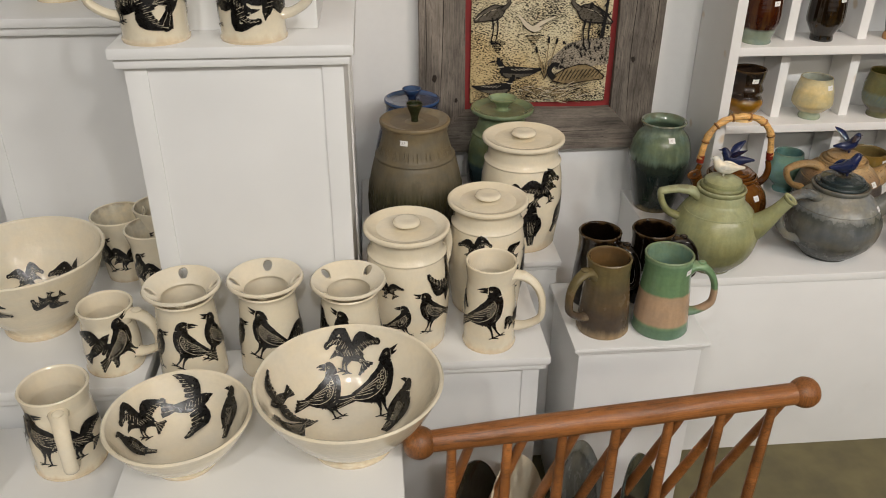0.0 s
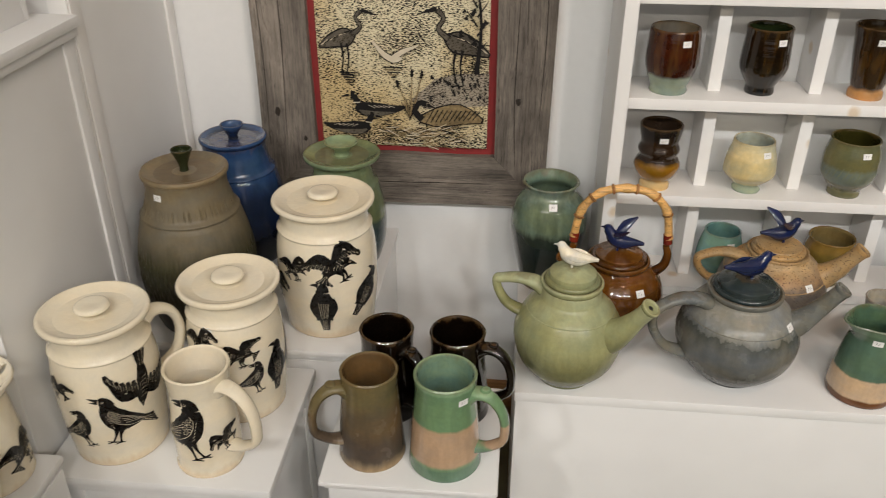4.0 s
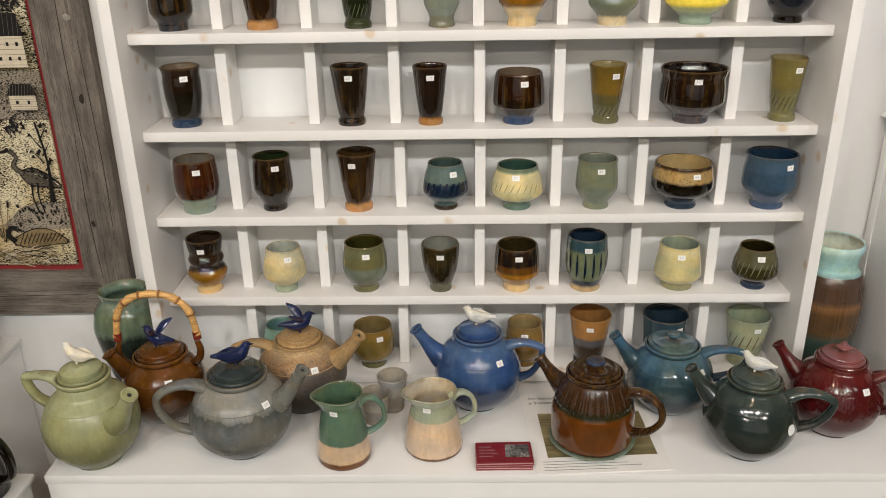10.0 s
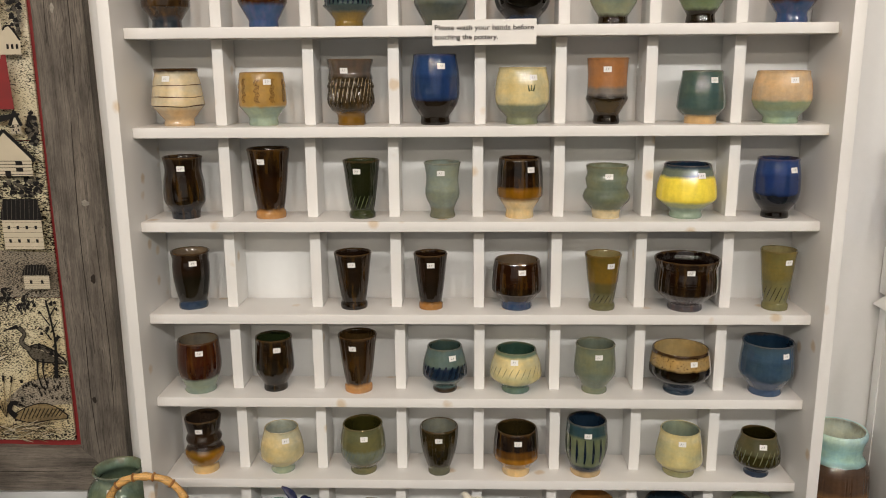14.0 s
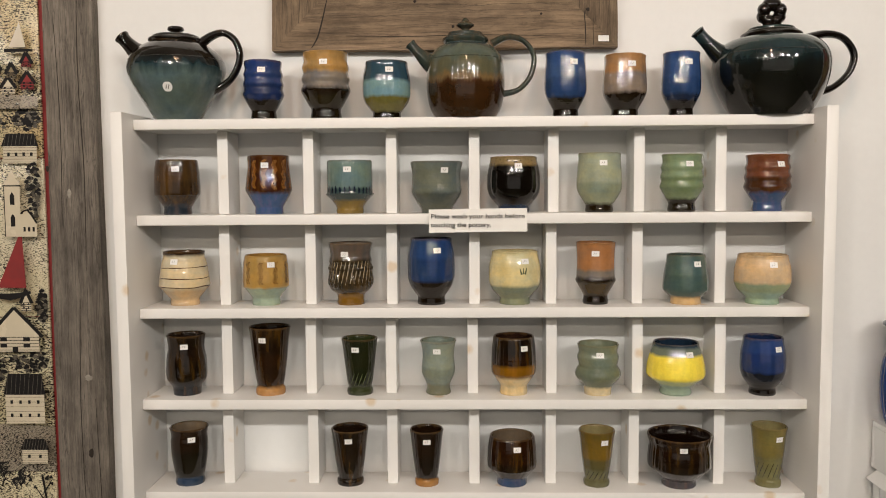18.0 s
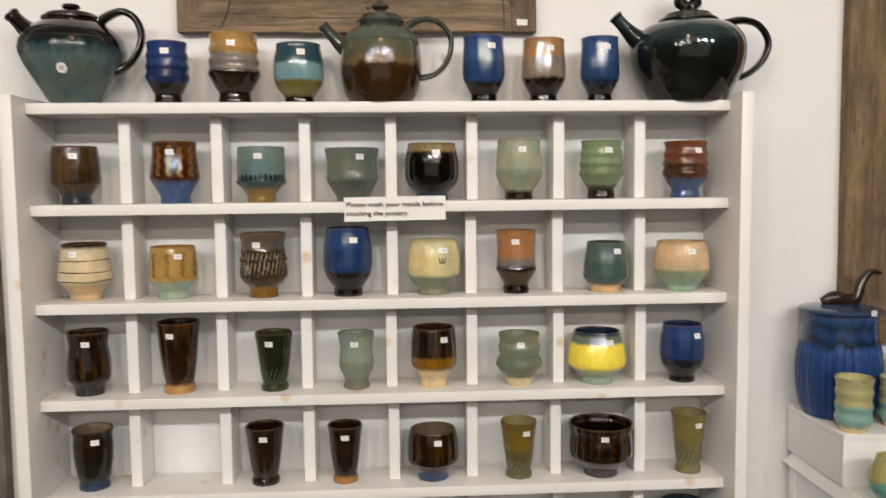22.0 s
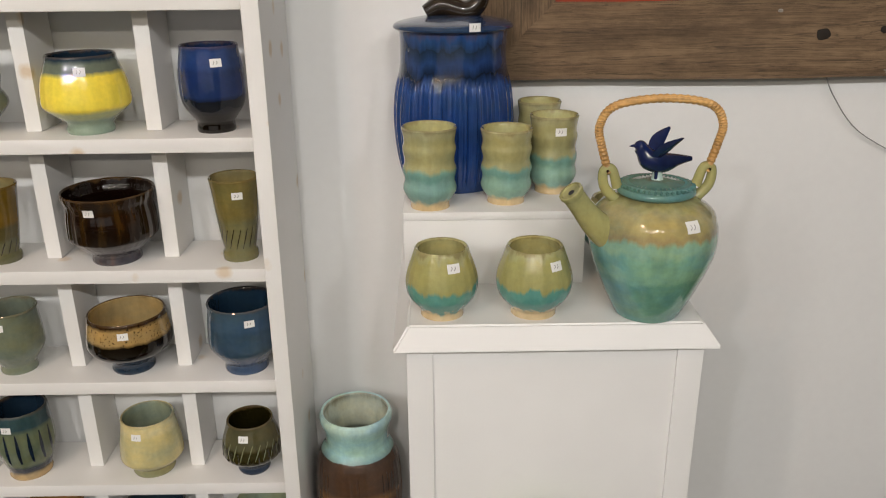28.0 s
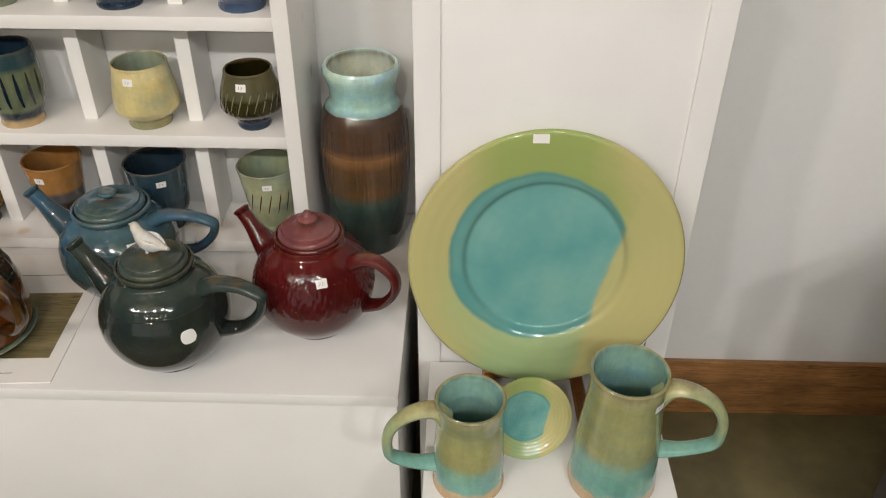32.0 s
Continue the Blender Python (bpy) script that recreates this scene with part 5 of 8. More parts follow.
# teapots on top of the shelf
BLKTEAL = glaze([(0, col("4a6664")), (0.44, col("557370")), (0.58, col("2a4256")), (0.67, col("15100e"))], soft=0.07, rough=0.08, mottle=0.2)
DRIPB = glaze([(0, raw("33200f")), (0.40, raw("402815")), (0.46, raw("6e5a3c")), (0.54, raw("565644")), (0.72, raw("525c52")), (0.9, raw("39474a"))], soft=0.03, drip=0.11, rough=0.09)
BLKGREEN = glaze([(0, col("10120f")), (0.45, col("141a17")), (0.66, col("1f3336")), (0.9, col("2a4040"))], soft=0.10, rough=0.07, drip=0.15)
GREENP = one(raw("303a36"), rough=0.08, amber=0.25)
SPINDLE = [(0.44, 0), (0.46, 0.02), (0.60, 0.14), (0.84, 0.38), (0.97, 0.55), (1.0, 0.66), (0.92, 0.80), (0.74, 0.90), (0.58, 0.96), (0.52, 1)]
ROUND = [(0.76, 0), (0.78, 0.02), (0.92, 0.14), (1.0, 0.36), (0.99, 0.60), (0.92, 0.78), (0.72, 0.90), (0.56, 0.94), (0.53, 1)]
WIDE = [(0.64, 0), (0.66, 0.02), (0.78, 0.14), (0.94, 0.38), (1.0, 0.62), (0.94, 0.80), (0.76, 0.92), (0.50, 0.98), (0.46, 1)]
TOP = LEVELS[0]
teapot("dark teal and black teapot with a small lid", 0.720, 1.497, TOP, 0.080, 0.134, SPINDLE, BLKTEAL, BLACKG, 180, ("disc", 0.0135, 0.016, BLACKG), None, (0.091, 0.141), 0.80, 0.020, 0.0112,
       path=((0.038, 0.126), (0.060, 0.141), (0.081, 0.146), (0.099, 0.134), (0.107, 0.110), (0.101, 0.085), (0.085, 0.064), (0.060, 0.050)), lid_r=0.039, lid_h=0.008, handle_m=BLACKG, spout_m=BLACKG)
teapot("brown and green dripped teapot with a pagoda knob", 1.205, 1.497, TOP, 0.065, 0.130, ROUND, DRIPB, GREENP, 182, ("tier", 0.015, 0.024, GREENP), None, (0.091, 0.123), 0.66, 0.019, 0.0085,
       path=((0.044, 0.124), (0.070, 0.135), (0.097, 0.128), (0.114, 0.103), (0.108, 0.070), (0.088, 0.048), (0.062, 0.041)), lid_r=0.033, lid_h=0.014, handle_m=GREENP, spout_m=GREENP, w=0.0046)
tt, _ = teapot("black green wide teapot with a ring knob", 1.709, 1.497, TOP, 0.093, 0.132, WIDE, BLKGREEN, BLKGREEN, 182, None, None, (0.122, 0.138), 0.68, 0.022, 0.0105,
               path=((0.056, 0.126), (0.090, 0.134), (0.120, 0.127), (0.138, 0.101), (0.131, 0.072), (0.106, 0.048), (0.078, 0.038)), lid_r=0.042, lid_h=0.014, handle_m=BLACKG, w=0.0054)
rb = bmesh.new()
tube_bm([(0.0140 * math.cos(a), 0.0015 * math.sin(5 * a), 0.0140 * math.sin(a)) for a in [k * math.pi / 12 for k in range(25)]], [0.0108 if k % 3 else 0.0090 for k in range(25)], 12, 1.0, rb, 2)
part("ring_knob", rb, BLACKG, tt, m=pose(0, 0, 0.132 + 0.036))
sp = scaled(SPINDLE, 0.080, 0.134)
dot = thing("price_dot", "round white price sticker on the dark teapot", "sticker", pose(0.720, 1.497, TOP))
bm = bmesh.new()
strip(bm, around(sp, radians(-84)), [(-0.0075, 0.050), (-0.004, 0.050), (0.004, 0.050), (0.0075, 0.050)], [0.002, 0.0068, 0.0068, 0.002], 0.0007, 0, 2, 3)
for k in (-1, 1):
    strip(bm, around(sp, radians(-84)), [(k * 0.0018 - 0.001, 0.047), (k * 0.0018 + 0.001, 0.053)], [0.0007, 0.0007], 0.0011, 1, 1, 1)
part("sticker", bm, [TAGM, GREY_INK], dot, smooth=False)

# jugs, vases, small cups on the table
JUG = [(0.90, 0), (1.0, 0.02), (1.0, 0.12), (0.92, 0.40), (0.80, 0.66), (0.72, 0.80), (0.74, 0.88), (0.84, 1)]


def jug(label, x, y, z, r, h, stops, inner, turn, hm=None):
    t = thing("jug", label, "jug", pose(x, y, z, 0, 0, turn), "jugs")
    prof = scaled(JUG, r, h)

    def lip(a, zz, rr):
        k = max(0.0, (zz - h * 0.80) / (h * 0.2))
        return rr * (1 + 0.34 * k * max(0.0, math.cos(a)) ** 8)
    m = glaze([(p, col(c)) for p, c in stops], soft=0.012, drip=0.02, rough=0.2, mottle=0.15)
    part("body", vessel_bm(prof, 0.0035, 0.01, 44, lip), [m, one(col(inner))], t)
    p, w = side_handle(r * 0.80, h * 0.82, h * 0.34, 0.030, 0.0044)
    loop_handle(t, hm or one(col(stops[-1][1])), p, w, 1.6)
    tag_on(t, prof, radians(-105 - turn), h * 0.84)
    return t


jug("small jug with green glaze over pale pink and brown foot", 0.993, 1.236, TABLE, 0.043, 0.118, [(0, "6a4524"), (.10, "c9ab88"), (.36, "4f7a58"), (.9, "5d8a66")], "3f6a48", 192)
jug("small pale pink jug with a green rim", 1.137, 1.262, TABLE, 0.047, 0.106, [(0, "6a4a2c"), (.06, "cfb292"), (.62, "a4b083"), (.9, "aab68c")], "b9a98c", 195)
cup("small plain grey tumbler", 1.062, 1.372, TABLE, 0.066, 0.027, "tumbler", [(0, "8f8a80"), (.5, "a7a298")], "9a958a", None, None, gk={"rough": 0.3}, group="small tumblers")
cup("small plain grey tumbler", 1.035, 1.335, TABLE, 0.054, 0.027, "tumbler", [(0, "8f8a80"), (.5, "a7a298")], "9a958a", None, None, gk={"rough": 0.3}, group="small tumblers")

VASE = [(0.62, 0), (0.66, 0.02), (0.80, 0.22), (0.98, 0.52), (1.0, 0.66), (0.88, 0.82), (0.68, 0.91), (0.66, 0.95), (0.74, 1)]
SHAPES["vase"] = VASE
SHAPES["tallvase"] = [(0.72, 0), (0.76, 0.02), (0.92, 0.20), (1.0, 0.45), (1.0, 0.62), (0.95, 0.74), (0.84, 0.80), (0.74, 0.83), (0.72, 0.86), (0.75, 0.91), (0.835, 0.97), (0.825, 1)]
cup("dark green vase with a pale rim on the white table", 0.566, 1.482, TABLE, 0.183, 0.0605, "vase", [(0, "7a6a44"), (.05, "1f2f26"), (.5, "2a3a2a"), (.6, "5f7a5c"), (.86, "748c70")], "6a8a6a", None, -1.5, "vase",
    "vases", {"drip": 0.08, "streak": 0.25}, 0.005, "vase", tagz=0.87)
cup("tall vase in turquoise, brown and dark green bands", 1.849, 1.493, TABLE, 0.262, 0.0575, "tallvase",
    [(0, "2a3a36"), (.30, "33463e"), (.36, "5a4229"), (.56, "7a5a3a"), (.60, "4e3a2c"), (.76, "4a382c"), (.79, "98c0bc"), (.95, "b4d4d0")], "b4bcae",
    ribbed(40, .012, 0, .09, .20), None, "vase", "vases", {"drip": 0.006, "lip": 0.0}, 0.006, "vase", tint=raw)

# leaflet, saucer and business cards
t = thing("leaflet", "white printed leaflet lying on the table", "leaflet", pose(1.402, 1.302, TABLE, 0, 0, 3))
part("sheet", box_bm(-0.108, 0.108, -0.112, 0.135, 0.0002, 0.0012), PAPER, t, smooth=False)
GREENPIC = weathered_wood("leaflet_picture", (0.16, 0.13, 0.05), (0.40, 0.34, 0.18), 0.5, 0.0)
part("picture", box_bm(-0.085, 0.092, -0.072, 0.050, 0.0013, 0.0017), GREENPIC, t, "olive striped picture", smooth=False)
for k in range(4):
    part("text_line", box_bm(-0.095, 0.02 + 0.02 * (k % 3), -0.083 - 0.007 * k, -0.0822 - 0.007 * k, 0.0013, 0.0016), GREY_INK, t, smooth=False)
part("text_line", box_bm(-0.01, 0.08, 0.088, 0.0888, 0.0013, 0.0016), GREY_INK, t, smooth=False)


def flat_words(parent, words, size, x, y, m=None):
    ob = lettering(parent, words, size, x, 0, m or GREY_INK)
    ob.matrix_basis = pose(x, y, 0.0016)
    return ob


flat_words(t, "An Introduction", 0.012, -0.096, 0.094)
flat_words(t, "a Yunomi", 0.012, -0.096, 0.080)
bm = bmesh.new()
spin(bm, curve_through([(0.040, 0.0015), (0.044, 0.003), (0.064, 0.008), (0.070, 0.011), (0.068, 0.0125), (0.056, 0.0115), (0.001, 0.0115)], 3), 48)
solid("saucer", bm, one(col("6f937c"), rough=0.15), "pale green saucer under the brown teapot", "saucer", pose(1.396, 1.272, TABLE + 0.0018))
CARD = plain("card_red", (0.20, 0.012, 0.022), 0.45, vary=0.1, bump=0)
CARD_PIC = plain("card_picture", (0.34, 0.33, 0.32), 0.5, vary=0.9, scale=260, bump=0)
CARD_EDGE = plain("card_edge", (0.50, 0.30, 0.30), 0.6, vary=0.1, bump=0)
t = thing("card_stack", "stack of dark red business cards on the table", "business cards", pose(1.250, 1.222, TABLE))
rng = random.Random(3)
for k in range(7):
    part("card", box_bm(-0.0445, 0.0445, -0.026, 0.026, k * 0.0022, k * 0.0022 + 0.0021), CARD if k % 2 == 0 else CARD_EDGE, t, smooth=False,
         m=pose(rng.uniform(-0.001, 0.001), rng.uniform(-0.0012, 0.0012), 0, 0, 0, rng.uniform(-1.5, 1.5) + 1))
part("card_picture", box_bm(0.002, 0.040, -0.012, 0.020, 0.0150, 0.0155), CARD_PIC, t, smooth=False)
bm = bmesh.new()
for k, L in enumerate((0.020, 0.026, 0.030, 0.022)):
    box_bm(-0.040, -0.040 + L, 0.012 - 0.008 * k, 0.0145 - 0.008 * k, 0.0150, 0.0154, 0, bm)
part("card_text", bm, one(col("b07a7a")), t, smooth=False)

# ---- painted cream ware ----
JAR = [(0.86, 0), (0.90, 0.02), (0.91, 0.05), (0.98, 0.28), (1.0, 0.48), (0.98, 0.66), (0.93, 0.77), (0.915, 0.80), (0.94, 0.815), (0.90, 0.835), (0.86, 0.87), (0.86, 0.94), (0.91, 1)]


def lidded_jar(label, x, y, z, r, h, body, lid, top, birds=(), shape=JAR, lid_r=None, tag=None, name="jar", bump_h=0.016, rib=None):
    t = thing(name, label, "jar", pose(x, y, z), "lidded jars")
    prof = scaled(shape, r, h)
    bm = bmesh.new()
    spin(bm, prof, 52 if rib is None else 220, 0, rib)
    part("body", bm, body, t)
    lr = lid_r or r * 0.95
    pts = [(lr * 0.80, -0.006), (lr * 0.96, -0.003), (lr, 0.001), (lr * 0.985, 0.0045), (lr * 0.93, 0.0050), (lr * 0.84, 0.0025), (lr * 0.64, -0.0010), (lr * 0.58, -0.0030), (lr * 0.40, -0.0028), (lr * 0.28, 0.0000), (0.001, 0.001)]
    li = part("lid", spin(bmesh.new(), curve_through(pts, 3), 44), lid, t, m=pose(0, 0, h))
    kind, kr, kh, km = top
    part("knob", knob_bm(kr, kh, kind), km, li, m=pose(0, 0, -0.003))
    for kd, a, v, s, turn, flip in birds:
        painted_bird(t, around(prof, radians(a)), kd, 0, v * h, s, turn, flip)
    if tag is not None:
        tag_on(t, prof, radians(tag[0]), h * tag[1])
    return t


jar = lidded_jar("cream lidded jar painted with black birds", 0.040, 1.030, 0.42, 0.061, 0.184, CREAM, CREAM, ("disc", 0.0195, 0.016, CREAM),
                 [("fly", -118, .62, .034, .1, -1), ("glance", -101, .32, .046, .1, 1), ("stand", -58, .37, .060, .0, -1), ("dive", -25, .60, .058, 1.35, -1), ("fly", 170, .5, .05, 0, 1)], lid_r=0.062)
part("handle", tube_bm([(0.050, 0, 0.150), (0.066, 0, 0.160), (0.086, 0, 0.150), (0.094, 0, 0.122), (0.084, 0, 0.092), (0.060, 0, 0.074)], [0.009, 0.0075, 0.0065, 0.006, 0.0065, 0.008], 12, 1.4), CREAM, jar, "cream pulled handle",
     m=pose(0, 0, 0, 0, 0, 46))
lidded_jar("cream lidded jar painted with black birds", 0.168, 1.116, 0.42, 0.0595, 0.180, CREAM, CREAM, ("disc", 0.0195, 0.016, CREAM),
           [("fly", -116, .70, .044, .1, 1), ("fly", -64, .62, .044, .5, -1), ("glance", -54, .38, .040, 0, 1), ("perch", -20, .42, .060, -.1, 1), ("stand", 20, .4, .05, 0, 1), ("fly", 170, .5, .05, .3, -1)], tag=(-104, .80), lid_r=0.062)
lidded_jar("tall cream lidded jar painted with black birds", 0.250, 1.282, 0.445, 0.0700, 0.189, CREAM, CREAM, ("disc", 0.0205, 0.017, CREAM),
           [("fly", -70, .64, .070, .15, 1), ("perch", -84, .31, .066, 0, 1), ("perch", -30, .36, .062, -.6, 1), ("fly", -150, .4, .05, 0, 1), ("fly", -118, .6, .045, 0, 1)], lid_r=0.070)
GREYJ = glaze([(0, raw("2e2b20")), (0.42, raw("3b3a28")), (0.58, raw("68604f")), (0.9, raw("746a56"))], soft=0.08, rough=0.45, mottle=0.2)
GJAR = [(0.78, 0), (0.82, 0.02), (0.95, 0.18), (1.0, 0.36), (0.97, 0.54), (0.87, 0.70), (0.82, 0.745), (0.835, 0.76), (0.76, 0.79), (0.70, 0.87), (0.67, 0.93), (0.70, 1)]
lidded_jar("grey brown lidded jar with a green knob", 0.066, 1.271, 0.445, 0.080, 0.228, GREYJ, one(raw("7a6e58"), rough=0.4), ("cup", 0.014, 0.034, one(col("34402a"))), (), GJAR, 0.058, (-112, .92),
           rib=both(ribbed(36, .026, 420, .060, .128), ribbed(50, .022, 0, .176, .196)))
BLUEJ = glaze([(0, raw("181c26")), (0.3, raw("1f2e4c")), (0.7, raw("2f4a72"))], soft=0.1, rough=0.15)
lidded_jar("blue lidded jar with a round knob", 0.071, 1.452, 0.445, 0.072, 0.202, BLUEJ, BLUEJ, ("cup", 0.018, 0.026, BLUEJ), (), GJAR, 0.052)
GREENJ = glaze([(0, col("3a4a5a")), (0.40, col("4a5a68")), (0.46, col("6b8048")), (0.9, col("7a9150"))], soft=0.02, drip=0.02, rough=0.2)
lidded_jar("green and blue lidded jar with a wide knob", 0.240, 1.455, 0.445, 0.066, 0.180, GREENJ, one(col("738a4c"), rough=0.15), ("cup", 0.027, 0.026, one(col("85a05c"))), (), GJAR, 0.060)

MUGS = {"mug": [(0.98, 0), (1.0, 0.03), (0.96, 0.08), (0.96, 0.4), (0.88, 0.72), (0.86, 0.80), (0.92, 0.96), (0.94, 1)],
        "stein": [(0.98, 0), (1.02, 0.03), (1.0, 0.10), (0.92, 0.45), (0.84, 0.72), (0.82, 0.84), (0.86, 1)]}


def mug(label, x, y, z, r, h, turn, body, inner, shape="mug", hm=None, birds=(), out=0.034, tag=None, zb=0.24):
    t = thing("mug", label, "mug", pose(x, y, z, 0, 0, turn), "mugs")
    prof = scaled(MUGS[shape], r, h)
    part("body", vessel_bm(prof, 0.004, 0.010, 44), [body, inner], t)
    p, w = side_handle(r * 0.86, h * 0.80, h * zb, out, 0.0058)
    loop_handle(t, hm or body, p, w, 1.5)
    part("thumb_rest", knob_bm(0.0065, 0.006, "ball"), hm or body, t, m=pose(-r * 0.86 - 0.012, 0, h * 0.80 + 0.012))
    for kd, a, v, s, tn, flip in birds:
        painted_bird(t, around(prof, radians(a - turn)), kd, 0, v * h, s, tn, flip)
    if tag is not None:
        tag_on(t, prof, radians(tag - turn), h * 0.86)
    return t


mug("cream mug painted with black birds", 0.160, 1.008, 0.42, 0.040, 0.136, 158, CREAM, CREAM_IN, birds=[("glance", -102, .46, .074, .1, 1), ("fly", -36, .38, .036, .6, -1), ("fly", 160, .5, .05, 0, 1)], out=0.040)
BRMUG = glaze([(0, raw("a08a6a")), (0.05, raw("564a3e")), (0.4, raw("62543f")), (0.7, raw("6c6142"))], soft=0.08, rough=0.25, mottle=0.2)
GRMUG = glaze([(0, raw("64806a")), (0.14, raw("76906f")), (0.17, raw("b4997f")), (0.52, raw("b2977b")), (0.56, raw("6b8a66")), (0.95, raw("86a47e"))], soft=0.015, drip=0.02, rough=0.2, mottle=0.1)
mug("tall brown olive mug", 0.348, 1.054, 0.402, 0.0405, 0.126, 25, BRMUG, one(col("6a5430")), "stein", tag=None)
mug("tall mug banded in green and dusty pink", 0.439, 1.049, 0.402, 0.0435, 0.131, 165, GRMUG, one(col("6f9a74")), "stein", tag=-50)
mug("tall glossy black mug", 0.356, 1.140, 0.402, 0.0405, 0.125, 140, BLACKG, BLACKG, "stein")
mug("tall glossy black mug", 0.446, 1.143, 0.402, 0.0415, 0.124, 165, BLACKG, BLACKG, "stein")
mug("cream mug painted with black birds on the tall pedestal", -0.254, 1.002, 0.885, 0.040, 0.115, 10, CREAM, CREAM_IN, birds=[("fly", -95, .42, .065, 2.4, 1), ("dive", -35, .5, .06, 1.2, 1), ("fly", -150, .4, .06, 0, 1)])
mug("cream mug painted with black birds on the tall pedestal", -0.139, 1.000, 0.885, 0.040, 0.115, 170, CREAM, CREAM_IN, birds=[("fly", -110, .42, .06, 2.6, -1), ("dive", -45, .5, .06, 1.2, -1), ("stand", -170, .4, .06, 0, 1)])
mug("cream mug painted with black birds on a low pedestal", -0.388, 0.800, 0.42, 0.043, 0.112, 112, CREAM, CREAM_IN, birds=[("glance", -100, .50, .064, .2, -1), ("fly", -44, .46, .060, .2, -1), ("fly", -175, .5, .05, 0, 1)], zb=0.2)
mug("cream mug painted with black birds near the vases", -0.358, 0.928, 0.47, 0.038, 0.090, 165, CREAM, CREAM_IN, birds=[("dive", -100, .52, .046, .9, 1), ("stand", -48, .50, .058, .4, 1)])

HOLED = [(0.96, 0), (1.0, 0.02), (1.0, 0.06), (0.96, 0.35), (0.88, 0.68), (0.86, 0.84), (0.92, 0.90)]


def holed_vase(x, y, turn, birds, h=0.132):
    """A vase with a wide funnel-shaped flange; four round holes are pierced through the flange."""
    t = thing("vase", "cream flanged vase with pierced rim and black painted birds", "vase", pose(x, y, 0.47, 0, 0, turn), "flanged vases")
    r = 0.0425
    prof = scaled(HOLED, r, h)
    part("body", vessel_bm(prof, 0.004, 0.01, 44), [CREAM, CREAM_IN], t)
    bm = bmesh.new()
    seg, r0, r1 = 320, 0.0310, 0.0490
    holes = [radians(a) for a in (0, 90, 180, 270)]
    grid = []
    for i in range(33):
        u = i / 32
        rr = r0 + (r1 - r0) * u
        zz = h - 0.0165 + 0.0165 * u ** 0.8
        grid.append([bm.verts.new((rr * math.cos(2 * math.pi * k / seg), rr * math.sin(2 * math.pi * k / seg), zz)) for k in range(seg)])
    for i in range(32):
        for k in range(seg):
            q = (grid[i][k], grid[i][(k + 1) % seg], grid[i + 1][(k + 1) % seg], grid[i + 1][k])
            c = sum((v.co for v in q), Vector()) / 4
            if any((c - Vector((math.cos(a) * 0.0408, math.sin(a) * 0.0408, c.z))).length < 0.0062 for a in holes):
                continue
            bm.faces.new(q)
    bmesh.ops.delete(bm, geom=[v for v in bm.verts if not v.link_faces], context="VERTS")
    ob = part("flange", bm, CREAM_IN, t, "funnel rim pierced with round holes")
    so = ob.modifiers.new("thick", "SOLIDIFY")
    so.thickness = 0.0045
    for kd, a, v, s, tn, flip in birds:
        painted_bird(t, around(prof, radians(a - turn)), kd, 0, v * h, s, tn, flip)


holed_vase(-0.248, 0.898, 98, [("glance", -84, .46, .058, -.2, -1), ("stand", -28, .47, .056, -.3, -1), ("fly", 120, .4, .05, 0, 1), ("stand", -150, .40, .05, 0, 1)])
holed_vase(-0.146, 0.909, 91, [("stand", -92, .48, .060, -.2, -1), ("dive", 2, .40, .056, 1.3, 1), ("stand", -160, .4, .05, 0, 1)])
holed_vase(-0.041, 0.905, 50, [("stand", -98, .48, .058, -.2, -1), ("perch", -150, .50, .06, .2, 1), ("fly", 0, .3, .05, 0, 1)], 0.126)


def bowl(label, x, y, z, r, h, birds, foot=0.46, tag=False, tilt=(0, 0), m=None, inner=None):
    t = thing("bowl", label, "bowl", pose(x, y, z, tilt[0], tilt[1], 0), "bowls")
    prof = curve_through([(foot * r, 0), (foot * r * 1.02, 0.004), (foot * r * 0.96, 0.010), (r * 0.66, h * 0.34), (r * 0.86, h * 0.66), (r * 0.975, h * 0.93), (r, h)], 5)
    part("body", vessel_bm(prof, 0.005, 0.012, 64), [m or CREAM, inner or CREAM_IN], t)
    inside = [(0.0, 0.0125)] + [(max(0.004, rr - 0.005), zz) for rr, zz in prof if zz > 0.016]

    arcs = [0.0]
    for (ra, za), (rb_, zb) in zip(inside, inside[1:]):
        arcs.append(arcs[-1] + math.hypot(rb_ - ra, zb - za))

    def along(d, table, other):
        for k in range(len(table) - 1):
            if d <= table[k + 1]:
                return other[k] + (other[k + 1] - other[k]) * (d - table[k]) / max(1e-6, table[k + 1] - table[k])
        return other[-1]
    radii, heights = [q[0] for q in inside], [q[1] for q in inside]

    def lay(u, v, lift):
        d = max(1e-5, math.hypot(u, v))
        rr, zz = along(d, arcs, radii), along(d, arcs, heights)
        k = (rr - lift * 1.5) / d
        return (u * k, v * k, zz + lift)
    for kd, a, rr, s, tn, flip in birds:
        d = along(rr * r, radii, arcs)
        painted_bird(t, lay, kd, d * math.cos(radians(a)), d * math.sin(radians(a)), s, tn, flip)
    return t, prof


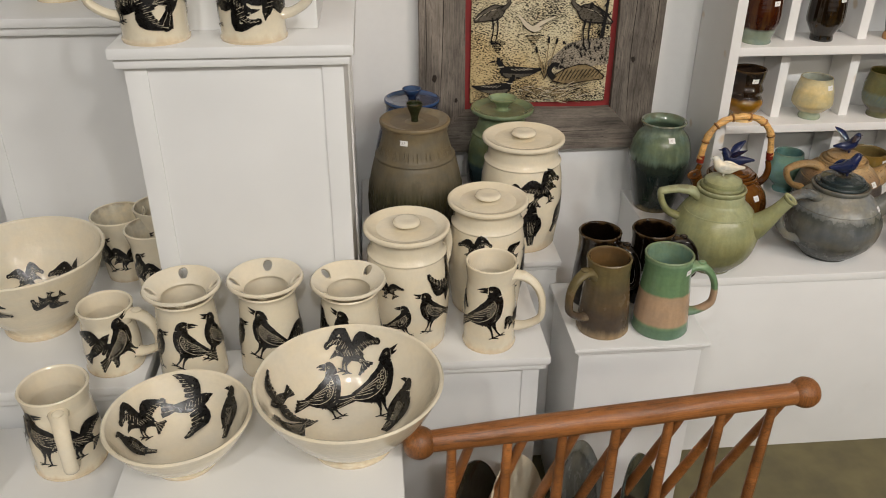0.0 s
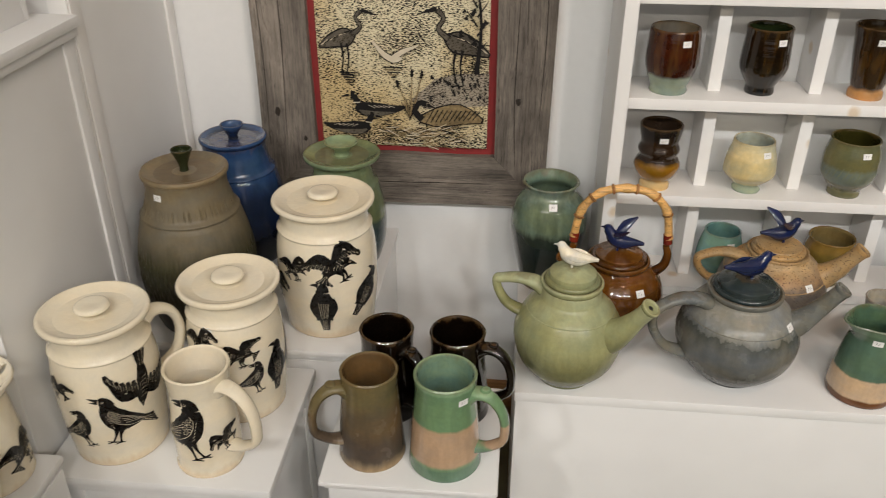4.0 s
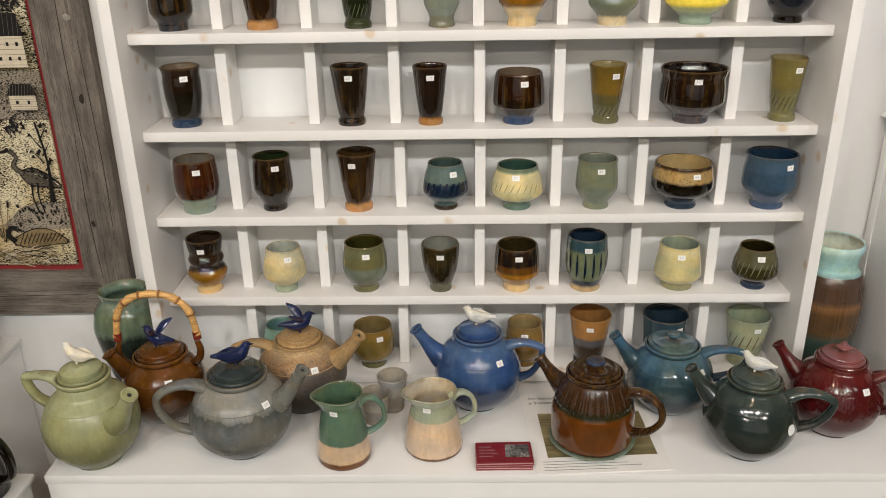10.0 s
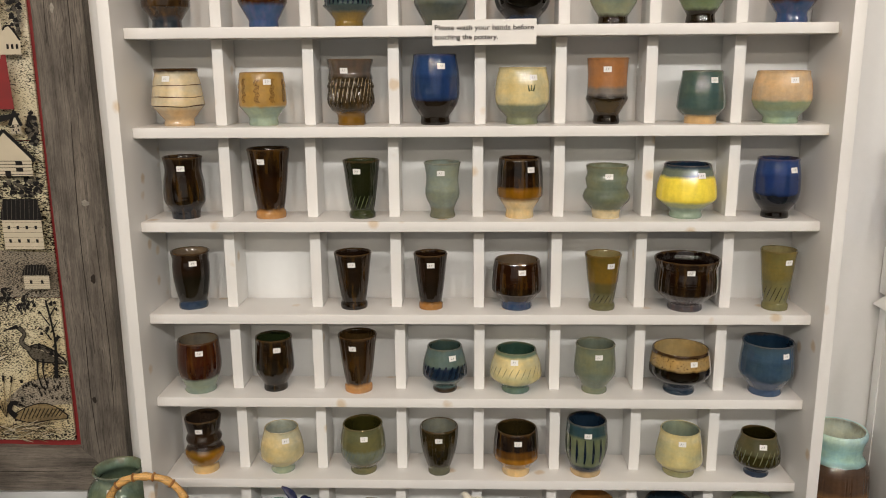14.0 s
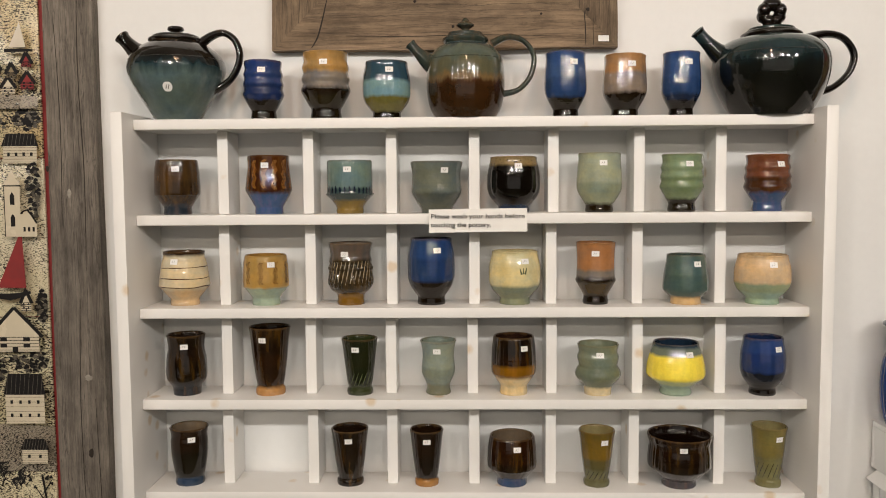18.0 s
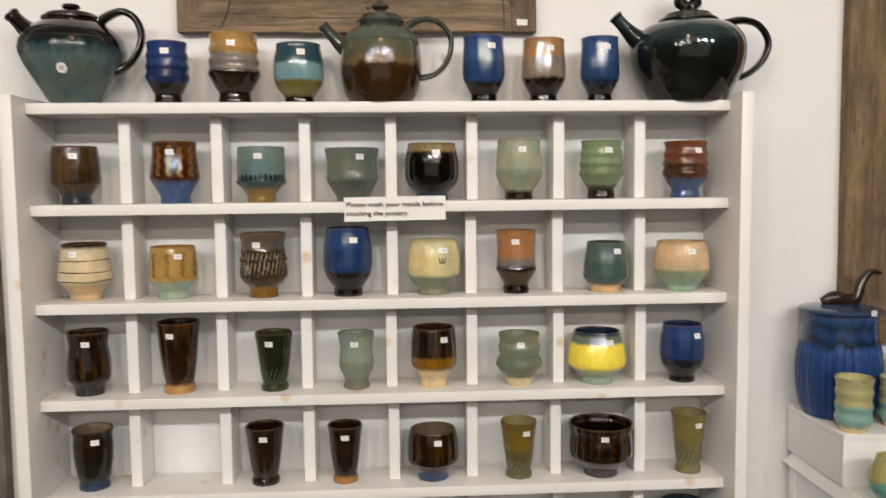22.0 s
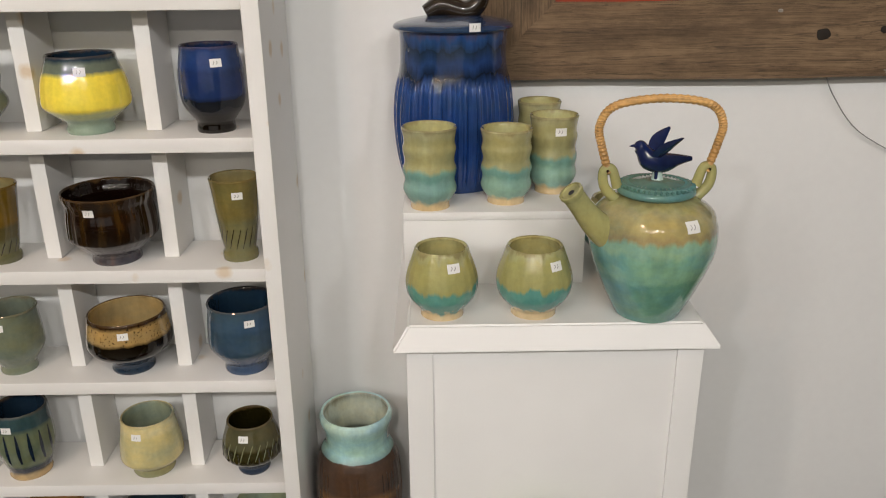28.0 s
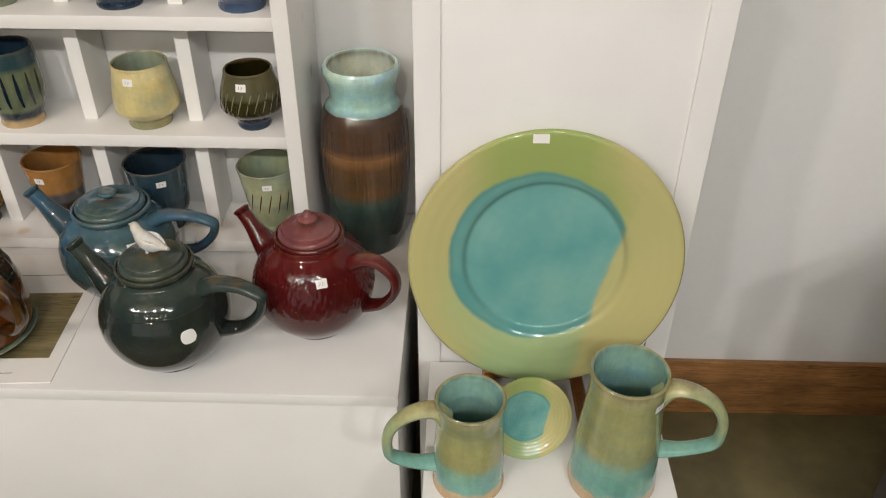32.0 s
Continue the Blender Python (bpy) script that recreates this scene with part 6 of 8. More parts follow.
bowl("large cream bowl painted inside with black birds", -0.040, 0.747, 0.47, 0.108, 0.091,
     [("glance", 122, .53, .066, .24, 1), ("fly", 89, .83, .074, .05, -1), ("stand", 58, .58, .076, -.12, 1), ("dive", 172, .78, .050, -2.0, 1), ("stand", 197, .60, .056, 1.45, -1), ("perch", 21, .58, .062, -.7, 1)])
bowl("cream bowl painted inside with black birds", -0.231, 0.733, 0.47, 0.082, 0.063,
     [("dive", 89, .70, .058, .30, 1), ("fly", 150, .72, .062, .9, -1), ("perch", 35, .74, .054, -.32, 1), ("perch", 187, .66, .044, 1.57, 1)])
bt, bp = bowl("large cream bowl painted with black birds on a pedestal", -0.488, 1.030, 0.47, 0.106, 0.118,
              [("fly", 120, .62, .05, .4, 1), ("dive", 60, .62, .055, 1.0, 1), ("fly", 200, .6, .05, 0, -1), ("fly", -80, .6, .05, 1, 1), ("dive", 10, .7, .05, .5, 1)])
for a in (-100, -55, -140):
    painted_bird(bt, around(bp, radians(a)), "fly", 0, 0.085, 0.042, 2.6, 1)
bowl("cream bowl painted with black birds on the floor pedestal", -0.545, 0.720, 0.42, 0.085, 0.064, [("fly", 30, .6, .05, 0, 1)])
bowl("shallow cream bowl on the tall pedestal", -0.470, 1.330, 0.865, 0.075, 0.05, [])
SHAPES["flaredcup"] = [(0.70, 0), (0.74, 0.03), (0.80, 0.3), (0.84, 0.6), (0.86, 0.78), (0.96, 0.93), (1.0, 1)]
for x, y, r, h in ((-0.398, 1.165, 0.042, 0.105), (-0.335, 1.110, 0.040, 0.108), (-0.335, 1.170, 0.040, 0.115)):
    ob = cup("cream vase painted with black birds behind the bowl", x, y, 0.47, h, r, "flaredcup", [(0, "d8ccb2"), (.5, "dcd2bb")], "d0c8b4", None, None, "vase", "small cream vases", {"mottle": 0.1}, 0.004, "vase")
    ob.data.materials[0] = CREAM
    pf = scaled(SHAPES["flaredcup"], r, h)
    painted_bird(ob, around(pf, -1.2), "fly", 0, h * 0.42, 0.05, 0.2, -1)
    painted_bird(ob, around(pf, -2.2), "stand", 0, h * 0.42, 0.05, 0.2, 1)

# ---- the right-hand pedestal ----
AQUA = [(0, "cbb58c"), (.11, "86aa9c"), (.38, "78a294"), (.50, "a5a172"), (.9, "aaa67c")]
AQUA_ROUND = [(0, "cbb58c"), (.13, "528e86"), (.36, "5f988c"), (.50, "a39f66"), (.9, "a3a274")]


def aqua(label, x, y, z, h, r, shape, rib=None, tag=None, drip=0.09):
    return cup(label, x, y, z, h, r, shape, AQUA if shape == "ripple" else AQUA_ROUND, "b3ae7a", rib, tag, gk={"drip": drip, "soft": 0.03, "mottle": 0.15, "rough": 0.12}, group="aqua tumblers", tint=raw)


BOX = 0.893 + 0.083
aqua("tall rippled tumbler in olive over aqua", 1.953, 1.398, BOX, 0.086, 0.0295, "ripple", None, None)
aqua("tall rippled tumbler in olive over aqua", 2.036, 1.414, BOX, 0.080, 0.0285, "ripple", None, None)
aqua("tall rippled tumbler in olive over aqua", 2.092, 1.452, BOX, 0.086, 0.0275, "ripple", None, -1.4)
aqua("tall rippled tumbler in olive over aqua", 2.083, 1.515, BOX, 0.090, 0.026, "ripple", None, -1.3)
SHAPES["round"] = [(0.60, 0), (0.60, 0.08), (0.66, 0.13), (0.92, 0.30), (1.0, 0.48), (0.96, 0.66), (0.82, 0.88), (0.74, 1)]
aqua("round cup in olive running over aqua", 1.964, 1.303, 0.893, 0.070, 0.036, "round", ribbed(12, .016), -1.2, 0.22)
aqua("round cup in olive running over aqua", 2.056, 1.304, 0.893, 0.070, 0.038, "round", ribbed(12, .016), -1.0, 0.22)
aqua("round cup in olive running over aqua", 2.168, 1.455, 0.893, 0.071, 0.038, "round", ribbed(12, .016), None, 0.22)

BLUER = glaze([(0, raw("22407a")), (0.62, raw("2a4a86")), (0.70, raw("141d2a")), (0.77, raw("263f6e")), (0.86, raw("1f2e44")), (0.92, raw("2a4a80"))], soft=0.04, drip=0.09, rough=0.10, streak=0.2)
BIGJ = [(0.80, 0), (0.84, 0.02), (0.95, 0.20), (1.0, 0.42), (0.97, 0.60), (0.91, 0.71), (0.875, 0.80), (0.87, 0.92), (0.88, 1)]
jt = thing("jar", "tall ribbed blue lidded jar with a brown twisted handle", "jar", pose(1.981, 1.496, BOX))
pf = scaled(BIGJ, 0.069, 0.177)
part("body", spin(bmesh.new(), pf, 336, 0, ribbed(76, .016, 0, .004, .128)), BLUER, jt)
LIDB = one(col("2a4684"), rough=0.2)
li = part("lid", spin(bmesh.new(), curve_through([(0.050, -0.003), (0.0655, 0.0), (0.067, 0.004), (0.059, 0.008), (0.030, 0.013), (0.001, 0.014)], 3), 44), LIDB, jt, m=pose(0, 0, 0.177))
part("twisted_handle", tube_bm([(-0.030, 0, 0.016), (-0.012, 0, 0.024), (0.012, 0, 0.018), (0.028, 0, 0.026), (0.036, 0, 0.050), (0.052, 0, 0.066), (0.070, 0, 0.064)],
                               [0.009, 0.0115, 0.0115, 0.0105, 0.0080, 0.006, 0.003], 12), one(col("3a2f2a"), rough=0.2), li, "brown twisted clay handle")
tag_on(jt, [(0.0675, 0.174), (0.0675, 0.192)], -1.25, 0.183)

KET = glaze([(0, raw("659990")), (0.4, raw("78a89c")), (0.62, raw("86ae9e")), (0.735, raw("978d6c")), (0.79, raw("a39c72")), (0.95, raw("a2a06c"))], soft=0.02, drip=0.08, rough=0.09, mottle=0.4)
OLIVE = one(raw("a2a06c"), rough=0.12, mottle=0.15)
KBODY = [(0.50, 0), (0.54, 0.02), (0.72, 0.20), (0.94, 0.48), (1.0, 0.67), (0.92, 0.86), (0.66, 0.96), (0.50, 1)]
kt = thing("teapot", "aqua and olive kettle with a cane handle and blue bird", "teapot", pose(2.170, 1.302, 0.893, 0, 0, 200), "teapots")
pf = scaled(KBODY, 0.0615, 0.124)
part("body", spin(bmesh.new(), pf, 48), KET, kt)
spout_parts(kt, OLIVE, (0.034, 0.084), (0.092, 0.134), 0.0165, 0.0105)
li = part("lid", lid_bm(0.037, 0.012), one(col("4f9a90")), kt, "ridged aqua lid", m=pose(0, 0, 0.125))
part("bird_knob", bird_bm("up", 0.042), COBALT, li, "modelled blue bird on the lid", m=pose(0, 0, 0.014, 0, 0, -20))
part("bird_foot", spin(bmesh.new(), curve_through([(0.010, 0.008), (0.006, 0.012), (0.0045, 0.018), (0.004, 0.022)], 3), 16), one((0.45, 0.60, 0.55), lip=0), li, "pale dripped stem under the bird")
bm = bmesh.new()
for k in range(40):
    a = 2 * math.pi * k / 40
    tube_bm([(0.026 * math.cos(a), 0.026 * math.sin(a), 0.0095), (0.036 * math.cos(a), 0.036 * math.sin(a), 0.0068)], [0.0012, 0.0014], 6, 1, bm, 1, side=(0, 0, 1))
part("lid_ridges", bm, one(col("3f8a80")), li)
line = curve_through([(0.047, 0, 0.144), (0.055, 0, 0.170), (0.058, 0, 0.190), (0.044, 0, 0.208), (0.0, 0, 0.214), (-0.044, 0, 0.208), (-0.058, 0, 0.190), (-0.055, 0, 0.170), (-0.047, 0, 0.144)], 15)
KH = pose(0, 0, 0, 0, 0, -198)
part("cane_handle", tube_bm(line, [0.0035 + (0.0008 if i % 2 else 0) for i in range(len(line))], 10, 1, None, 2), CANE, kt, "woven cane wrapped handle", m=KH)
for s in (1, -1):
    part("lug", tube_bm([(s * 0.036, 0, 0.116), (s * 0.050, 0, 0.130), (s * 0.052, 0, 0.146), (s * 0.044, 0, 0.148), (s * 0.038, 0, 0.130)], [0.0055, 0.005, 0.0045, 0.0045, 0.005], 10), OLIVE, kt, m=KH)
    part("binding", tube_bm([(s * 0.046, 0.004, 0.142), (s * 0.052, 0, 0.150), (s * 0.048, -0.004, 0.146)], [0.0016] * 3, 6), one((0.03, 0.012, 0.008)), kt, m=KH)
tag_on(kt, pf, radians(-62 - 205), 0.106, 0.014, 0.0100)

# plate, its stand and the two big mugs
PLATE = [(0.001, 0.010), (0.070, 0.010), (0.082, 0.0115), (0.088, 0.018), (0.110, 0.023), (0.136, 0.027), (0.141, 0.026), (0.140, 0.022), (0.110, 0.017), (0.090, 0.010), (0.080, 0.004), (0.078, 0.0), (0.070, 0.0), (0.068, 0.003), (0.001, 0.003)]
def plate_glaze(name, k):
    m, tr, b = nodes_of(name)
    tc = tr.nodes.new("ShaderNodeTexCoord")
    ln = tr.nodes.new("ShaderNodeVectorMath")
    ln.operation = "LENGTH"
    fl = tr.nodes.new("ShaderNodeMapping")
    fl.inputs["Scale"].default_value = (k, k, 0)
    fl.inputs["Location"].default_value = (0.006, -0.004, 0)
    tr.links.new(tc.outputs["Object"], fl.inputs["Vector"])
    tr.links.new(fl.outputs["Vector"], ln.inputs[0])
    nz = noise_of(tr, tc.outputs["Object"], 14 * k, 3)
    ad = tr.nodes.new("ShaderNodeMath")
    ad.operation, ad.inputs[1].default_value = "MULTIPLY_ADD", 0.012
    tr.links.new(nz, ad.inputs[0])
    tr.links.new(ln.outputs["Value"], ad.inputs[2])
    sep = tr.nodes.new("ShaderNodeSeparateXYZ")
    tr.links.new(tc.outputs["Object"], sep.inputs[0])
    wide = noise_of(tr, tc.outputs["Object"], 7 * k, 2)
    side = tr.nodes.new("ShaderNodeMath")
    side.operation = "ABSOLUTE"
    tr.links.new(sep.outputs["X"], side.inputs[0])
    away = tr.nodes.new("ShaderNodeMath")
    away.operation, away.inputs[1].default_value = "MULTIPLY", 6.0 * k
    tr.links.new(side.outputs[0], away.inputs[0])
    both_ = tr.nodes.new("ShaderNodeMath")
    both_.operation, both_.inputs[1].default_value = "MULTIPLY_ADD", 0.8
    tr.links.new(wide, both_.inputs[0])
    tr.links.new(away.outputs[0], both_.inputs[2])
    top_green = ramp_of(tr, sep.outputs["Y"], ((0.0, raw("9bb080")), (0.06 / k, raw("95a562"))))
    straw = mixed(tr, wide, raw("a8aa74"), raw("bdb27c"))
    rim = mixed(tr, ramp_of(tr, both_.outputs[0], ((0.70, 0.0), (0.98, 1.0))), top_green, straw)
    # the straw glaze runs in over one side of the aqua well
    dot = tr.nodes.new("ShaderNodeVectorMath")
    dot.operation = "DOT_PRODUCT"
    dot.inputs[1].default_value = (k, -0.276 * k, 0)
    tr.links.new(tc.outputs["Object"], dot.inputs[0])
    run = tr.nodes.new("ShaderNodeMath")
    run.operation, run.inputs[1].default_value = "MULTIPLY_ADD", 0.016
    tr.links.new(nz, run.inputs[0])
    tr.links.new(dot.outputs["Value"], run.inputs[2])
    inside = mixed(tr, ramp_of(tr, nz, ((0.35, 0.0), (0.7, 1.0))), raw("5c9896"), raw("78aaa2"))
    edge = ramp_of(tr, ad.outputs[0], ((0.0965, 0.0), (0.0995, 1.0)))
    ring = ramp_of(tr, ad.outputs[0], ((0.092, 0.0), (0.0975, 0.8), (0.1005, 0.0)))
    c = mixed(tr, edge, inside, rim)
    c = mixed(tr, ring, c, raw("46888a"))
    c = mixed(tr, ramp_of(tr, run.outputs[0], ((0.0775, 0.0), (0.0800, 0.95))), c, straw)
    tr.links.new(c, b.inputs["Base Color"])
    b.inputs["Roughness"].default_value = 0.12
    wave = add(tr, "ShaderNodeTexWave", Scale=26.0 * k, Distortion=0.6)
    wave.wave_type, wave.rings_direction = "RINGS", "Z"
    tr.links.new(tc.outputs["Object"], wave.inputs["Vector"])
    bumped(tr, b, mixed(tr, 0.5, nz, wave.outputs["Fac"]), 0.25, 0.0016)
    return m


PLATE_M, SAUCER_M = plate_glaze("plate_glaze", 1.0), plate_glaze("saucer_glaze", 3.4)
px, py, pz, lean = 2.064, 1.236, 0.557, 78
t = thing("plate", "large green plate with an aqua centre leaning on a stand", "plate", pose(px, py, pz, lean, 0, 0))
part("dish", spin(bmesh.new(), curve_through(PLATE, 3), 96), PLATE_M, t, m=pose(0, 0, -0.012))
part("price_tag", box_bm(-0.008, 0.008, -0.004, 0.005, 0.0152, 0.0156), TAGM, t, smooth=False, m=pose(-0.012, 0.133, 0.0))
t = thing("plate_stand", "small reddish wooden plate stand", "plate stand", pose(2.062, 1.185, 0.385))
for s in (-1, 1):
    part("arm", tube_bm([(s * 0.050, 0.055, 0.006), (s * 0.052, 0.0, 0.006), (s * 0.053, -0.028, 0.008), (s * 0.053, -0.034, 0.024), (s * 0.053, -0.026, 0.036)], [0.006, 0.006, 0.006, 0.005, 0.004], 8, 1.3, side=(1, 0, 0)), CHERRY, t)
    part("upright", tube_bm([(s * 0.050, 0.050, 0.006), (s * 0.040, 0.062, 0.06), (s * 0.030, 0.072, 0.11)], [0.006, 0.005, 0.004], 8, 1.3, side=(1, 0, 0)), CHERRY, t)
part("crossbar", tube_bm([(-0.05, 0.05, 0.006), (0.05, 0.05, 0.006)], [0.005, 0.005], 8), CHERRY, t)
MUGB = glaze([(0, raw("b89c7c")), (0.06, raw("b4a486")), (0.10, raw("6aa098")), (0.30, raw("78a498")), (0.40, raw("94986c")), (0.9, raw("a2a278"))], soft=0.05, drip=0.07, rough=0.12, mottle=0.2)
MH = glaze([(0, raw("78a89c")), (0.4, raw("98a47c")), (0.9, raw("aaa67c"))], soft=0.15, rough=0.12, mottle=0.15)
mug("big mug in olive running into aqua", 1.988, 1.090, 0.385, 0.0365, 0.113, 8, MUGB, one(raw("7fa6a0")), "mug", MH, out=0.046)
mug("big tapered mug in olive running into aqua", 2.134, 1.094, 0.385, 0.0435, 0.150, 172, MUGB, one(raw("7fa6a0")), "stein", MH, out=0.052, tag=-45, zb=0.34)
t = thing("saucer", "small green and yellow saucer leaning by the mugs", "saucer", pose(2.048, 1.135, 0.430, 66, 0, 8))
part("dish", spin(bmesh.new(), curve_through([(0.001, 0.004), (0.024, 0.005), (0.042, 0.010), (0.043, 0.0085), (0.024, 0.0), (0.001, 0.0)], 4), 48), SAUCER_M, t)

# dark pedestal with a bowl and a covered jar
t = thing("pedestal", "dark brown pedestal standing turned beside the wall", "pedestal", pose(2.765, 1.459, 0, 0, 0, 41.6))
part("body", box_bm(-0.345, 0.075, -0.50, -0.004, 0, 0.512, 0.003), DARKTOP, t)
part("top_board", box_bm(-0.350, 0.080, -0.505, 0.0, 0.512, 0.530, 0.002), DARKTOP, t)
TANJ = glaze([(0, raw("9a9270")), (0.12, raw("5e4726")), (0.74, raw("6a522c")), (0.82, raw("a8a27c"))], soft=0.04, drip=0.16, rough=0.08)
lidded_jar("round tan covered jar with a blue bird on its lid", 2.803, 1.385, 0.538, 0.084, 0.120, TANJ, BLUEJ, ("disc", 0.008, 0.004, BLUEJ), (), GLOBE, 0.034)
solid("bird_knob", bird_bm("folded", 0.044), COBALT, "small blue clay bird on the jar lid", "bird figure", pose(2.803, 1.385, 0.538 + 0.130, 0, 0, -165))
solid("dish", spin(bmesh.new(), curve_through([(0.05, 0), (0.06, 0.002), (0.100, 0.012), (0.103, 0.016), (0.096, 0.016), (0.06, 0.007), (0.001, 0.007)], 3), 40), one(col("6b6250")), "shallow grey dish under the covered jar", "dish", pose(2.803, 1.385, 0.531))
RUST = one(col("5c2a18"), rough=0.3)
PAINT = glaze([(0, col("8aa0b4")), (0.5, col("9fb0be"))], rough=0.15)
bowl("rust red bowl painted inside in blue, yellow and brown", 2.748, 1.250, 0.531, 0.094, 0.070, [("fly", 100, .5, .06, 0, 1), ("dive", 20, .6, .05, 1, 1), ("stand", 200, .5, .06, 0, 1)], m=RUST, inner=PAINT)

# ---- framed tile pictures ----


def lino(name, light, warm, dark_amount, scale=(1, 1, 1)):
    """Cream glazed tile with an inked woodcut texture of short dashes."""
    m, t, b = nodes_of(name)
    v = coords(t, "Object", scale, 3.0)
    w = noise_of(t, v, 5, 3)
    c = mixed(t, ramp_of(t, w, ((0.45, 0.0), (0.62, 0.85))), light, warm)
    d = noise_of(t, coords(t, "Object", (250, 1, 880), 2.0), 1.0, 3, 0.55)
    patch = noise_of(t, v, 11, 4)
    th = t.nodes.new("ShaderNodeMath")
    th.operation = "MULTIPLY_ADD"
    th.inputs[1].default_value = 0.35
    t.links.new(patch, th.inputs[0])
    t.links.new(d, th.inputs[2])
    mask = ramp_of(t, th.outputs[0], ((dark_amount, 0.0), (dark_amount + 0.03, 1.0)))
    c = mixed(t, mask, c, (0.012, 0.011, 0.010))
    t.links.new(c, b.inputs["Base Color"])
    b.inputs["Roughness"].default_value = 0.16
    bumped(t, b, d, 0.3, 0.001)
    return m


T_PALE = lino("tile_cream", raw("cfc6ac"), raw("c9bd9a"), 0.74)
T_WATER = lino("tile_water", raw("cfc5a6"), raw("c0a878"), 0.70)
T_WHITE = lino("tile_pale", col("ddd3b4"), col("d9cfae"), 0.80)
T_LAND = lino("tile_land", raw("c6bd9e"), raw("aba07c"), 0.665)
T_DARK = lino("tile_dark", col("b0a47c"), col("8a8060"), 0.64)
T_GOLD = lino("tile_gold", raw("c6b084"), raw("bd8426"), 0.72)
SHADE = lino("tile_shade", raw("9a9080"), raw("867c6c"), 0.70)


def mitred(name, length, width, thick, m, parent, mm, label="", skew=(1, 1)):
    """A frame board along x, its inner edge shortened by mitres at both ends."""
    bm = bmesh.new()
    L, W = length / 2, width
    rng2 = random.Random(int(length * 1000) + int(width * 7000))
    lo, hi = [], []
    n = 14
    for i in range(n + 1):
        u = i / n
        wob = 0.0012 * math.sin(9 * u + length) + rng2.uniform(-0.0006, 0.0006)
        xo, xi = -L + 2 * L * u, -(L - W * skew[0]) + (2 * L - W * (skew[0] + skew[1])) * u
        lo.append((xo, wob))
        hi.append((xi, W - wob))
    for a, b_ in ((0, -thick),):
        bot = [bm.verts.new((x, y, 0)) for x, y in lo]
        top = [bm.verts.new((x, y, 0)) for x, y in hi]
        bot2 = [bm.verts.new((x, y, thick)) for x, y in lo]
        top2 = [bm.verts.new((x, y, thick)) for x, y in hi]
    for i in range(n):
        bm.faces.new((bot2[i], bot2[i + 1], top2[i + 1], top2[i]))
        bm.faces.new((bot[i + 1], bot[i], top[i], top[i + 1]))
        bm.faces.new((bot[i], bot[i + 1], bot2[i + 1], bot2[i]))
        bm.faces.new((top[i + 1], top[i], top2[i], top2[i + 1]))
    bm.faces.new((bot[0], bot2[0], top2[0], top[0]))
    bm.faces.new((bot[-1], top[-1], top2[-1], bot2[-1]))
    bmesh.ops.bevel(bm, geom=[e for e in bm.edges if e.is_manifold and e.calc_face_angle(0) > 1.2], offset=0.0015, segments=1, affect="EDGES")
    return part(name, bm, m, parent, label, m=mm)


def picture_frame(label, x0, x1, z0, z1, wood, width, mat, border, thick=0.024, widths=None):
    """A frame on the long wall; returns the thing and the inner rectangle for the tiles, in its own metres."""
    cx, cz = (x0 + x1) / 2, (z0 + z1) / 2
    t = thing("framed_picture", label, "picture", pose(cx, WY - 0.001, cz))
    X, Z = (x1 - x0) / 2, (z1 - z0) / 2
    base = pose(0, 0, 0, 90, 0, 0)
    wl, wr, wb, wt = widths or (width,) * 4
    mitred("frame_board", 2 * X, wb, thick, wood, t, Matrix.Translation((0, 0, -Z)) @ base, skew=(wl / wb, wr / wb))
    mitred("frame_board", 2 * X, wt, thick, wood, t, Matrix.Translation((0, 0, Z)) @ base @ pose(0, 0, 0, 0, 0, 180), skew=(wr / wt, wl / wt))
    mitred("frame_board", 2 * Z, wr, thick, wood, t, Matrix.Translation((X, 0, 0)) @ base @ pose(0, 0, 0, 0, 0, 90), skew=(wb / wr, wt / wr))
    mitred("frame_board", 2 * Z, wl, thick, wood, t, Matrix.Translation((-X, 0, 0)) @ base @ pose(0, 0, 0, 0, 0, -90), skew=(wt / wl, wb / wl))
    part("mat", box_bm(-X + wl * 0.7, X - wr * 0.7, -0.010, -0.002, -Z + wb * 0.7, Z - wt * 0.7), mat, t, smooth=False)
    return t, (-X + wl + border, X - wr - border, -Z + wb + border, Z - wt - border)


def board_mark(parent, name, x, z, r, tall=1.0, m=None, lift=0.0254):
    """A knot, nail hole or pale scar on the face of a frame board; x, z in the room, r its half width."""
    base = parent.matrix_basis.translation
    rnd, bm = random.Random(int(x * 7000 + z * 900)), bmesh.new()
    n = 12
    ring = [bm.verts.new((r * rnd.uniform(0.75, 1.2) * math.cos(k * 2 * math.pi / n), 0, r * tall * rnd.uniform(0.75, 1.2) * math.sin(k * 2 * math.pi / n))) for k in range(n)]
    mid = [bm.verts.new((v.co.x * 0.6, -0.0007, v.co.z * 0.6)) for v in ring]
    for k in range(n):
        bm.faces.new((ring[k], mid[k], mid[k - 1], ring[k - 1]))
    bm.faces.new(mid)
    bmesh.ops.recalc_face_normals(bm, faces=bm.faces)
    part(name, bm, m or KNOT, parent, m=pose(x - base.x, WY - lift - base.y, z - base.z))


def board_crack(parent, pts, width=0.0009, lift=0.0252):
    """A dark split or butt joint across a frame board."""
    base = parent.matrix_basis.translation
    bm = bmesh.new()
    strip(bm, lambda u, v, l: (u - base.x, WY - lift - base.y - l, v - base.z), pts, [width * 0.6] + [width] * (len(pts) - 2) + [width * 0.5], 0.0003, 0, 1, 4)
    part("crack", bm, KNOT, parent, smooth=False)


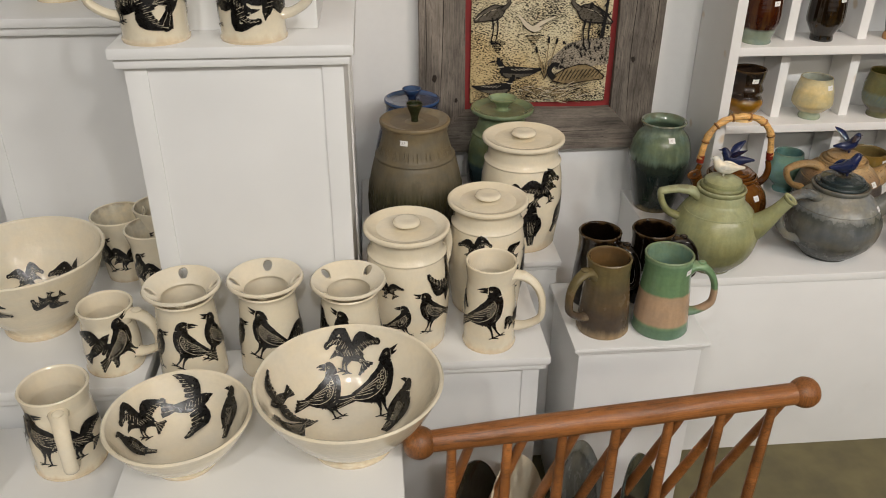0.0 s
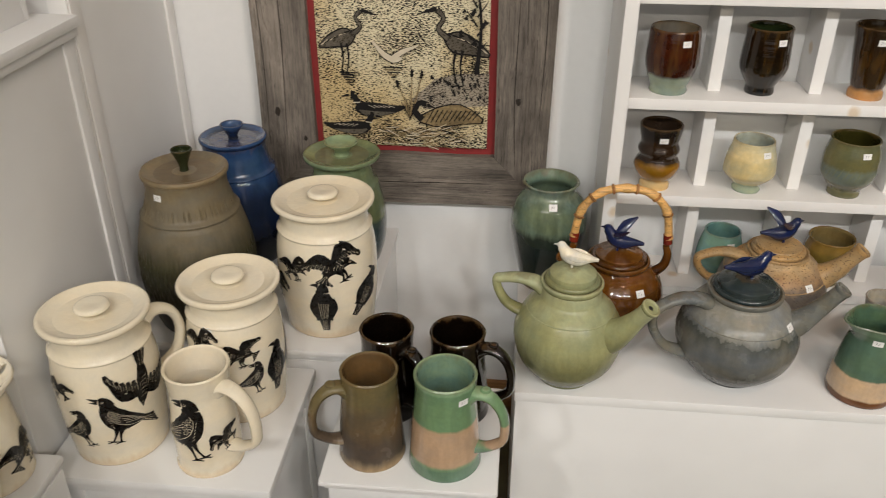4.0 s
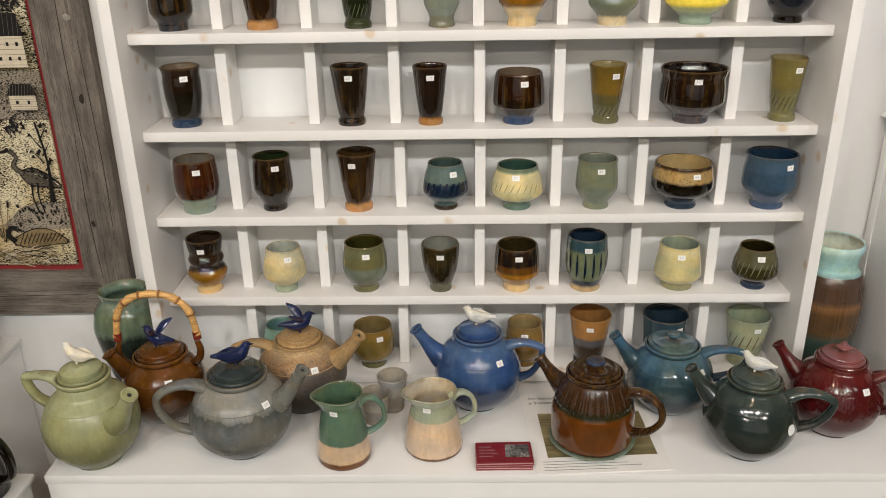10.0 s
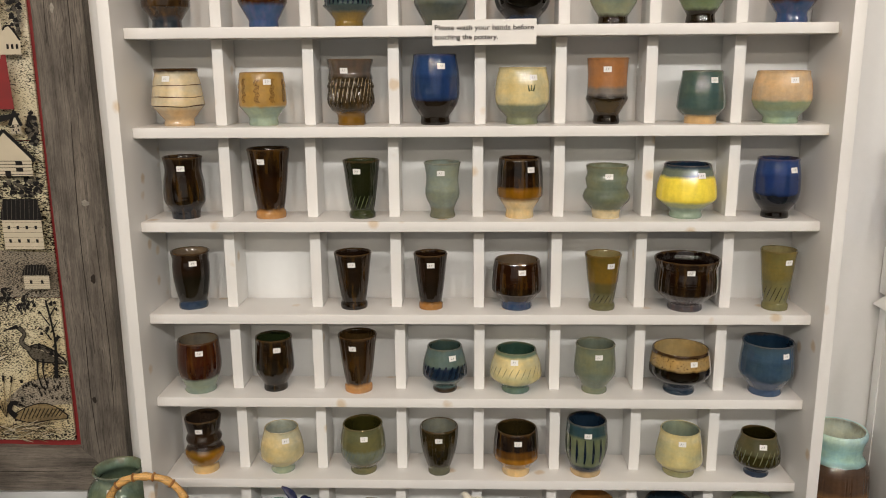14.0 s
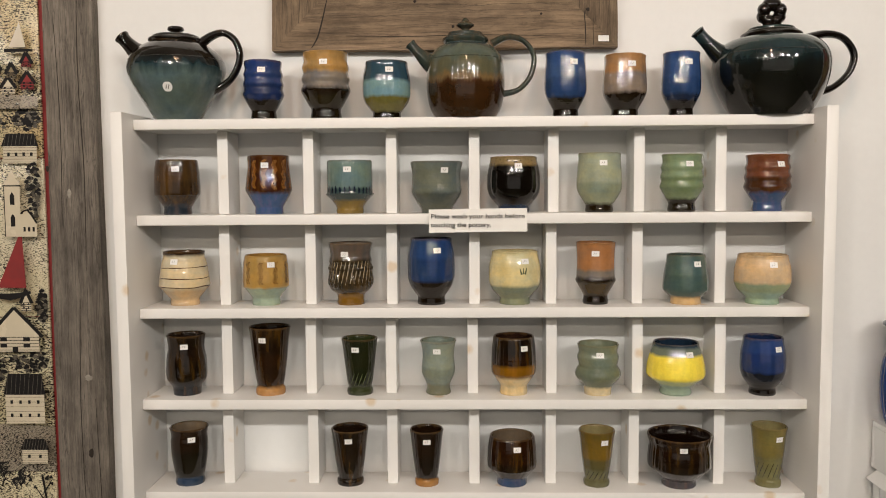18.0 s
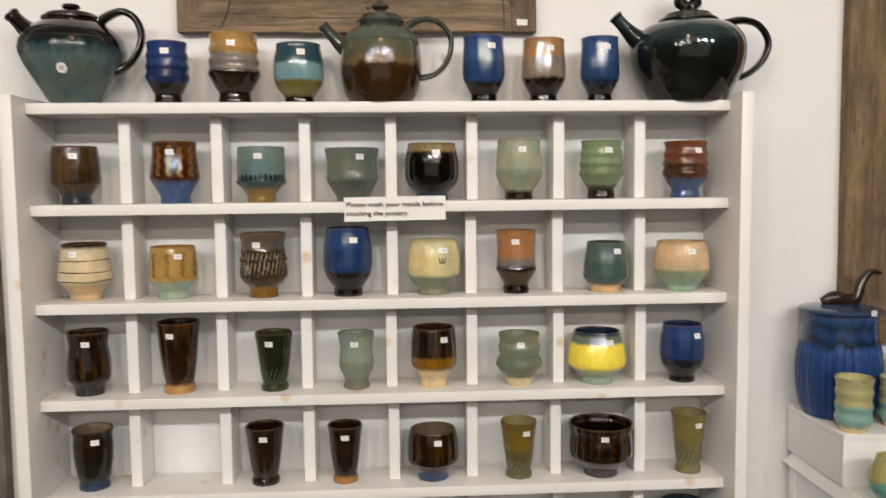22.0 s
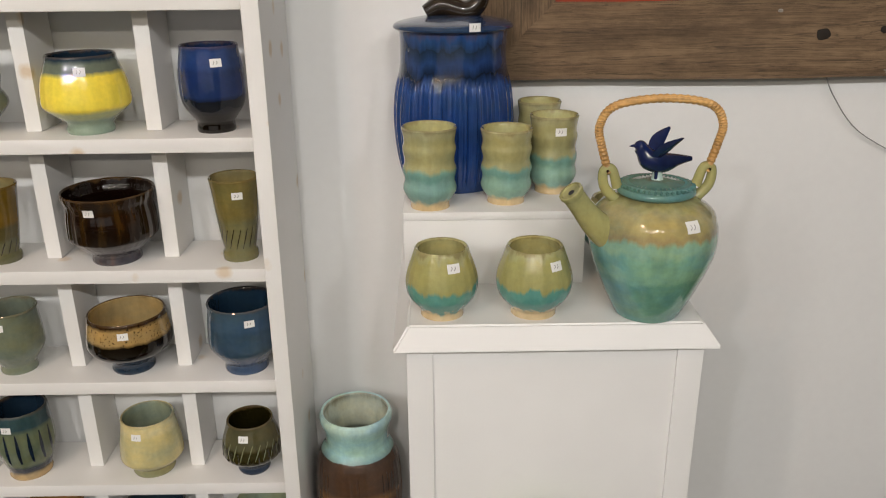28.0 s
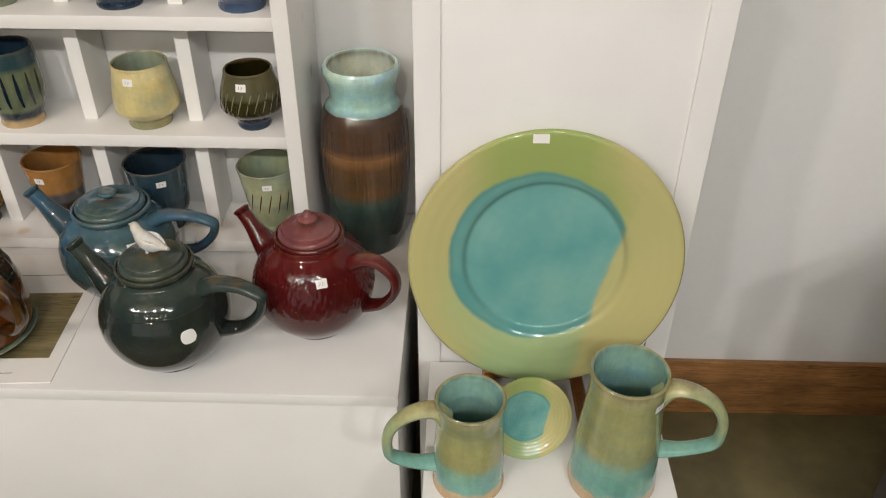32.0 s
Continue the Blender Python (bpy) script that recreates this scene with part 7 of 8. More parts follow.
def tile(parent, x0, x1, z0, z1, m):
    return part("tile", box_bm(-(x1 - x0) / 2 + 0.0008, (x1 - x0) / 2 - 0.0008, -0.006, 0, -(z1 - z0) / 2 + 0.0008, (z1 - z0) / 2 - 0.0008, 0.0015), m, parent,
                m=pose((x0 + x1) / 2, -0.0105, (z0 + z1) / 2))


BIRD_GREY = plain("print_grey", (0.13, 0.112, 0.085), 0.3, vary=0.5, scale=300, bump=0)
REED = plain("print_reed", (0.30, 0.22, 0.11), 0.3, vary=0.5, scale=200, bump=0)


def ink_layer(parent, name, draw, mats=None, label=""):
    """Inked shapes on the front of the tiles; draw gets (stroke, fill) in the picture's metres."""
    bm = bmesh.new()
    n = [0]

    def put(u, v, lift):
        return (u, -0.0168 - lift, v)

    def stroke(pts, ws, slot=0, sub=3):
        n[0] += 1
        strip(bm, put, pts, ws, 0.00025 + 0.00002 * n[0], slot, 1, sub)

    def fill(pts, slot=0):
        n[0] += 1
        f = bm.faces.new([bm.verts.new(put(u, v, 0.00025 + 0.00002 * n[0])) for u, v in pts])
        f.material_index = slot
    draw(stroke, fill, bm, put, n)
    return part(name, bm, mats or [PRINT_INK, CREAM_LINE, SHADE, MAT_RED, BIRD_GREY, REED], parent, label, smooth=False)


def heron(st, x, z, s, flip=1, slot=4):
    def q(*pts):
        return [(x + flip * s * a, z + s * b) for a, b in pts]
    st(q((-.44, -.04), (-.2, .08), (.06, .16), (.22, .22)), [.03 * s, .13 * s, .17 * s, .05 * s], 0)
    st(q((-.42, -.03), (-.2, .08), (.06, .16), (.20, .21)), [.02 * s, .105 * s, .145 * s, .035 * s], slot)
    st(q((.16, .20), (.32, .34), (.24, .50), (.34, .62)), [.055 * s, .042 * s, .036 * s, .05 * s], 0)
    st(q((.17, .20), (.32, .34), (.24, .50), (.33, .61)), [.035 * s, .026 * s, .020 * s, .03 * s], slot)
    st(q((.34, .63), (.46, .60), (.62, .55)), [.04 * s, .022 * s, .003 * s], 0)
    for k in range(9):
        u = -.34 + .055 * k
        st(q((u - .06, .00 + .030 * k), (u + .07, .10 + .022 * k)), [.007 * s, .010 * s], 0 if k % 3 else 1, 2)
    for a in (-.04, .06):
        st(q((a, .04), (a + .03, -.22), (a - .02, -.50)), [.022 * s, .013 * s, .012 * s], 0)
        st(q((a - .02, -.50), (a + .08, -.52)), [.012 * s, .006 * s], 0, 2)


def duck(st, x, z, s, flip=1, slot=4):
    def q(*pts):
        return [(x + flip * s * a, z + s * b) for a, b in pts]
    st(q((-.62, .10), (-.40, .04), (-.10, .02), (.18, .03), (.32, .08)), [.015 * s, .075 * s, .125 * s, .130 * s, .06 * s], 0)
    st(q((-.40, -.02), (-.15, -.055), (.12, -.055), (.26, .00)), [.006 * s, .040 * s, .050 * s, .012 * s], slot)
    st(q((.22, .06), (.30, .18), (.36, .27)), [.075 * s, .055 * s, .070 * s], 0)
    st(q((.33, .29), (.41, .29)), [.075 * s, .060 * s], 0, 2)
    st(q((.44, .28), (.58, .25)), [.026 * s, .008 * s], 0, 2)
    st(q((.24, .15), (.37, .14)), [.009 * s, .009 * s], 1, 2)
    for k in range(5):
        st(q((-.40 + .09 * k, .07 - .006 * k), (-.28 + .09 * k, .10)), [.004 * s, .005 * s], 1, 2)
    for k in range(4):
        st(q((-.5 + .22 * k, -.15 - .03 * (k % 2)), (-.36 + .22 * k, -.155 - .03 * (k % 2))), [.008 * s, .004 * s], 0, 2)


EDGE = [-9.0, 9.0]


def leafy(st, x, z, h, w, seed, n=34):
    r = random.Random(seed)
    st([(x, z), (x + .04 * h, z + .5 * h), (x - .02 * h, z + h)], [.035 * w + .002, .02 * w + .001, .002])
    for _ in range(n):
        u, a = r.uniform(.25, 1), r.uniform(-1, 1) * w * .5
        bx, bz = x + a, z + u * h
        bx = min(max(bx, EDGE[0] + .007), EDGE[1] - .007)
        st([(bx, bz), (bx + r.uniform(-1, 1) * .006, bz + r.uniform(.004, .010))], [.0042, .0008], 0, 2)


def house(st, fill, x, z, w, h, roof=.5, slot=1):
    fill([(x - w / 2, z), (x + w / 2, z), (x + w / 2, z + h), (x, z + h + roof * w), (x - w / 2, z + h)], slot)
    st([(x - w * .58, z + h - .004), (x, z + h + roof * w + .004)], [.003, .003])
    st([(x + w * .58, z + h - .004), (x, z + h + roof * w + .004)], [.003, .003])
    for i in (-1, 1):
        for j in (.25, .62):
            fill([(x + i * w * .24 - w * .07, z + h * j), (x + i * w * .24 + w * .07, z + h * j), (x + i * w * .24 + w * .07, z + h * (j + .22)), (x + i * w * .24 - w * .07, z + h * (j + .22))], 0)
    fill([(x - w * .06, z), (x + w * .06, z), (x + w * .06, z + h * .3), (x - w * .06, z + h * .3)], 0)
    for k in range(5):
        st([(x - w / 2, z + h * (.1 + .19 * k)), (x + w / 2, z + h * (.1 + .19 * k))], [.0005, .0005], 0, 1)


def blob(st, x, z, w, h, seed, slot=0, n=26):
    r = random.Random(seed)
    for _ in range(n):
        a, d = r.uniform(0, 6.28), math.sqrt(r.random())
        u, v = min(max(x + w * d * math.cos(a), EDGE[0] + .005), EDGE[1] - .005), z + h * d * math.sin(a)
        st([(u - .0035, v), (u, v + .002), (u + .0035, v)], [.0012, .0032, .0012], (slot, 4, slot)[_ % 3], 2)


# tall picture left of the shelf
t, (a0, a1, b0, b1) = picture_frame("tall weathered grey wood frame with inked bird and village tiles", 0.090, 0.560, 0.505, 2.02, BARN, 0.088, MAT_RED, 0.011)
cz = (0.505 + 2.02) / 2
edges = [b0, 0.884 - cz, 1.167 - cz, 1.450 - cz, 1.733 - cz, b1]
for k, m in enumerate((T_WATER, T_LAND, T_PALE, T_WATER, T_DARK)):
    tile(t, a0, a1, edges[k], edges[k + 1], m)


EDGE[:] = a0, a1


def marsh(st, fill, bm, put, n):
    X, W = a0, a1 - a0
    fill([(a1, b0 + .075), (a1, b0 + .128), (a1 - .05, b0 + .126), (a1 - .085, b0 + .116), (a1 - .125, b0 + .080), (a1 - .10, b0 + .066)], 2)
    for k in range(34):
        r = random.Random(k)
        u, v = a1 - r.uniform(.006, .095), b0 + r.uniform(.078, .118)
        for d in (-.0035, -.001, .002):
            st([(u, v), (u + d, v + .007)], [.0011, .0002], 0, 1)
    for k in range(16):
        st([(a1 - .004 - .006 * k, b0 + .124 - (.0011 * max(0, k - 8) ** 1.6)), (a1 - .003 - .006 * k, b0 + .132 - (.0011 * max(0, k - 8) ** 1.6))], [.0008, .0002], 0, 1)
    heron(st, X + .16 * W, b0 + .166, .088, 1)
    heron(st, X + .83 * W, b0 + .160, .105, -1)
    for k in range(6):
        st([(X + .035 + .003 * k, b0 + .124 - .004 * k), (X + .065 - .002 * k, b0 + .1235 - .004 * k)], [.0012, .0008], 0, 2)
        st([(X + .105 + .003 * k, b0 + .134 - .004 * k), (X + .138 - .003 * k, b0 + .134 - .004 * k)], [.0010, .0008], 5 if k % 2 else 0, 2)
    for s_, slot, w in ((1.0, 0, .0058), (1.0, 1, .0046)):
        st([(X + .090, b0 + .174), (X + .105, b0 + .156), (X + .122, b0 + .146), (X + .135, b0 + .149)], [.0015, w * .9, w, .002], slot)
        st([(X + .118, b0 + .147), (X + .138, b0 + .160), (X + .160, b0 + .169)], [w * .8, w * .8, .0012], slot)
    duck(st, X + .32 * W, b0 + .062, .088, -1)
    duck(st, X + .20 * W, b0 + .030, .082, 1)
    for dx, top in ((-.020, .108), (.004, .126), (.020, .124)):
        st([(X + .54 * W, b0 + .055), (X + .54 * W + dx * .5, b0 + .085), (X + .54 * W + dx, b0 + top)], [.0012, .0010, .0007], 5)
        st([(X + .54 * W + dx * .9, b0 + top - .006), (X + .54 * W + dx * 1.02, b0 + top + .006)], [.0022, .0018], 0, 2)
    for k in range(9):
        st([(X + .54 * W, b0 + .050), (X + .54 * W + (k - 4) * .0035, b0 + .078 + .004 * (k % 3))], [.0013, .0003], 5 if k % 2 else 0, 2)
    # goose on its nest
    gx, gz = X + .76 * W, b0 + .054
    st([(gx - .045, gz - .004), (gx - .015, gz), (gx + .02, gz + .006), (gx + .058, gz - .004)], [.006, .017, .018, .004], 0)
    st([(gx - .043, gz - .004), (gx - .015, gz), (gx + .02, gz + .006), (gx + .055, gz - .004)], [.004, .015, .016, .003], 5)
    for k in range(11):
        st([(gx - .034 + .0075 * k, gz - .010 + .0008 * k), (gx - .022 + .0075 * k, gz + .013)], [.0008, .0010], 0, 2)
    st([(gx - .040, gz - .004), (gx - .052, gz + .010), (gx - .044, gz + .024), (gx - .034, gz + .022)], [.006, .005, .004, .005], 0)
    st([(gx - .032, gz + .021), (gx - .020, gz + .016)], [.003, .0006], 0, 2)
    for k in range(110):
        r = random.Random(100 + k)
        u, v = X + r.uniform(.095, .225), b0 + r.uniform(.005, .040)
        a = r.uniform(-.5, .5)
        st([(u, v), (u + .022 * math.cos(a), v + .022 * math.sin(a))], [.0008, .0005], (0, 5, 5, 1)[k % 4], 1)
    leafy(st, a1 - .020, b0 + .128, .15, .06, 4, 16)
    for k in range(7):
        st([(a1 - .020, b0 + .160 + .014 * k), (a1 - .020 + .016 * (-1) ** k, b0 + .180 + .015 * k)], [.0016, .0005], 0, 2)
    for k in range(5):
        bird_strokes(bm, put, "fly", X + .07 + .035 * k, b0 + .268 + .012 * (k % 2), .036, .3 * k, 1 if k % 2 else -1, 0.0012)


def box_of(fill, x0, x1, z0, z1, slot):
    fill([(x0, z0), (x1, z0), (x1, z1), (x0, z1)], slot)


def panes(fill, x0, x1, z0, z1, nx, nz, w, h):
    for i in range(nx):
        for k in range(nz):
            u, v = x0 + (x1 - x0) * (i + .5) / nx, z0 + (z1 - z0) * (k + .5) / nz
            box_of(fill, u - w / 2, u + w / 2, v - h / 2, v + h / 2, 0)


def roofed(st, fill, x0, x1, z0, z1, zr, slot=1, nx=4, nz=2):
    """A long house front under a dark shingled roof."""
    box_of(fill, x0, x1, z0, z1, slot)
    fill([(x0 - .003, z1), (x1 + .003, z1), (x1 - .004, zr), (x0 + .006, zr)], 0)
    for k in range(9):
        u = x0 + (x1 - x0) * k / 9
        st([(u + .002, z1 + .001), (u + .006, zr - .001)], [.0004, .0004], 4, 1)
    for k in range(6):
        v = z0 + (z1 - z0) * (k + .5) / 6
        st([(x0, v), (x1, v)], [.0003, .0003], 4, 1)
    panes(fill, x0 + .003, x1 - .003, z0 + .003, z1 - .001, nx, nz, .0045, .0062)


def village(st, fill, bm, put, n):
    fill([(a0, .885 - cz), (a1, .885 - cz), (a1, .968 - cz), (a0 + .12, .975 - cz), (a0, .960 - cz)], 2)
    for k in range(80):
        r = random.Random(700 + k)
        u, v = r.uniform(a0 + .006, a1 - .012), r.uniform(.892, .962) - cz
        st([(u, v), (u + .005, v + .003)], [.0016, .0006], (0, 4)[k % 2], 1)
    for k, (u, v, w, h) in enumerate(((.040, 1.088, .034, .020), (.012, 1.185, .010, .030), (.105, 1.075, .024, .030), (.175, 1.060, .034, .030), (.245, 1.080, .022, .034), (.135, 1.165, .020, .026),
                                      (.015, 1.392, .012, .050), (.110, 1.385, .024, .040), (.180, 1.365, .034, .030), (.250, 1.380, .020, .040))):
        blob(st, a1 - u, v - cz, w, h, k, 0, 74)
    roofed(st, fill, a1 - .078, a1 - .008, .978 - cz, 1.030 - cz, 1.068 - cz)
    roofed(st, fill, a1 - .052, a1 - .006, .905 - cz, .930 - cz, .950 - cz, 1, 2, 1)
    roofed(st, fill, a0 + .020, a0 + .085, .985 - cz, 1.025 - cz, 1.055 - cz)
    roofed(st, fill, a0 + .100, a0 + .150, .955 - cz, .985 - cz, 1.008 - cz, 3, 3, 1)
    house(st, fill, a1 - .055, 1.108 - cz, .086, .030, .52)
    house(st, fill, a0 + .065, 1.095 - cz, .070, .036, .50)
    house(st, fill, a1 - .032, 1.180 - cz, .018, .018, .9)
    st([(a1 - .032, 1.210 - cz), (a1 - .032, 1.226 - cz)], [.0012, .0004])
    for k in range(60):
        r = random.Random(800 + k)
        u, v = r.uniform(a0 + .006, a1 - .024), r.uniform(1.190, 1.300) - cz
        st([(u, v), (u + r.uniform(.006, .016), v)], [.0008, .0005], 0, 1)
    fill([(a1 - .080, 1.222 - cz), (a1 - .030, 1.222 - cz), (a1 - .034, 1.326 - cz)], 3)
    st([(a1 - .100, 1.212 - cz), (a1 - .060, 1.206 - cz), (a1 - .022, 1.214 - cz)], [.002, .006, .002])
    fill([(a0 + .050, 1.225 - cz), (a0 + .085, 1.225 - cz), (a0 + .080, 1.292 - cz)], 1)
    st([(a0 + .040, 1.218 - cz), (a0 + .095, 1.218 - cz)], [.003, .003])
    # church
    box_of(fill, a1 - .062, a1 - .034, 1.312 - cz, 1.402 - cz, 1)
    fill([(a1 - .064, 1.402 - cz), (a1 - .032, 1.402 - cz), (a1 - .040, 1.414 - cz), (a1 - .048, 1.430 - cz), (a1 - .056, 1.414 - cz)], 1)
    st([(a1 - .064, 1.401 - cz), (a1 - .032, 1.401 - cz)], [.0012, .0012])
    st([(a1 - .062, 1.312 - cz), (a1 - .062, 1.402 - cz)], [.0007, .0007])
    for v in (1.330, 1.368):
        fill([(a1 - .052, v - cz), (a1 - .044, v - cz), (a1 - .044, v + .016 - cz), (a1 - .048, v + .022 - cz), (a1 - .052, v + .016 - cz)], 0)
    fill([(a1 - .034, 1.312 - cz), (a1 - .006, 1.312 - cz), (a1 - .006, 1.334 - cz), (a1 - .022, 1.358 - cz), (a1 - .034, 1.350 - cz)], 1)
    st([(a1 - .034, 1.352 - cz), (a1 - .022, 1.359 - cz), (a1 - .006, 1.335 - cz)], [.0016, .0016, .0016], 0, 2)
    panes(fill, a1 - .032, a1 - .008, 1.316 - cz, 1.334 - cz, 3, 1, .004, .008)


def coast(st, fill, bm, put, n):
    for k, (u, v, w, h) in enumerate(((.028, 1.515, .024, .018), (.095, 1.505, .030, .016), (.175, 1.512, .034, .018), (.245, 1.506, .022, .018), (.022, 1.745, .020, .012), (.085, 1.742, .034, .012),
                                      (.165, 1.746, .034, .014), (.240, 1.742, .026, .012))):
        blob(st, a1 - u, v - cz, w, h, 40 + k, 0, 64)
    for x0, x1, slot in ((a1 - .066, a1 - .006, 1), (a1 - .140, a1 - .078, 3), (a1 - .212, a1 - .152, 1), (a0 + .005, a0 + .046, 1)):
        roofed(st, fill, x0, x1, 1.440 - cz, 1.470 - cz, 1.492 - cz, slot, 4, 1)
    fill([(a0, 1.535 - cz), (a1, 1.535 - cz), (a1, 1.556 - cz), (a1 - .10, 1.562 - cz), (a0, 1.552 - cz)], 2)
    for k in range(8):
        house(st, fill, a0 + .018 + .034 * k, 1.560 - cz + .008 * (k % 2), .024, .014, .5, 3 if k % 2 else 1)
    for k in range(10):
        house(st, fill, a0 + .014 + .027 * k, 1.588 - cz + .006 * ((k * 3) % 4), .018, .010, .6, 3 if k % 3 == 0 else 5)
    for k in range(50):
        r = random.Random(900 + k)
        u, v = r.uniform(a0 + .006, a1 - .020), r.uniform(1.615, 1.722) - cz
        st([(u, v), (u + r.uniform(.006, .014), v)], [.0009, .0005], 0, 1)
    for k in range(3):
        st([(a0 + .05 + .085 * k, 1.634 - cz), (a0 + .10 + .085 * k, 1.634 - cz)], [.003, .002])
        fill([(a0 + .058 + .085 * k, 1.639 - cz), (a0 + .088 + .085 * k, 1.639 - cz), (a0 + .078 + .085 * k, 1.682 - cz)], 1)
    z1 = edges[4]
    for k in range(3):
        fill([(a0 + .16 + .034 * k, z1 + .060), (a0 + .182 + .034 * k, z1 + .060), (a0 + .178 + .034 * k, z1 + .105)], 1)
    st([(a1 - .13, z1 + .056), (a1 - .012, z1 + .056)], [.004, .003])


ink_layer(t, "marsh_print", marsh, label="inked print of herons and ducks in a marsh")
ink_layer(t, "village_print", village, label="inked print of village houses and a red sail")
ink_layer(t, "coast_print", coast, label="inked print of a harbour town")
for x, z, r, tall in ((0.504, 1.734, 0.0035, 2.0), (0.471, 1.431, 0.003, 2.0), (0.508, 0.690, 0.004, 1.6), (0.530, 0.921, 0.005, 1.8), (0.119, 0.660, 0.0045, 1.8), (0.162, 0.615, 0.003, 1.5)):
    board_mark(t, "knot", x, z, r, tall)
for x, z, r, tall in ((0.508, 1.387, 0.0035, 2.2), (0.530, 1.058, 0.007, 0.8)):
    board_mark(t, "pale_scar", x, z, r, tall, PALE_MARK)
for pts in ([(0.535, 1.78), (0.531, 1.60), (0.536, 1.42), (0.533, 1.25)], [(0.492, 1.68), (0.497, 1.50), (0.493, 1.33)], [(0.520, 1.20), (0.514, 1.00), (0.518, 0.78)], [(0.541, 1.02), (0.546, 0.80), (0.542, 0.66)],
            [(0.505, 0.86), (0.502, 0.70), (0.507, 0.58)], [(0.132, 1.00), (0.136, 0.80), (0.131, 0.62)], [(0.10, 0.92), (0.104, 0.74), (0.101, 0.60)], [(0.18, 0.545), (0.30, 0.543), (0.46, 0.546)]):
    board_crack(t, pts, 0.0008)

# brown picture above the shelf
t, (c0, c1, d0, d1) = picture_frame("brown barn wood frame with an inked duck tile above the shelf", 0.872, 1.466, 1.630, 2.20, BARN_BROWN, 0.112, MAT_MAUVE, 0.020)
tile(t, c0, c1, d0, d1, T_GOLD)


EDGE[:] = c0, c1


def ducks(st, fill, bm, put, n):
    heron(st, c0 + .231, d0 + .110, .105, -1)
    heron_x = c0 + .270
    for slot, w in ((0, .011), (4, .008)):
        st([(heron_x - .020, d0 + .050), (heron_x, d0 + .046), (heron_x + .024, d0 + .050)], [.002, w, .002], slot)
        st([(heron_x - .008, d0 + .056), (heron_x - .010, d0 + .070), (heron_x - .020, d0 + .072)], [w * .6, w * .5, .001], slot)
    for k in range(120):
        r = random.Random(300 + k)
        u, v = c0 + r.uniform(.01, .31), d0 + r.uniform(.006, .075)
        st([(u, v), (u + r.uniform(.005, .014), v)], [.0008, .0004], (0, 0, 5)[k % 3], 1)
    for k in range(150):
        r = random.Random(900 + k)
        u, v = c0 + r.uniform(.006, .31), d0 + r.uniform(.080, .30)
        st([(u, v), (u + r.uniform(.003, .008), v + .001)], [.0006, .0004], 0, 1)
    def q(*pts):
        return [(c0 + u * .001, d0 + v * .001) for u, v in pts]
    st(q((28, 38), (45, 31), (70, 29), (92, 33), (106, 42)), [.003, .0085, .0105, .010, .003], 1, 5)       # white drake: body, back, tail, head, bill
    st(q((16, 43), (28, 43), (38, 42)), [.0045, .006, .003], 0)
    st(q((36, 45), (52, 51), (70, 50), (86, 42)), [.002, .007, .0075, .002], 0, 5)
    st(q((44, 50), (60, 52), (74, 49)), [.0005, .0016, .0005], 4)
    st(q((88, 45), (94, 52), (103, 55)), [.006, .0085, .006], 4, 4)
    st(q((97, 51), (101, 55), (106, 54)), [.004, .007, .004], 0, 4)
    st(q((106, 52), (120, 47)), [.0028, .0008], 4, 2)
    st(q((36, 22), (70, 18), (104, 23)), [.001, .0022, .001], 0, 4)
    st(q((170, 31), (195, 31), (214, 38), (226, 47)), [.007, .0085, .007, .001], 1, 5)                     # dark-headed drake facing it
    st(q((172, 39), (196, 46), (222, 49)), [.006, .005, .001], 0, 5)
    for k in range(7):
        st(q((176 + 6 * k, 43 + .7 * k), (179 + 6 * k, 47 + .6 * k)), [.0007, .0007], 1, 2)
    st(q((147, 30), (158, 33), (172, 35)), [.006, .011, .007], 0, 4)
    st(q((154, 38), (160, 52), (157, 64), (148, 62)), [.0085, .0085, .0105, .006], 0, 5)
    st(q((163, 44), (165, 56), (161, 66), (153, 69)), [.0008, .0014, .0012, .0008], 1, 4)
    st(q((146, 60), (140, 54)), [.003, .001], 0, 2)
    for k in range(6):
        st(q((146 + 4 * (k % 2), 22 - 3 * k), (164 - 3 * (k % 2), 21 - 3 * k)), [.0006, .0010], k % 2, 2)
    st(q((90, 18), (104, 10), (98, 4)), [.002, .003, .001], 0, 3)
    for k in range(15):
        st([(c0 + .003 + .0045 * k, d0 + .002), (c0 + .001 + .0050 * k, d0 + .011 + .006 * (k % 3))], [.0022, .0004])
    for k in range(40):
        r = random.Random(380 + k)
        u, v = c1 - r.uniform(.004, .085), d0 + r.uniform(.003, .030)
        st([(u, v), (u + r.uniform(-.003, .003), v + .008)], [.0014, .0004], 0, 1)
    for u, v, s_, tn, fl in ((.044, .143, .058, .1, 1), (.073, .106, .052, .3, -1), (.132, .130, .060, 1.2, -1)):
        bird_strokes(bm, put, "fly", c0 + u, d0 + v, s_, tn, fl, 0.0012)


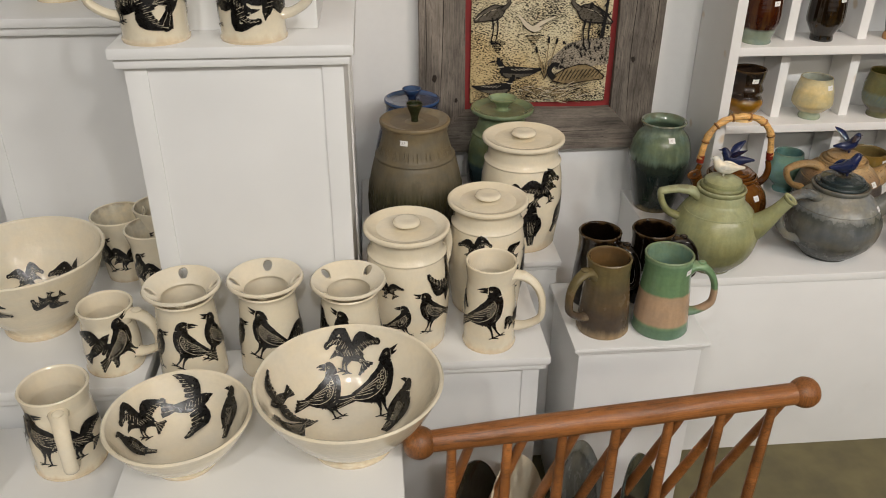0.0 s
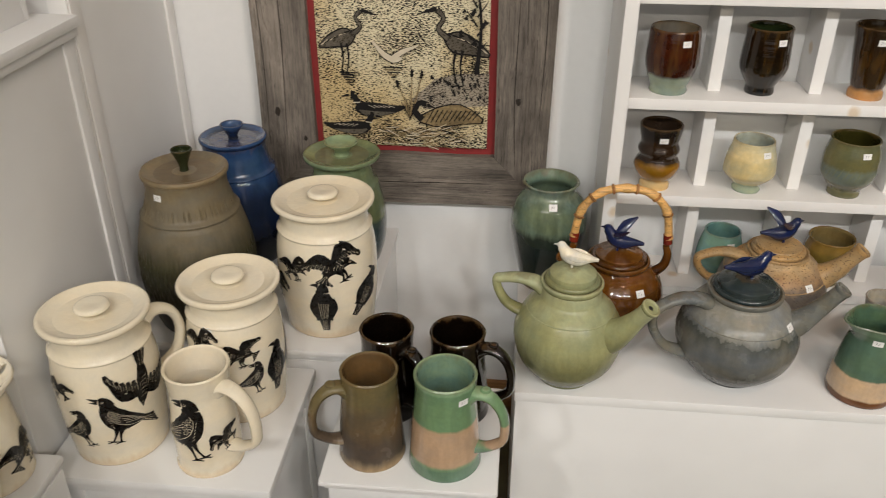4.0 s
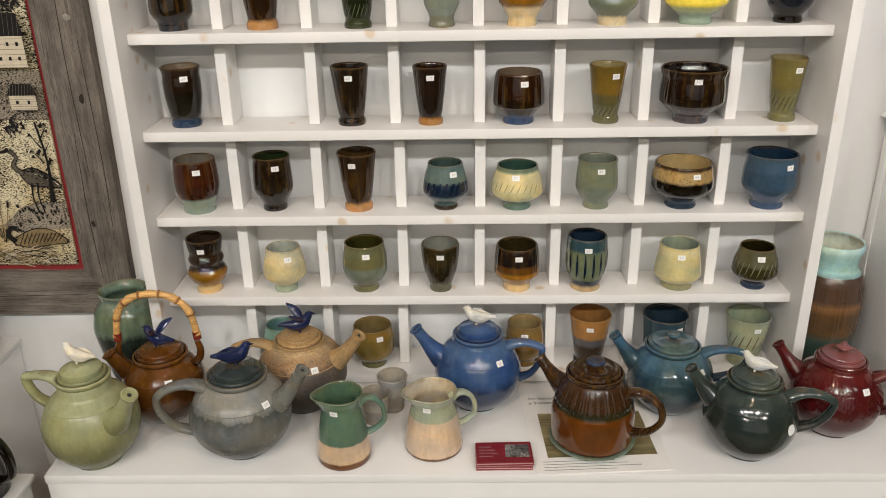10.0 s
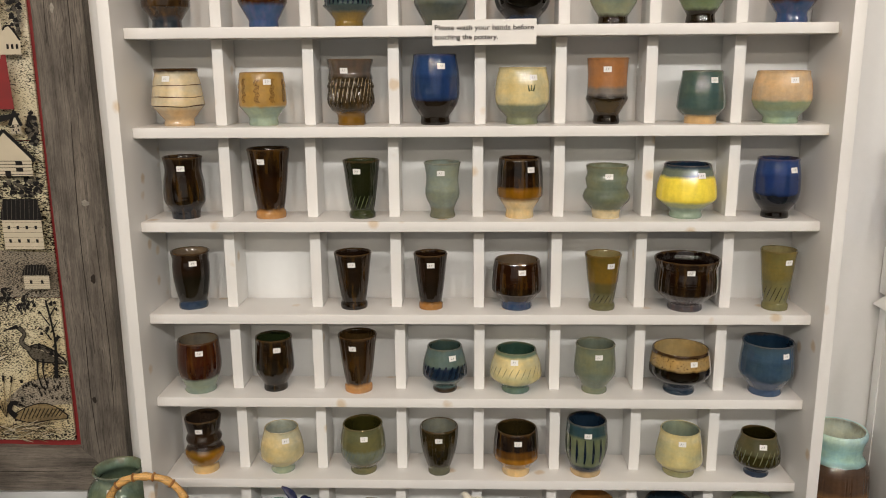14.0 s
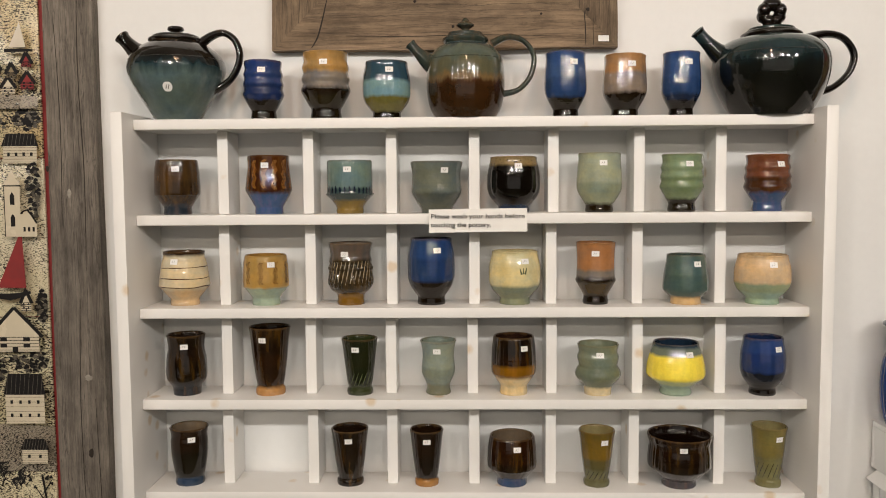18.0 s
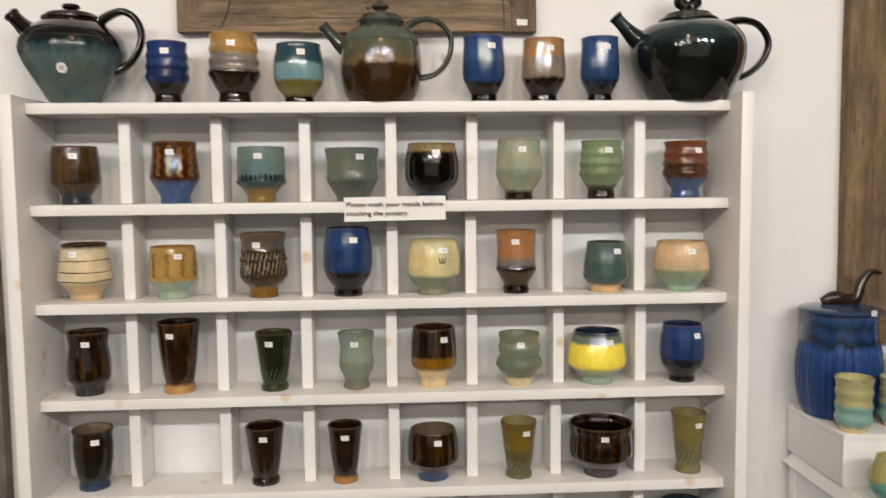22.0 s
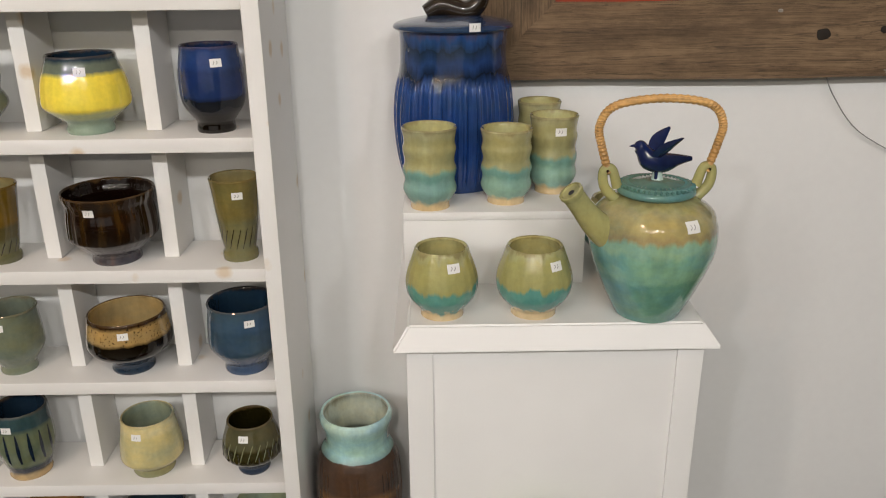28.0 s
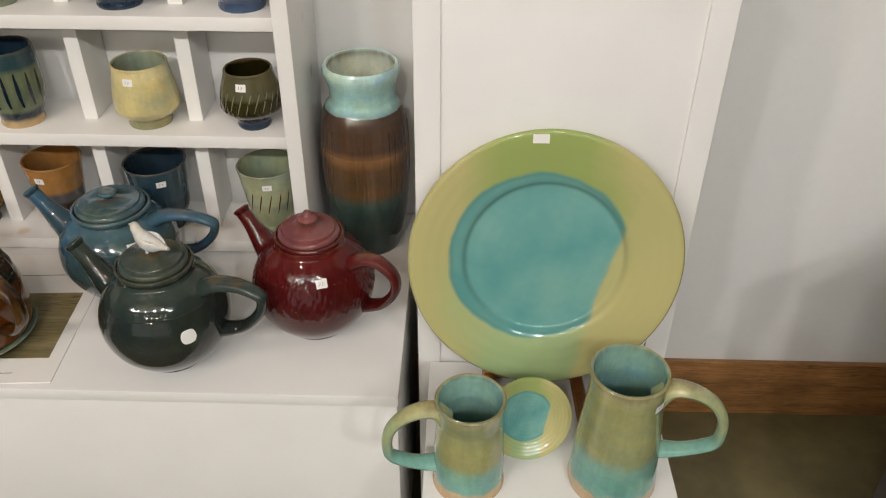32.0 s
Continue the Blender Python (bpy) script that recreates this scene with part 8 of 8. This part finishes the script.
ink_layer(t, "duck_print", ducks, label="inked print of ducks on golden water")
part("price_tag", box_bm(-0.009, 0.009, -0.0265, -0.0258, -0.005, 0.005), TAGM, t, smooth=False, m=pose(0.272, 0, -0.270))
for x, z, r, tall in ((0.965, 1.805, 0.007, 1.5), (1.362, 1.770, 0.005, 1.0)):
    board_mark(t, "knot", x, z, r, tall)
for x, z, r in ((1.114, 1.728, 0.0026), (1.135, 1.720, 0.0042), (1.119, 1.711, 0.0026), (1.335, 1.688, 0.0022), (1.414, 1.694, 0.0032), (1.184, 1.668, 0.0026), (0.969, 1.792, 0.0026)):
    board_mark(t, "nail_hole", x, z, r)
board_mark(t, "paint_mark", 1.295, 1.726, 0.0042, 2.2, PALE_MARK)
board_crack(t, [(0.968, 1.716), (0.958, 1.675), (0.950, 1.650), (0.940, 1.634)], 0.0013)
board_crack(t, [(1.408, 1.692), (1.410, 1.665), (1.411, 1.634)])
board_crack(t, [(1.423, 1.680), (1.424, 1.634)])
board_crack(t, [(1.154, 1.741), (1.154, 1.720)], 0.0006)
board_crack(t, [(0.876, 1.871), (0.93, 1.8705), (0.980, 1.870)], 0.0007)
board_crack(t, [(1.00, 1.654), (1.10, 1.652), (1.23, 1.6535), (1.37, 1.650)], 0.0006)
board_crack(t, [(1.366, 1.86), (1.372, 1.82), (1.368, 1.78)], 0.0006)

# big picture on the right
t, (e0, e1, f0, f1) = picture_frame("dark wood frame with rust mat and inked bird tiles", 2.010, 2.770, 1.086, 1.90, BARN_DARK, 0.090, MAT_ORANGE, 0.0)
g0, g1, q0 = e0 + 0.028, e1 - 0.026, f0 + 0.048
mid = (g0 + g1) / 2
for i, m in enumerate((T_WHITE, T_LAND, T_GOLD)):
    for j in (0, 1):
        tile(t, (g0, mid)[j], (mid, g1)[j], q0 + 0.136 * i, q0 + 0.136 * (i + 1), T_LAND if (i == 1 and j == 0) else m)


EDGE[:] = g0, g1


def flock(st, fill, bm, put, n):
    for k in range(7):
        leafy(st, g0 + .03 + .042 * k, q0 + .004, .085 + .02 * (k % 2), .055, 70 + k, 34)
    for k, (u, v, s, turn, flip) in enumerate(((.036, .040, .048, -.3, -1), (.092, .046, .062, .3, -1), (.168, .048, .064, -.3, 1))):
        bird_strokes(bm, put, "stand", g0 + u, q0 + v, s, turn, flip, 0.0012)
    for u, v, s, turn in ((.055, .104, .046, 1.2), (.135, .104, .044, 1.9), (.215, .108, .044, 1.4)):
        bird_strokes(bm, put, "dive", g0 + u, q0 + v, s, turn, 1, 0.0012)
    leafy(st, mid + .022, q0 + .004, .075, .05, 90, 40)
    bird_strokes(bm, put, "fly", mid + .045, q0 + .106, .036, 0, 1, 0.0012)
    bird_strokes(bm, put, "fly", mid + .100, q0 + .104, .036, .3, 1, 0.0012)
    # a white tern in outline
    for slot, w in ((0, .0075), (1, .0062)):
        st([(mid + .065, q0 + .068), (mid + .095, q0 + .062), (mid + .130, q0 + .050), (mid + .165, q0 + .058)], [.0012, w, w, .0015], slot)
        st([(mid + .100, q0 + .060), (mid + .102, q0 + .040), (mid + .096, q0 + .026)], [w, w * .8, .0010], slot)
    for k in range(10):
        st([(mid + .070 + .006 * k, q0 + .064 - .0015 * k), (mid + .078 + .006 * k, q0 + .072 - .002 * k)], [.0006, .0006], 0, 1)
        st([(mid + .125 + .0035 * k, q0 + .046 + .0008 * k), (mid + .128 + .0035 * k, q0 + .056 + .0004 * k)], [.0006, .0005], 0, 1)
    for k in range(11):
        st([(g1 - .052 + .005 * k, q0 + .002), (g1 - .060 + .0062 * k, q0 + .016 + .004 * (k % 3))], [.0022, .0003])
    for k in range(40):
        r = random.Random(500 + k)
        u, v = g0 + r.uniform(.01, g1 - g0 - .02), q0 + .136 + r.uniform(.006, .060)
        st([(u, v), (u + r.uniform(.006, .02), v + r.uniform(-.002, .003))], [.0018, .0008], (0, 5, 2, 4)[k % 4], 2)
    for k in range(9):
        house(st, fill, g0 + .035 + .064 * k, q0 + .214 + .012 * (k % 2), .034, .022, .5, 3 if k % 3 == 1 else 1)
    for k in range(22):
        blob(st, g0 + .02 + .026 * k, q0 + .196 + .016 * (k % 3), .014, .012, 120 + k, 0, 18)


ink_layer(t, "flock_print", flock, label="inked print of blackbirds among leaves")
part("price_tag", box_bm(-0.007, 0.007, -0.0265, -0.0258, -0.005, 0.005), TAGM, t, smooth=False, m=pose(0.362, 0, -0.393))
for x, z, r, tall in ((2.420, 1.137, 0.0085, 0.9), (2.491, 1.141, 0.005, 0.8), (2.690, 1.206, 0.006, 2.2), (2.745, 1.098, 0.004, 1.0)):
    board_mark(t, "knot", x, z, r, tall)
for x, z, r, tall in ((2.520, 1.092, 0.022, 0.16), (2.365, 1.164, 0.003, 0.8), (2.60, 1.091, 0.013, 0.2)):
    board_mark(t, "pale_scar", x, z, r, tall, PALE_MARK)
solid("hanging_wire", tube_bm([(2.435, WY - 0.010, 1.09), (2.45, WY - 0.012, 1.06), (2.49, WY - 0.010, 1.015), (2.57, WY - 0.006, 0.972)], [0.0007] * 4, 6), STEEL, "loose picture wire hanging below the frame", "wire")
t = thing("wall_outlet", "white wall outlet plate above the baseboard", "outlet", pose(2.83, WY - 0.001, 0.44))
part("plate", box_bm(-0.035, 0.035, -0.006, 0, -0.057, 0.057, 0.003), WHITE_PANEL, t)
for s in (-1, 1):
    part("socket", box_bm(-0.016, 0.016, -0.008, -0.004, s * 0.024 - 0.014, s * 0.024 + 0.014, 0.003), PAPER, t)

# ---- wooden rack with plates in front ----
A, B = Vector((0.045, 0.712, 0.492)), Vector((0.505, 0.752, 0.500))
t = thing("spindle_rack", "turned cherry wood rack with slanting spindles", "rack", pose(A.x, A.y, 0, 0, 0, math.degrees(math.atan2(B.y - A.y, B.x - A.x))))
L = (B - A).length
part("top_rail", tube_bm([(0, 0, 0.492), (L * 0.25, 0, 0.494), (L * 0.5, 0, 0.496), (L, 0, 0.500)], [0.0125, 0.0145, 0.0148, 0.0135], 16), CHERRY, t)
for x, z in ((-0.008, 0.4918), (L + 0.008, 0.5002)):
    part("rail_knob", spin(bmesh.new(), curve_through([(0.001, -0.019), (0.013, -0.015), (0.0195, 0.0), (0.014, 0.014), (0.001, 0.018)], 4), 20), CHERRY, t, m=pose(x, 0, z, 0, 90, 0))
for x in [0.03 + k * (L - 0.06) / 6 for k in range(7)]:
    part("spindle", tube_bm([(x, 0, 0.486), (x, 0.006, 0.34), (x, 0.012, 0.12), (x, 0.014, 0.03)], [0.0055, 0.0075, 0.0075, 0.006], 10, side=(1, 0, 0)), CHERRY, t)
for x in [0.055 + k * (L - 0.07) / 6 for k in range(7)]:
    part("slanting_spindle", tube_bm([(x, 0.003, 0.486), (x - 0.015, 0.06, 0.34), (x - 0.03, 0.13, 0.16), (x - 0.04, 0.17, 0.03)], [0.0055, 0.0070, 0.0070, 0.006], 10, side=(1, 0, 0)), CHERRY, t)
for y in (0.014, 0.170):
    part("base_rail", tube_bm([(-0.02, y, 0.022), (L + 0.02, y, 0.022)], [0.020, 0.020], 14), CHERRY, t)
for x, y, z, r, m, label in ((0.105, 0.800, 0.33, 0.085, BLACKG, "black round plate standing in the rack"), (0.165, 0.800, 0.30, 0.10, CREAM, "cream plate standing in the rack"),
                             (0.255, 0.812, 0.31, 0.10, GREYG, "grey plate standing in the rack"), (0.345, 0.812, 0.29, 0.095, DKGREEN, "dark green plate standing in the rack")):
    solid("plate", spin(bmesh.new(), curve_through([(0.001, 0.004), (r * 0.6, 0.005), (r * 0.95, 0.015), (r, 0.017), (r * 0.97, 0.012), (r * 0.6, 0.0), (0.001, 0.0)], 3), 40), m, label, "plate", pose(x, y, z - 0.155 + r, 72, 0, 62), "rack plates")
